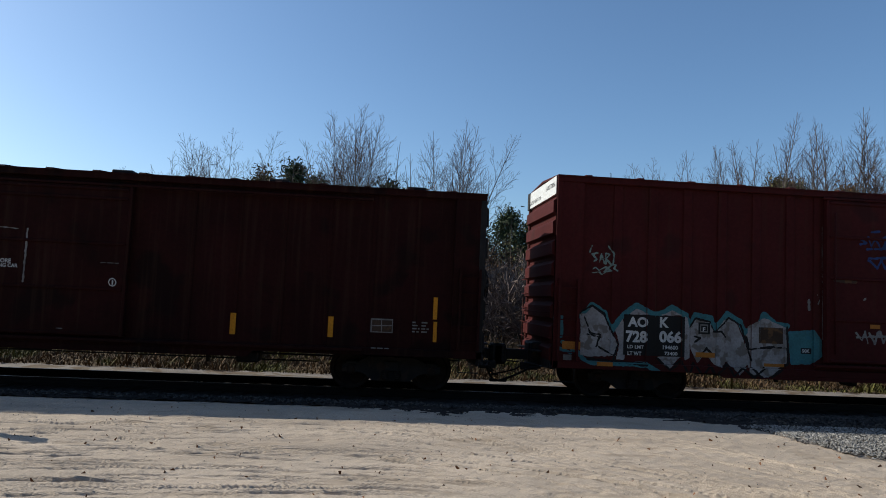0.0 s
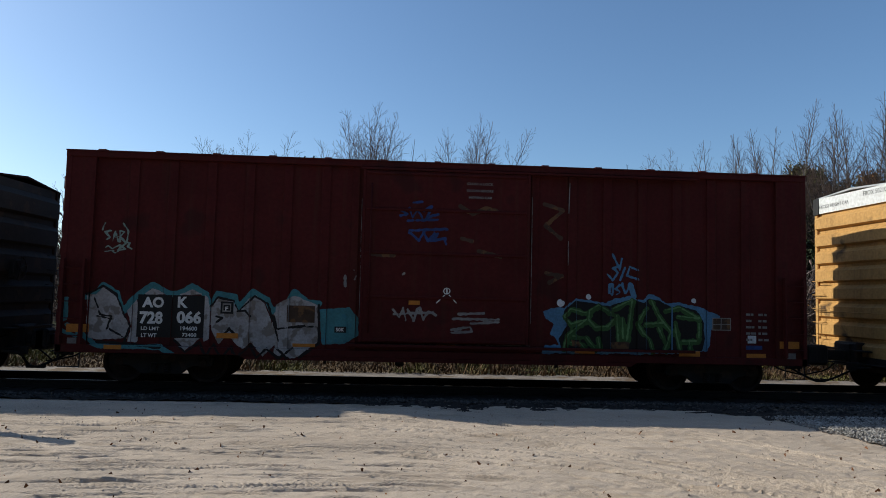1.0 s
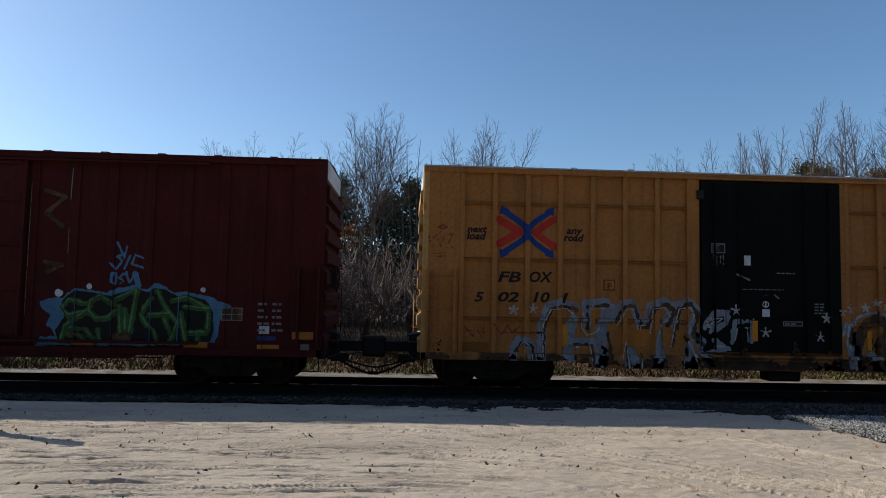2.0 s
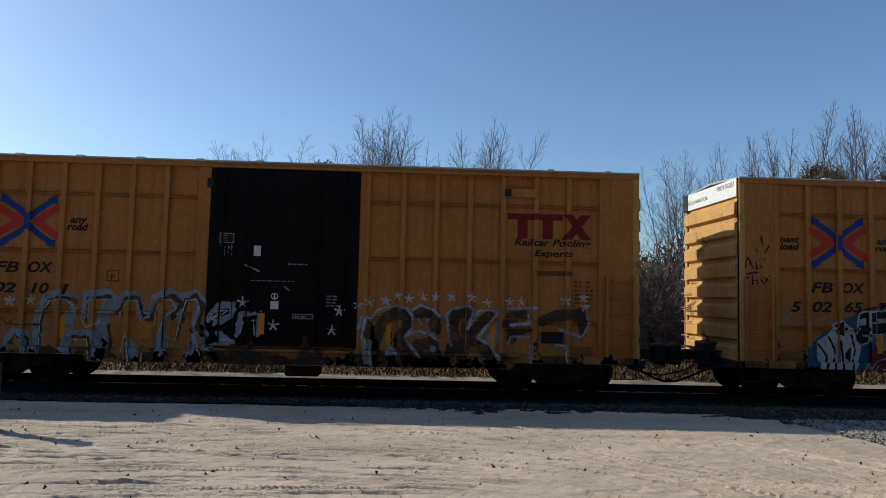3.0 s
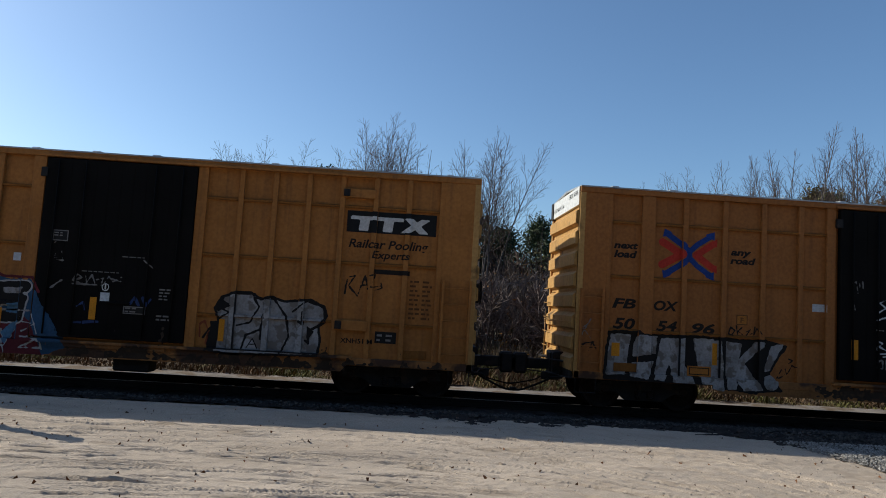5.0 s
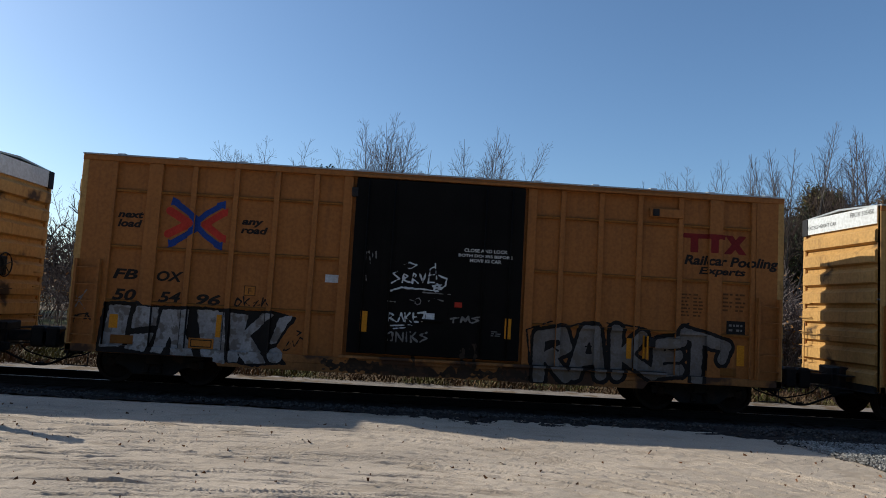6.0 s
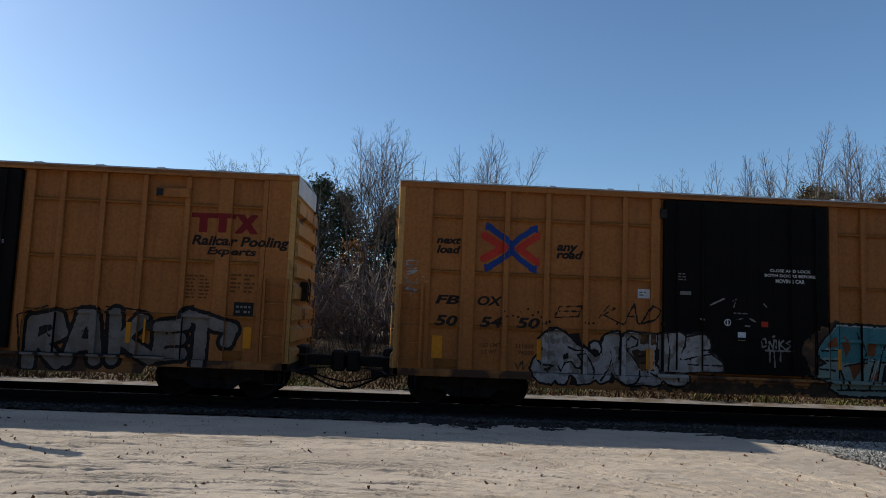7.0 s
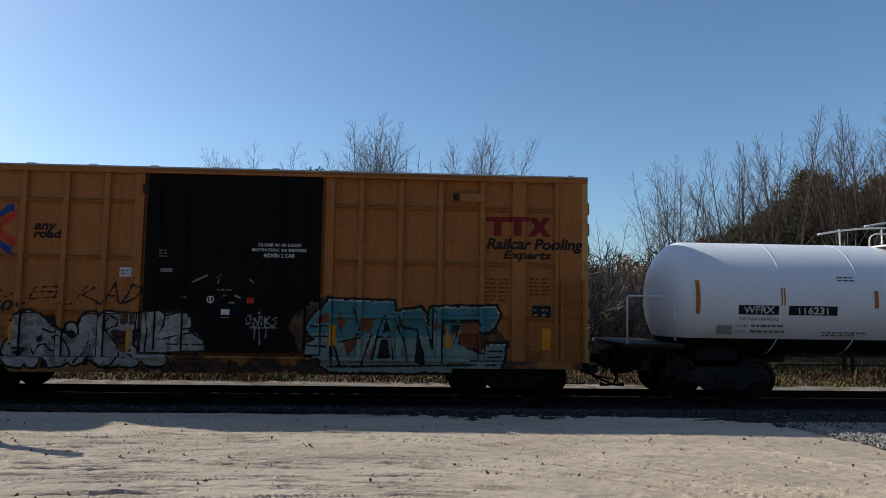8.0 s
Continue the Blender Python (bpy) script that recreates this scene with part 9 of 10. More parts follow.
coat.append(("fill", 0, [(3.81, 1.52), (4.05, 1.55), (4.11, 1.35), (4.31, 1.2), (4.48, 1.2), (4.53, 1.08), (4.42, 1.03), (4.24, 1.17), (4.0, 1.29)]))
coat.append(("fill", 0, [(3.71, 1.04), (3.82, 1.11), (3.84, 0.99), (3.72, 0.94)]))
coat.append(("fill", 0, [(3.24, 0.76), (3.46, 0.77), (3.37, 0.64)]))
coat.append(("fill", 0, [(4.69, 0.51), (4.79, 0.73), (4.87, 0.59), (4.8, 0.47)]))
coat.append(("fill", 0, [(3.52, 0.41), (3.55, 0.51), (3.63, 0.42)]))
coat.append(("fill", 0, [(3.84, 0.42), (3.88, 0.64), (3.98, 0.57), (4.03, 0.42)]))
coat.append(("fill", 0, [(5.72, 1.23), (5.84, 1.26), (5.8, 0.99), (5.73, 0.87)]))
daub(car_d, face_of(rel_d), "graffiti", "black", 3, coat, cell=0.018, label="black letter lines")
coat = []
coat.append(("line", 0.03, [(3.5, 1.86), (3.61, 2.1), (4.12, 2.13), (4.03, 1.9), (3.5, 1.86)]))
coat.append(("line", 0.03, [(3.61, 2.0), (4.06, 2.02)]))
coat.append(("line", 0.03, [(4.48, 1.88), (4.71, 2.17), (4.85, 2.11), (4.59, 1.96), (5.01, 1.77)]))
coat.append(("line", 0.03, [(5.05, 1.8), (5.28, 2.23), (5.35, 1.81)]))
coat.append(("line", 0.03, [(5.13, 1.94), (5.33, 1.96)]))
coat.append(("line", 0.03, [(5.43, 1.79), (5.67, 2.2), (5.87, 2.1), (5.73, 1.9), (5.43, 1.79)]))
coat.append(("line", 0.05, [(3.14, 1.94), (3.14, 1.94)]))
coat.append(("line", 0.05, [(3.21, 1.86), (3.21, 1.86)]))
coat.append(("line", 0.05, [(3.31, 1.76), (3.31, 1.76)]))
coat.append(("line", 0.05, [(3.4, 1.76), (3.4, 1.76)]))
coat.append(("line", 0.05, [(4.17, 1.77), (4.17, 1.77)]))
coat.append(("line", 0.05, [(4.27, 1.76), (4.27, 1.76)]))
coat.append(("line", 0.05, [(4.37, 1.77), (4.37, 1.77)]))
coat.append(("line", 0.05, [(4.9, 1.77), (4.9, 1.77)]))
coat.append(("line", 0.05, [(5.39, 1.79), (5.39, 1.79)]))
coat.append(("line", 0.05, [(5.9, 1.81), (5.9, 1.81)]))
coat.append(("line", 0.05, [(2.39, 1.95), (2.39, 1.95)]))
coat.append(("line", 0.05, [(2.46, 1.84), (2.46, 1.84)]))
coat.append(("line", 0.05, [(2.59, 1.86), (2.59, 1.86)]))
coat.append(("line", 0.05, [(2.7, 1.84), (2.7, 1.84)]))
coat.append(("line", 0.05, [(2.8, 1.91), (2.8, 1.91)]))
coat.append(("line", 0.05, [(2.92, 2.02), (2.92, 2.02)]))
coat.append(("line", 0.05, [(3.02, 1.89), (3.02, 1.89)]))
coat.append(("line", 0.05, [(3.14, 1.96), (3.14, 1.96)]))
coat.append(("line", 0.05, [(3.25, 1.72), (3.25, 1.72)]))
coat.append(("line", 0.05, [(3.31, 1.72), (3.31, 1.72)]))
coat.append(("line", 0.05, [(2.25, 1.9), (2.25, 1.9)]))
coat.append(("line", 0.05, [(2.76, 1.95), (2.76, 1.95)]))
daub(car_d, face_of(rel_d), "graffiti", "letter", 1, coat, cell=0.014, label="black marker letters and dots")
coat = []
coat.append(("line", 0.03, [(0.21, 2.97), (0.22, 2.87), (0.45, 2.88), (0.45, 2.98), (0.21, 2.97)]))
coat.append(("line", 0.03, [(0.22, 2.8), (0.45, 2.81)]))
coat.append(("line", 0.03, [(0.22, 2.73), (0.46, 2.76), (0.23, 2.66)]))
coat.append(("line", 0.03, [(0.23, 2.6), (0.23, 2.49), (0.47, 2.5), (0.46, 2.6)]))
coat.append(("line", 0.03, [(0.34, 2.44), (0.21, 2.35), (0.48, 2.33), (0.34, 2.26), (0.36, 2.19)]))
coat.append(("line", 0.03, [(-0.01, 2.73), (0.09, 2.69)]))
coat.append(("line", 0.03, [(-0.01, 2.59), (0.09, 2.63)]))
coat.append(("line", 0.03, [(0.56, 2.74), (0.69, 2.78)]))
coat.append(("line", 0.03, [(0.56, 2.64), (0.68, 2.61)]))
coat.append(("line", 0.03, [(0.57, 2.57), (0.67, 2.52)]))
daub(car_d, face_of(rel_d), "graffiti", "silver", 1, coat, cell=0.016, label="pale upright tag")
coat = []
coat.append(("line", 0.03, [(2.66, 0.85), (2.73, 0.71), (2.79, 0.85)]))
coat.append(("line", 0.03, [(2.83, 0.89), (2.84, 0.72), (2.93, 0.82)]))
daub(car_d, face_of(rel_d), "graffiti", "soot", 1, coat, cell=0.016)
coat = []
coat.append(("fill", 0.1, [(9.08, 1.32), (9.32, 1.69), (9.82, 1.93), (10.02, 0.85), (9.64, 0.72), (9.33, 0.84)]))
coat.append(("fill", 0.1, [(12.57, 1.53), (13.09, 1.54), (13.44, 1.28), (13.63, 1.0), (13.05, 0.74), (12.57, 0.79)]))
daub(car_d, face_of(rel_d), "graffiti", "soot", 0, coat, fuzz=0.03)
coat = []
coat.append(("fill", 0.045, [(9.33, 1.3), (9.41, 1.51), (9.63, 1.73), (9.82, 1.95), (11.22, 1.94), (11.25, 1.72), (11.34, 1.72), (11.81, 1.81), (11.89, 1.7), (11.97, 1.39), (12.01, 1.81), (12.1, 1.82), (13.45, 1.86), (13.55, 1.68), (13.42, 1.37), (13.29, 1.28), (13.12, 1.27), (13.06, 1.54), (12.7, 1.53), (12.65, 1.04), (12.86, 0.92), (13.05, 0.8), (13.21, 1.03), (13.67, 1.04), (13.63, 0.69), (13.5, 0.42), (12.29, 0.41), (9.9, 0.39), (9.65, 0.54), (9.71, 0.66), (9.54, 0.72), (9.33, 0.77), (9.31, 0.96), (9.52, 1.08)]))
daub(car_d, face_of(rel_d), "graffiti", "black", 1, coat, fuzz=0.01, label="black outline of turquoise letters")
coat = []
coat.append(("fill", -0.01, [(9.33, 1.3), (9.41, 1.51), (9.63, 1.73), (9.82, 1.95), (11.22, 1.94), (11.25, 1.72), (11.34, 1.72), (11.81, 1.81), (11.89, 1.7), (11.97, 1.39), (12.01, 1.81), (12.1, 1.82), (13.45, 1.86), (13.55, 1.68), (13.42, 1.37), (13.29, 1.28), (13.12, 1.27), (13.06, 1.54), (12.7, 1.53), (12.65, 1.04), (12.86, 0.92), (13.05, 0.8), (13.21, 1.03), (13.67, 1.04), (13.63, 0.69), (13.5, 0.42), (12.29, 0.41), (9.9, 0.39), (9.65, 0.54), (9.71, 0.66), (9.54, 0.72), (9.33, 0.77), (9.31, 0.96), (9.52, 1.08)]))
daub(car_d, face_of(rel_d), "graffiti", "pale_teal", 2, coat, fuzz=0.015, label="pale lower half of the letters")
coat = []
coat.append(("fill", -0.01, [(9.34, 1.3), (9.41, 1.5), (9.63, 1.7), (9.82, 1.93), (11.21, 1.92), (11.25, 1.71), (11.81, 1.78), (11.97, 1.37), (12.04, 1.79), (13.44, 1.84), (13.53, 1.68), (13.34, 1.3), (13.08, 1.29), (13.06, 1.54), (12.7, 1.53), (12.65, 1.33), (12.29, 1.18), (11.53, 1.11), (10.77, 1.16), (10.02, 1.1), (9.76, 1.24), (9.39, 1.2)]))
daub(car_d, face_of(rel_d), "graffiti", "teal", 3, coat, fuzz=0.03, label="turquoise block letters")
coat = []
coat.append(("fill", 0, [(9.57, 1.51), (9.8, 1.68), (9.86, 1.46), (9.57, 1.43)]))
coat.append(("fill", 0, [(10.04, 1.71), (10.21, 1.44), (10.07, 1.24), (9.99, 1.46)]))
coat.append(("fill", 0, [(10.14, 1.07), (10.47, 1.13), (10.39, 0.92), (10.24, 0.73)]))
coat.append(("fill", 0, [(10.49, 1.54), (10.79, 1.55), (10.74, 1.26), (10.49, 1.28)]))
coat.append(("fill", 0, [(10.6, 0.69), (10.8, 1.05), (10.77, 0.69)]))
coat.append(("fill", 0, [(12.34, 1.42), (12.68, 1.48), (12.65, 1.01), (12.87, 0.92), (13.13, 0.83), (13.06, 1.49), (13.01, 1.52), (12.68, 1.48)]))
coat.append(("fill", 0, [(12.06, 1.45), (12.24, 1.47), (12.24, 1.35), (12.06, 1.32)]))
daub(car_d, face_of(rel_d), "graffiti", "umber", 4, coat, label="orange brown gaps between letters")
coat = []
coat.append(("line", 0.035, [(10.77, 0.67), (10.9, 1.36), (11.02, 1.61), (11.15, 1.22), (11.22, 0.68)]))
coat.append(("line", 0.035, [(10.87, 1.14), (11.15, 1.15)]))
coat.append(("line", 0.035, [(11.25, 1.72), (11.3, 1.37), (11.45, 1.07), (11.53, 0.62)]))
coat.append(("line", 0.035, [(11.35, 1.38), (11.73, 1.31)]))
coat.append(("line", 0.035, [(11.82, 1.78), (11.97, 1.27), (12.06, 0.9), (12.06, 1.79)]))
coat.append(("line", 0.035, [(12.26, 0.6), (12.29, 1.5), (13.06, 1.54)]))
coat.append(("line", 0.035, [(9.85, 1.41), (9.89, 1.09), (10.1, 0.51)]))
coat.append(("line", 0.035, [(10.33, 1.78), (10.49, 1.35), (10.42, 1.11)]))
coat.append(("line", 0.035, [(10.42, 1.2), (10.74, 1.21), (10.55, 0.59)]))
coat.append(("line", 0.035, [(9.44, 1.36), (9.83, 1.39)]))
coat.append(("line", 0.035, [(9.9, 0.51), (9.86, 1.34)]))
coat.append(("line", 0.035, [(10.02, 1.03), (10.49, 1.13)]))
coat.append(("line", 0.035, [(13.21, 0.99), (13.18, 0.8), (12.93, 0.92)]))
coat.append(("line", 0.035, [(9.83, 0.51), (13.56, 0.59)]))
coat.append(("line", 0.035, [(13.28, 0.87), (13.59, 0.87)]))
coat.append(("line", 0.035, [(13.28, 0.74), (13.56, 0.75)]))
coat.append(("line", 0.035, [(13.06, 1.27), (13.44, 1.28)]))
coat.append(("line", 0.035, [(12.49, 0.91), (12.62, 1.41)]))
coat.append(("line", 0.035, [(9.39, 1.14), (9.83, 1.15)]))
coat.append(("line", 0.035, [(9.37, 0.96), (9.77, 0.94)]))
coat.append(("fill", 0, [(10.97, 1.24), (11.05, 1.52), (11.12, 1.25)]))
coat.append(("fill", 0, [(10.87, 0.7), (10.95, 1.09), (11.1, 1.1), (11.15, 0.71)]))
coat.append(("fill", 0, [(11.68, 0.62), (11.73, 1.31), (11.86, 0.89), (11.91, 0.55)]))
coat.append(("fill", 0, [(11.3, 1.68), (11.35, 1.38), (11.48, 1.33)]))
daub(car_d, face_of(rel_d), "graffiti", "black", 5, coat, cell=0.018)
coat = []
coat.append(("line", 0.018, [(9.81, 1.93), (11.21, 1.9)]))
coat.append(("line", 0.018, [(11.35, 1.7), (11.81, 1.77), (11.95, 1.39)]))
coat.append(("line", 0.018, [(12.12, 1.79), (13.42, 1.83), (13.51, 1.68)]))
coat.append(("line", 0.018, [(9.54, 1.4), (10.01, 1.41)]))
coat.append(("line", 0.018, [(10.52, 1.21), (10.74, 1.19)]))
coat.append(("line", 0.018, [(13.26, 1.0), (13.64, 1.01)]))
coat.append(("line", 0.018, [(10.67, 0.72), (10.92, 1.46)]))
coat.append(("line", 0.018, [(12.11, 0.9), (12.11, 1.7)]))
coat.append(("line", 0.018, [(12.57, 1.33), (12.49, 0.91)]))
daub(car_d, face_of(rel_d), "graffiti", "white", 6, coat, cell=0.016)
write(car_d, face_of(rel_d), "next", "letter", 0.85, 3.39, 0.15, 0.54, 0.22, 0.02, layer=1, cuts=cuts_of(rel_d))
write(car_d, face_of(rel_d), "load", "letter", 0.86, 3.18, 0.16, 0.53, 0.22, 0.02, layer=1, cuts=cuts_of(rel_d))
write(car_d, face_of(rel_d), "any", "letter", 3.52, 3.34, 0.18, 0.48, 0.22, 0.02, layer=1, cuts=cuts_of(rel_d))
write(car_d, face_of(rel_d), "road", "letter", 3.51, 3.17, 0.17, 0.6, 0.22, 0.02, layer=1, cuts=cuts_of(rel_d))
write(car_d, face_of(rel_d), "FB", "letter", 0.87, 2.07, 0.18, 0.53, 0.22, 0.015, layer=1, cuts=cuts_of(rel_d))
write(car_d, face_of(rel_d), "OX", "letter", 1.8, 2.07, 0.19, 0.55, 0.22, 0.015, layer=1, cuts=cuts_of(rel_d))
write(car_d, face_of(rel_d), "50", "letter", 0.87, 1.6, 0.21, 0.51, 0.22, 0.015, layer=1, cuts=cuts_of(rel_d))
write(car_d, face_of(rel_d), "54", "letter", 1.85, 1.6, 0.21, 0.51, 0.22, 0.015, layer=1, cuts=cuts_of(rel_d))
write(car_d, face_of(rel_d), "50", "letter", 2.66, 1.61, 0.21, 0.53, 0.22, 0.015, layer=1, cuts=cuts_of(rel_d))
write(car_d, face_of(rel_d), "LD LMT", "brown", 1.92, 1.17, 0.08, 0.42, 0, 0.01, layer=1, cuts=cuts_of(rel_d))
write(car_d, face_of(rel_d), "LT WT", "brown", 1.93, 1.02, 0.08, 0.32, 0, 0.01, layer=1, cuts=cuts_of(rel_d))
write(car_d, face_of(rel_d), "211800", "brown", 2.65, 1.17, 0.08, 0.41, 0, 0.01, layer=1, cuts=cuts_of(rel_d))
write(car_d, face_of(rel_d), "74200", "brown", 2.72, 1.03, 0.08, 0.35, 0, 0.01, layer=1, cuts=cuts_of(rel_d))
arrows(car_d, rel_d, 1.88, 3.12, 2.82, 3.87)
emblem_bars(car_d, rel_d, 13.2, 14.65, 3.4, 3.82, "deep_red")
write(car_d, face_of(rel_d), "Railcar Pooling", "letter", 13.22, 3.11, 0.23, 2.14, 0.22, 0.015, layer=1, cuts=cuts_of(rel_d))
write(car_d, face_of(rel_d), "Experts", "letter", 13.59, 2.9, 0.17, 1.07, 0.22, 0.015, layer=1, cuts=cuts_of(rel_d))
small_print(car_d, face_of(rel_d), "brown", 13.22, 2.44, 0.55, 6, 0.092, 0.041, 26, 2)
small_print(car_d, face_of(rel_d), "brown", 14.17, 2.46, 0.54, 5, 0.084, 0.038, 27, 2)
strip(car_d, face_of(rel_d), "plate", 14.24, 14.65, 1.59, 1.88, "plate", 2)
small_print(car_d, face_of(rel_d), "chalk", 14.27, 1.78, 0.36, 2, 0.11, 0.049, 28, 2)
strip(car_d, face_of(rel_d), "reflector", 14.45, 14.65, 0.92, 1.38, "reflector", 5)
strip(car_d, face_of(rel_d), "reflector", 0.83, 1.06, 0.89, 1.37, "reflector", 3)
strip(car_d, face_of(rel_d), "reflector", 3.13, 3.23, 0.93, 1.37, "reflector", 6)
strip(car_d, face_of(rel_d), "reflector", 5.55, 5.67, 0.81, 1.25, "reflector", 6)
strip(car_d, face_of(rel_d), "reflector", 9.84, 9.97, 0.95, 1.4, "reflector", 6)
strip(car_d, face_of(rel_d), "reflector", 12.35, 12.47, 0.94, 1.42, "reflector", 6)
write(car_d, face_of(rel_d), "CLOSE AND LOCK", "mark", 8.28, 3.06, 0.06, 0.93, 0, 0.006, layer=1, cuts=cuts_of(rel_d))
write(car_d, face_of(rel_d), "BOTH DOORS BEFORE", "mark", 8.16, 2.95, 0.06, 1.16, 0, 0.006, layer=1, cuts=cuts_of(rel_d))
write(car_d, face_of(rel_d), "MOVING CAR", "mark", 8.41, 2.82, 0.08, 0.66, 0, 0.006, layer=1, cuts=cuts_of(rel_d))
strip(car_d, face_of(rel_d), "paper", 5.35, 5.62, 2.36, 2.56, "label", 2)
small_print(car_d, face_of(rel_d), "grey", 5.38, 2.49, 0.21, 2, 0.06, 0.027, 29, 1)
strip(car_d, face_of(rel_d), "chalk", 6.25, 6.5, 2.47, 2.55, "label", 2)
strip(car_d, face_of(rel_d), "stop", 8.08, 8.23, 1.83, 1.95, "label", 2)
strip(car_d, face_of(rel_d), "paper", 7.55, 7.73, 1.52, 1.7, "label", 2)
small_print(car_d, face_of(rel_d), "chalk", 6.2, 2.93, 0.26, 3, 0.063, 0.028, 30, 1)
small_print(car_d, face_of(rel_d), "chalk", 7.45, 2.11, 0.61, 1, 0.06, 0.027, 31, 1)
coat = []
coat.append(("line", 0.018, [(7.39, 1.9), (7.37, 1.85), (7.32, 1.83), (7.27, 1.85), (7.25, 1.9), (7.27, 1.95), (7.32, 1.97), (7.37, 1.96), (7.39, 1.9)]))
coat.append(("line", 0.03, [(7.32, 1.94), (7.32, 1.86)]))
daub(car_d, face_of(rel_d), "label", "mark", 3, coat, cell=0.01, fuzz=0.001)
coat = []
coat.append(("line", 0.03, [(6.93, 2.27), (7.26, 2.43)]))
coat.append(("line", 0.03, [(7.43, 2.37), (7.51, 2.42), (7.46, 2.24)]))
coat.append(("line", 0.03, [(8.14, 2.33), (8.19, 2.28)]))
coat.append(("line", 0.03, [(6.72, 1.95), (6.8, 1.94)]))
coat.append(("line", 0.03, [(7.53, 1.97), (7.7, 2.01)]))
coat.append(("line", 0.03, [(7.8, 2.01), (7.95, 1.94)]))
coat.append(("line", 0.03, [(7.73, 1.84), (7.81, 1.84)]))
coat.append(("line", 0.025, [(8.1, 1.55), (8.17, 1.59), (8.19, 1.42), (8.1, 1.39), (8.08, 1.52)]))
coat.append(("line", 0.025, [(8.24, 1.36), (8.26, 1.52), (8.34, 1.37), (8.37, 1.55)]))
coat.append(("line", 0.025, [(8.41, 1.55), (8.41, 1.36)]))
coat.append(("line", 0.025, [(8.48, 1.56), (8.48, 1.33)]))
coat.append(("line", 0.025, [(8.58, 1.55), (8.49, 1.46), (8.61, 1.37)]))
coat.append(("line", 0.025, [(8.73, 1.54), (8.63, 1.5), (8.75, 1.44), (8.64, 1.35)]))
coat.append(("line", 0.025, [(8.34, 1.63), (8.37, 1.64)]))
coat.append(("line", 0.025, [(8.17, 1.32), (8.81, 1.32)]))
coat.append(("line", 0.025, [(8.27, 1.29), (8.27, 1.06)]))
coat.append(("line", 0.025, [(8.37, 1.29), (8.38, 0.96)]))
coat.append(("line", 0.025, [(8.51, 1.3), (8.51, 1.1)]))
daub(car_d, face_of(rel_d), "graffiti", "chalk", 2, coat, cell=0.016, label="dripping white tag")
# old red boxcar
strip(old_car, face_of(old_rel), "reflector", 16.39, 16.48, 1.44, 1.92, "reflector", 5)
strip(old_car, face_of(old_rel), "reflector", 16.41, 16.49, 0.95, 1.39, "reflector", 5)
strip(old_car, face_of(old_rel), "reflector", 12.08, 12.2, 0.95, 1.4, "reflector", 5)
strip(old_car, face_of(old_rel), "reflector", 14.14, 14.25, 0.97, 1.41, "reflector", 5)
strip(old_car, face_of(old_rel), "chalk", 15.05, 15.53, 1.11, 1.41, "plate", 2)
strip(old_car, face_of(old_rel), "soot", 15.08, 15.51, 1.13, 1.38, "plate", 3)
coat = []
coat.append(("line", 0.02, [(15.08, 1.25), (15.5, 1.27)]))
coat.append(("line", 0.02, [(15.28, 1.39), (15.29, 1.12)]))
daub(old_car, face_of(old_rel), "plate", "chalk", 4, coat, cell=0.012, fuzz=0.001)
small_print(old_car, face_of(old_rel), "chalk", 15.95, 1.36, 0.4, 4, 0.067, 0.03, 32, 2)
small_print(old_car, face_of(old_rel), "chalk", 9.39, 2.33, 0.55, 1, 0.03, 0.013, 33, 1)
small_print(old_car, face_of(old_rel), "chalk", 15.08, 0.78, 0.55, 1, 0.05, 0.023, 34, 1)
coat = []
coat.append(("line", 0.018, [(9.73, 1.93), (9.71, 1.87), (9.67, 1.85), (9.61, 1.87), (9.58, 1.93), (9.6, 1.99), (9.66, 2.01), (9.7, 1.99), (9.73, 1.93)]))
coat.append(("line", 0.03, [(9.66, 1.96), (9.66, 1.89)]))
daub(old_car, face_of(old_rel), "label", "mark", 3, coat, cell=0.01, fuzz=0.001)
coat = []
coat.append(("line", 0.03, [(7.88, 2.96), (7.88, 1.87)]))
coat.append(("line", 0.02, [(7.32, 2.97), (7.71, 2.95)]))
coat.append(("line", 0.02, [(8.61, 0.94), (8.77, 0.93)]))
daub(old_car, face_of(old_rel), "label", "chalk", 2, coat, cell=0.012)
write(old_car, face_of(old_rel), "BEFORE", "mark", 7.23, 2.24, 0.08, 0.38, 0, 0.006, layer=1, cuts=cuts_of(old_rel))
write(old_car, face_of(old_rel), "MOVING CAR", "mark", 7.13, 2.15, 0.07, 0.62, 0, 0.006, layer=1, cuts=cuts_of(old_rel))

# tank car: numbers, stripes and print on the curved shell
def shell_face(u, z):
    return MID - np.sqrt(np.maximum(0.01, TANK_R ** 2 - (z - TANK_Z) ** 2)) + 0.0 * u


TX = TANK_X - 70.6        # shell's own measure to the car's
for u0, u1 in ((72.17, 73.1), (73.33, 74.46)):
    v, f = [], []
    for k in range(5):
        z = 1.75 + 0.21 * k / 4
        y = float(shell_face(0.0, np.array(z))) - 0.004
        v += [(u0 + TX, y, z), (u1 + TX, y, z)]
    mesh_part("number_panel", v, [(2 * k, 2 * k + 1, 2 * k + 3, 2 * k + 2) for k in range(4)], INK["plate"], tank, "black number panel")
write(tank, shell_face, "WFRX", "mark", 72.28 + TX, 1.785, 0.15, 0.72, heavy=0.01, layer=3)
write(tank, shell_face, "116231", "mark", 73.55 + TX, 1.78, 0.15, 0.7, heavy=0.01, layer=3)
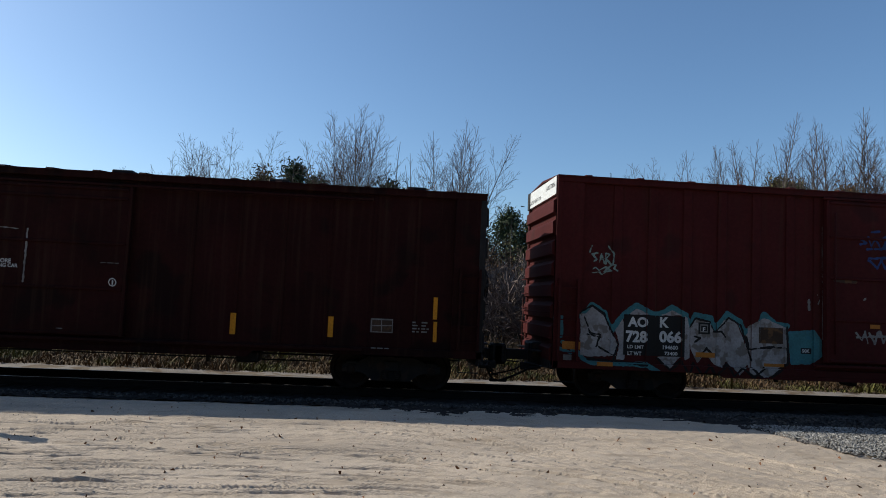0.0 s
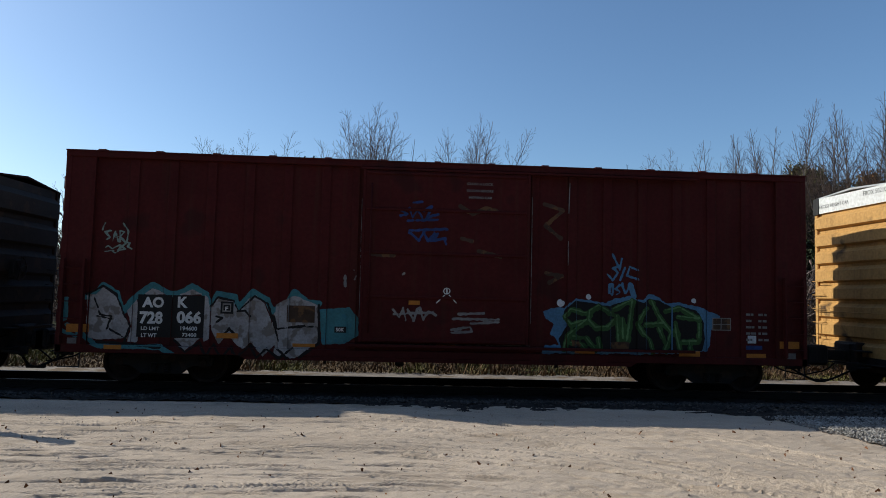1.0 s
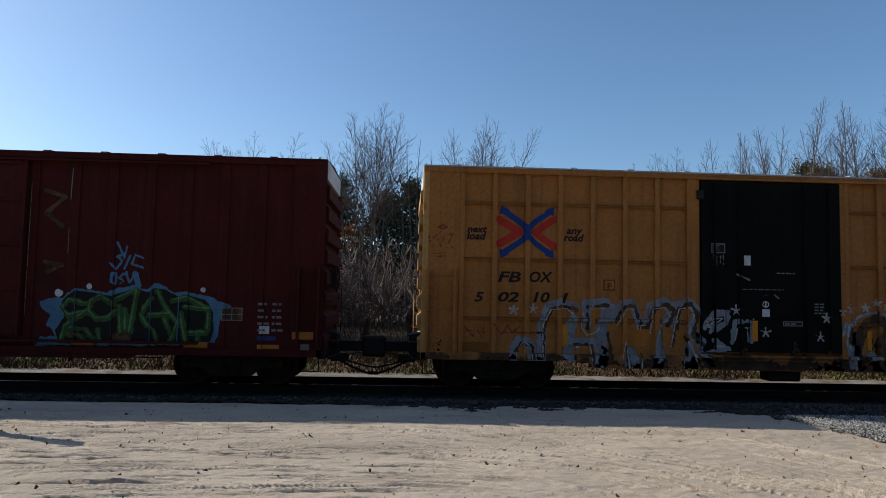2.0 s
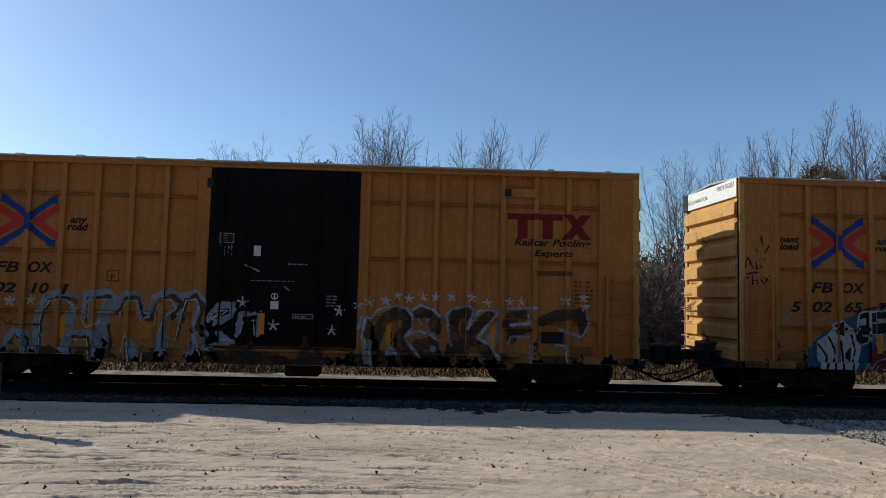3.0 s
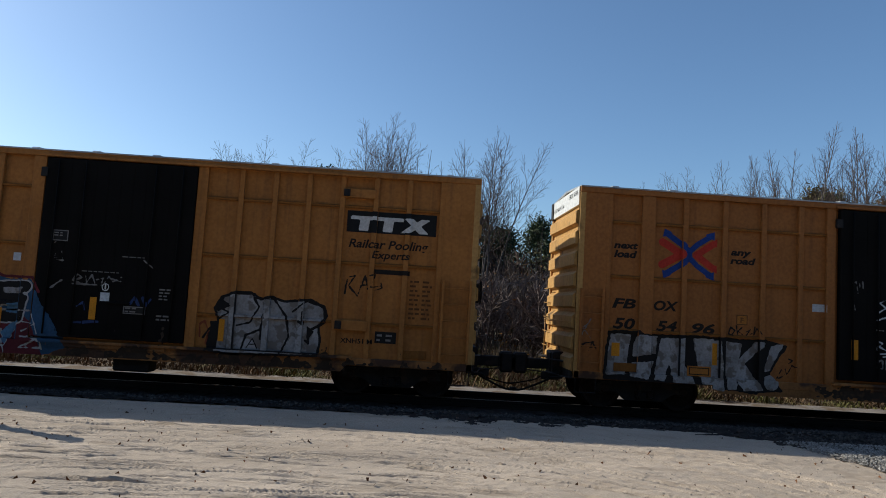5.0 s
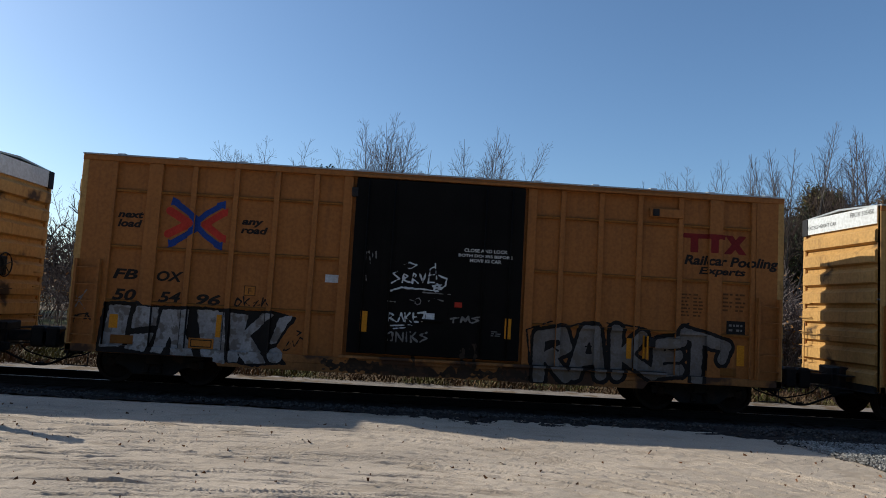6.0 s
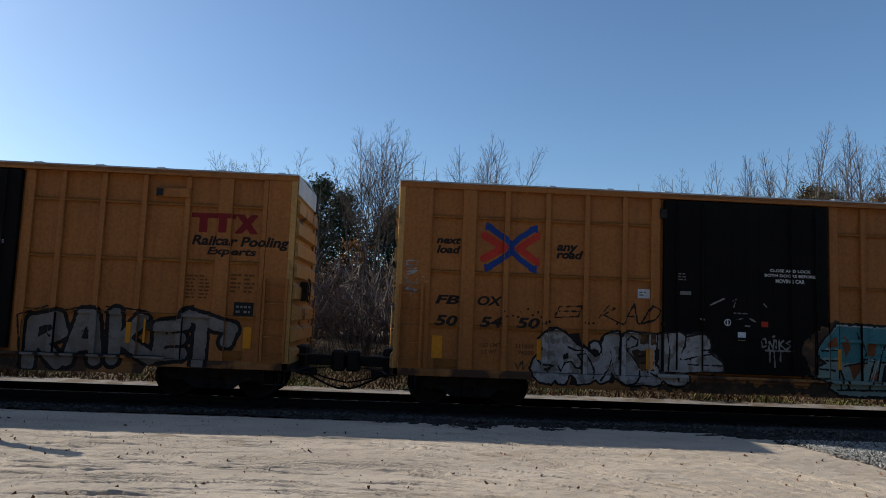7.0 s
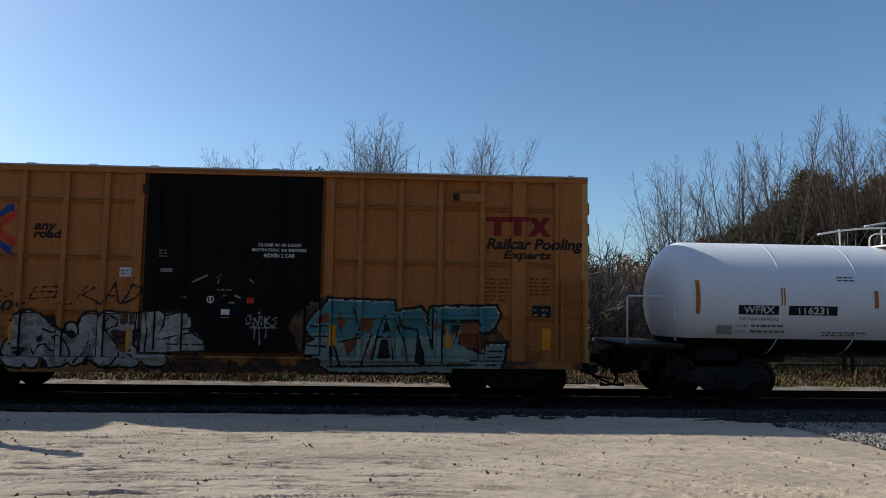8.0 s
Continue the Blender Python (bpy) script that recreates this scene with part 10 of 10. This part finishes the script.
for u, z0, z1 in ((71.24, 1.75, 2.5), (73.2, 1.96, 2.36), (75.37, 1.93, 2.33)):
    v, f = [], []
    for k in range(7):
        z = z0 + (z1 - z0) * k / 6
        y = float(shell_face(0.0, np.array(z))) - 0.004
        v += [(u - 0.05 + TX, y, z), (u + 0.05 + TX, y, z)]
    mesh_part("reflector", v, [(2 * k, 2 * k + 1, 2 * k + 3, 2 * k + 2) for k in range(6)], INK["orange"], tank, "yellow reflective strip")
write(tank, shell_face, "THE TANK CAR PEOPLE", "grey", 72.2 + TX, 1.62, 0.06, 0.92, layer=2)
write(tank, shell_face, "LD LMT", "grey", 72.15 + TX, 1.47, 0.05, 0.3, layer=2)
write(tank, shell_face, "LT WT", "grey", 72.15 + TX, 1.34, 0.05, 0.27, layer=2)
small_print(tank, shell_face, "grey", 72.5 + TX, 1.5, 1.2, 2, 0.13, 0.05, 51)
small_print(tank, shell_face, "grey", 74.2 + TX, 1.36, 1.2, 2, 0.06, 0.03, 52)
small_print(tank, shell_face, "grey", 74.5 + TX, 2.62, 0.5, 2, 0.07, 0.03, 53)
part("label_plate", boxes((71.72 + TX, 72.06 + TX, 0.28, 0.34, 1.3, 1.5), bevel=0.01), INK["chalk"], tank, "dirty square placard holder")


# words on the white bands of the ends that face the sun
def band_words(car, number):
    for k, (text, y0, y1, h) in enumerate((("EXCESS HEIGHT CAR", WIDE - 0.25, WIDE - 1.45, 0.09), (number, 1.05, 0.2, 0.11))):
        cu = bpy.data.curves.new("lettering", "FONT")
        cu.body, cu.resolution_u = text, 2
        ob = new("tmp", cu)
        BANDS.append((ob, car, y0, y1, h))


BANDS = []
for car, number in ((car_a, "FBOX 502101"), (car_b, "FBOX 502657"), (car_c, "FBOX 505496"), (car_d, "FBOX 505450"), (red_car, "AOK 728066")):
    band_words(car, number)
graph_now = bpy.context.evaluated_depsgraph_get()
done = [bpy.data.meshes.new_from_object(row[0].evaluated_get(graph_now)) for row in BANDS]
for me, (tmp, car, y0, y1, h) in zip(done, BANDS):
    cu = tmp.data
    bpy.data.objects.remove(tmp)
    bpy.data.curves.remove(cu)
    xs_ = [v.co.x for v in me.vertices]
    a, b = min(xs_), max(xs_)
    zt = 4.45 if h < 0.1 else 4.56
    for v in me.vertices:
        v.co = (-0.014, y0 + (v.co.x - a) / (b - a) * (y1 - y0), zt + v.co.y / 0.69 * h)
    me.materials.clear()
    me.materials.append(INK["letter"])
    ob = new("lettering", me)
    ob.parent = car
write_all()


# ---- what moves ----
def travel(t):
    """Metres rolled at t, smoothly between the rows of TRAVEL."""
    T = [a for a, _ in TRAVEL]
    i = max(0, min(len(T) - 2, sum(1 for a in T if a <= t) - 1))
    def slope(k):
        a, b = max(0, k - 1), min(len(T) - 1, k + 1)
        return (TRAVEL[b][1] - TRAVEL[a][1]) / (T[b] - T[a])
    h = T[i + 1] - T[i]
    u = (t - T[i]) / h
    p0, p1, m0, m1 = TRAVEL[i][1], TRAVEL[i + 1][1], slope(i) * h, slope(i + 1) * h
    return (2 * u ** 3 - 3 * u * u + 1) * p0 + (u ** 3 - 2 * u * u + u) * m0 + (3 * u * u - 2 * u ** 3) * p1 + (u ** 3 - u * u) * m1


def motions():
    """The train rolls from right to left and its wheels turn with it."""
    steps = [k / 10 for k in range(81)]
    for car, off in PLACES:
        walk(car, [(t, pose(off + travel(t), SIDE, 0)) for t in steps])
    ticks = [k / FPS for k in range(0, 8 * FPS + 1)]
    turns = [(t, math.degrees(travel(t) / 0.457)) for t in ticks]
    for wheel, (x, y, z) in ROLLING:
        walk(wheel, [(t, pose(x, y, z, 0, a % 360, 0)) for t, a in turns])


motions()
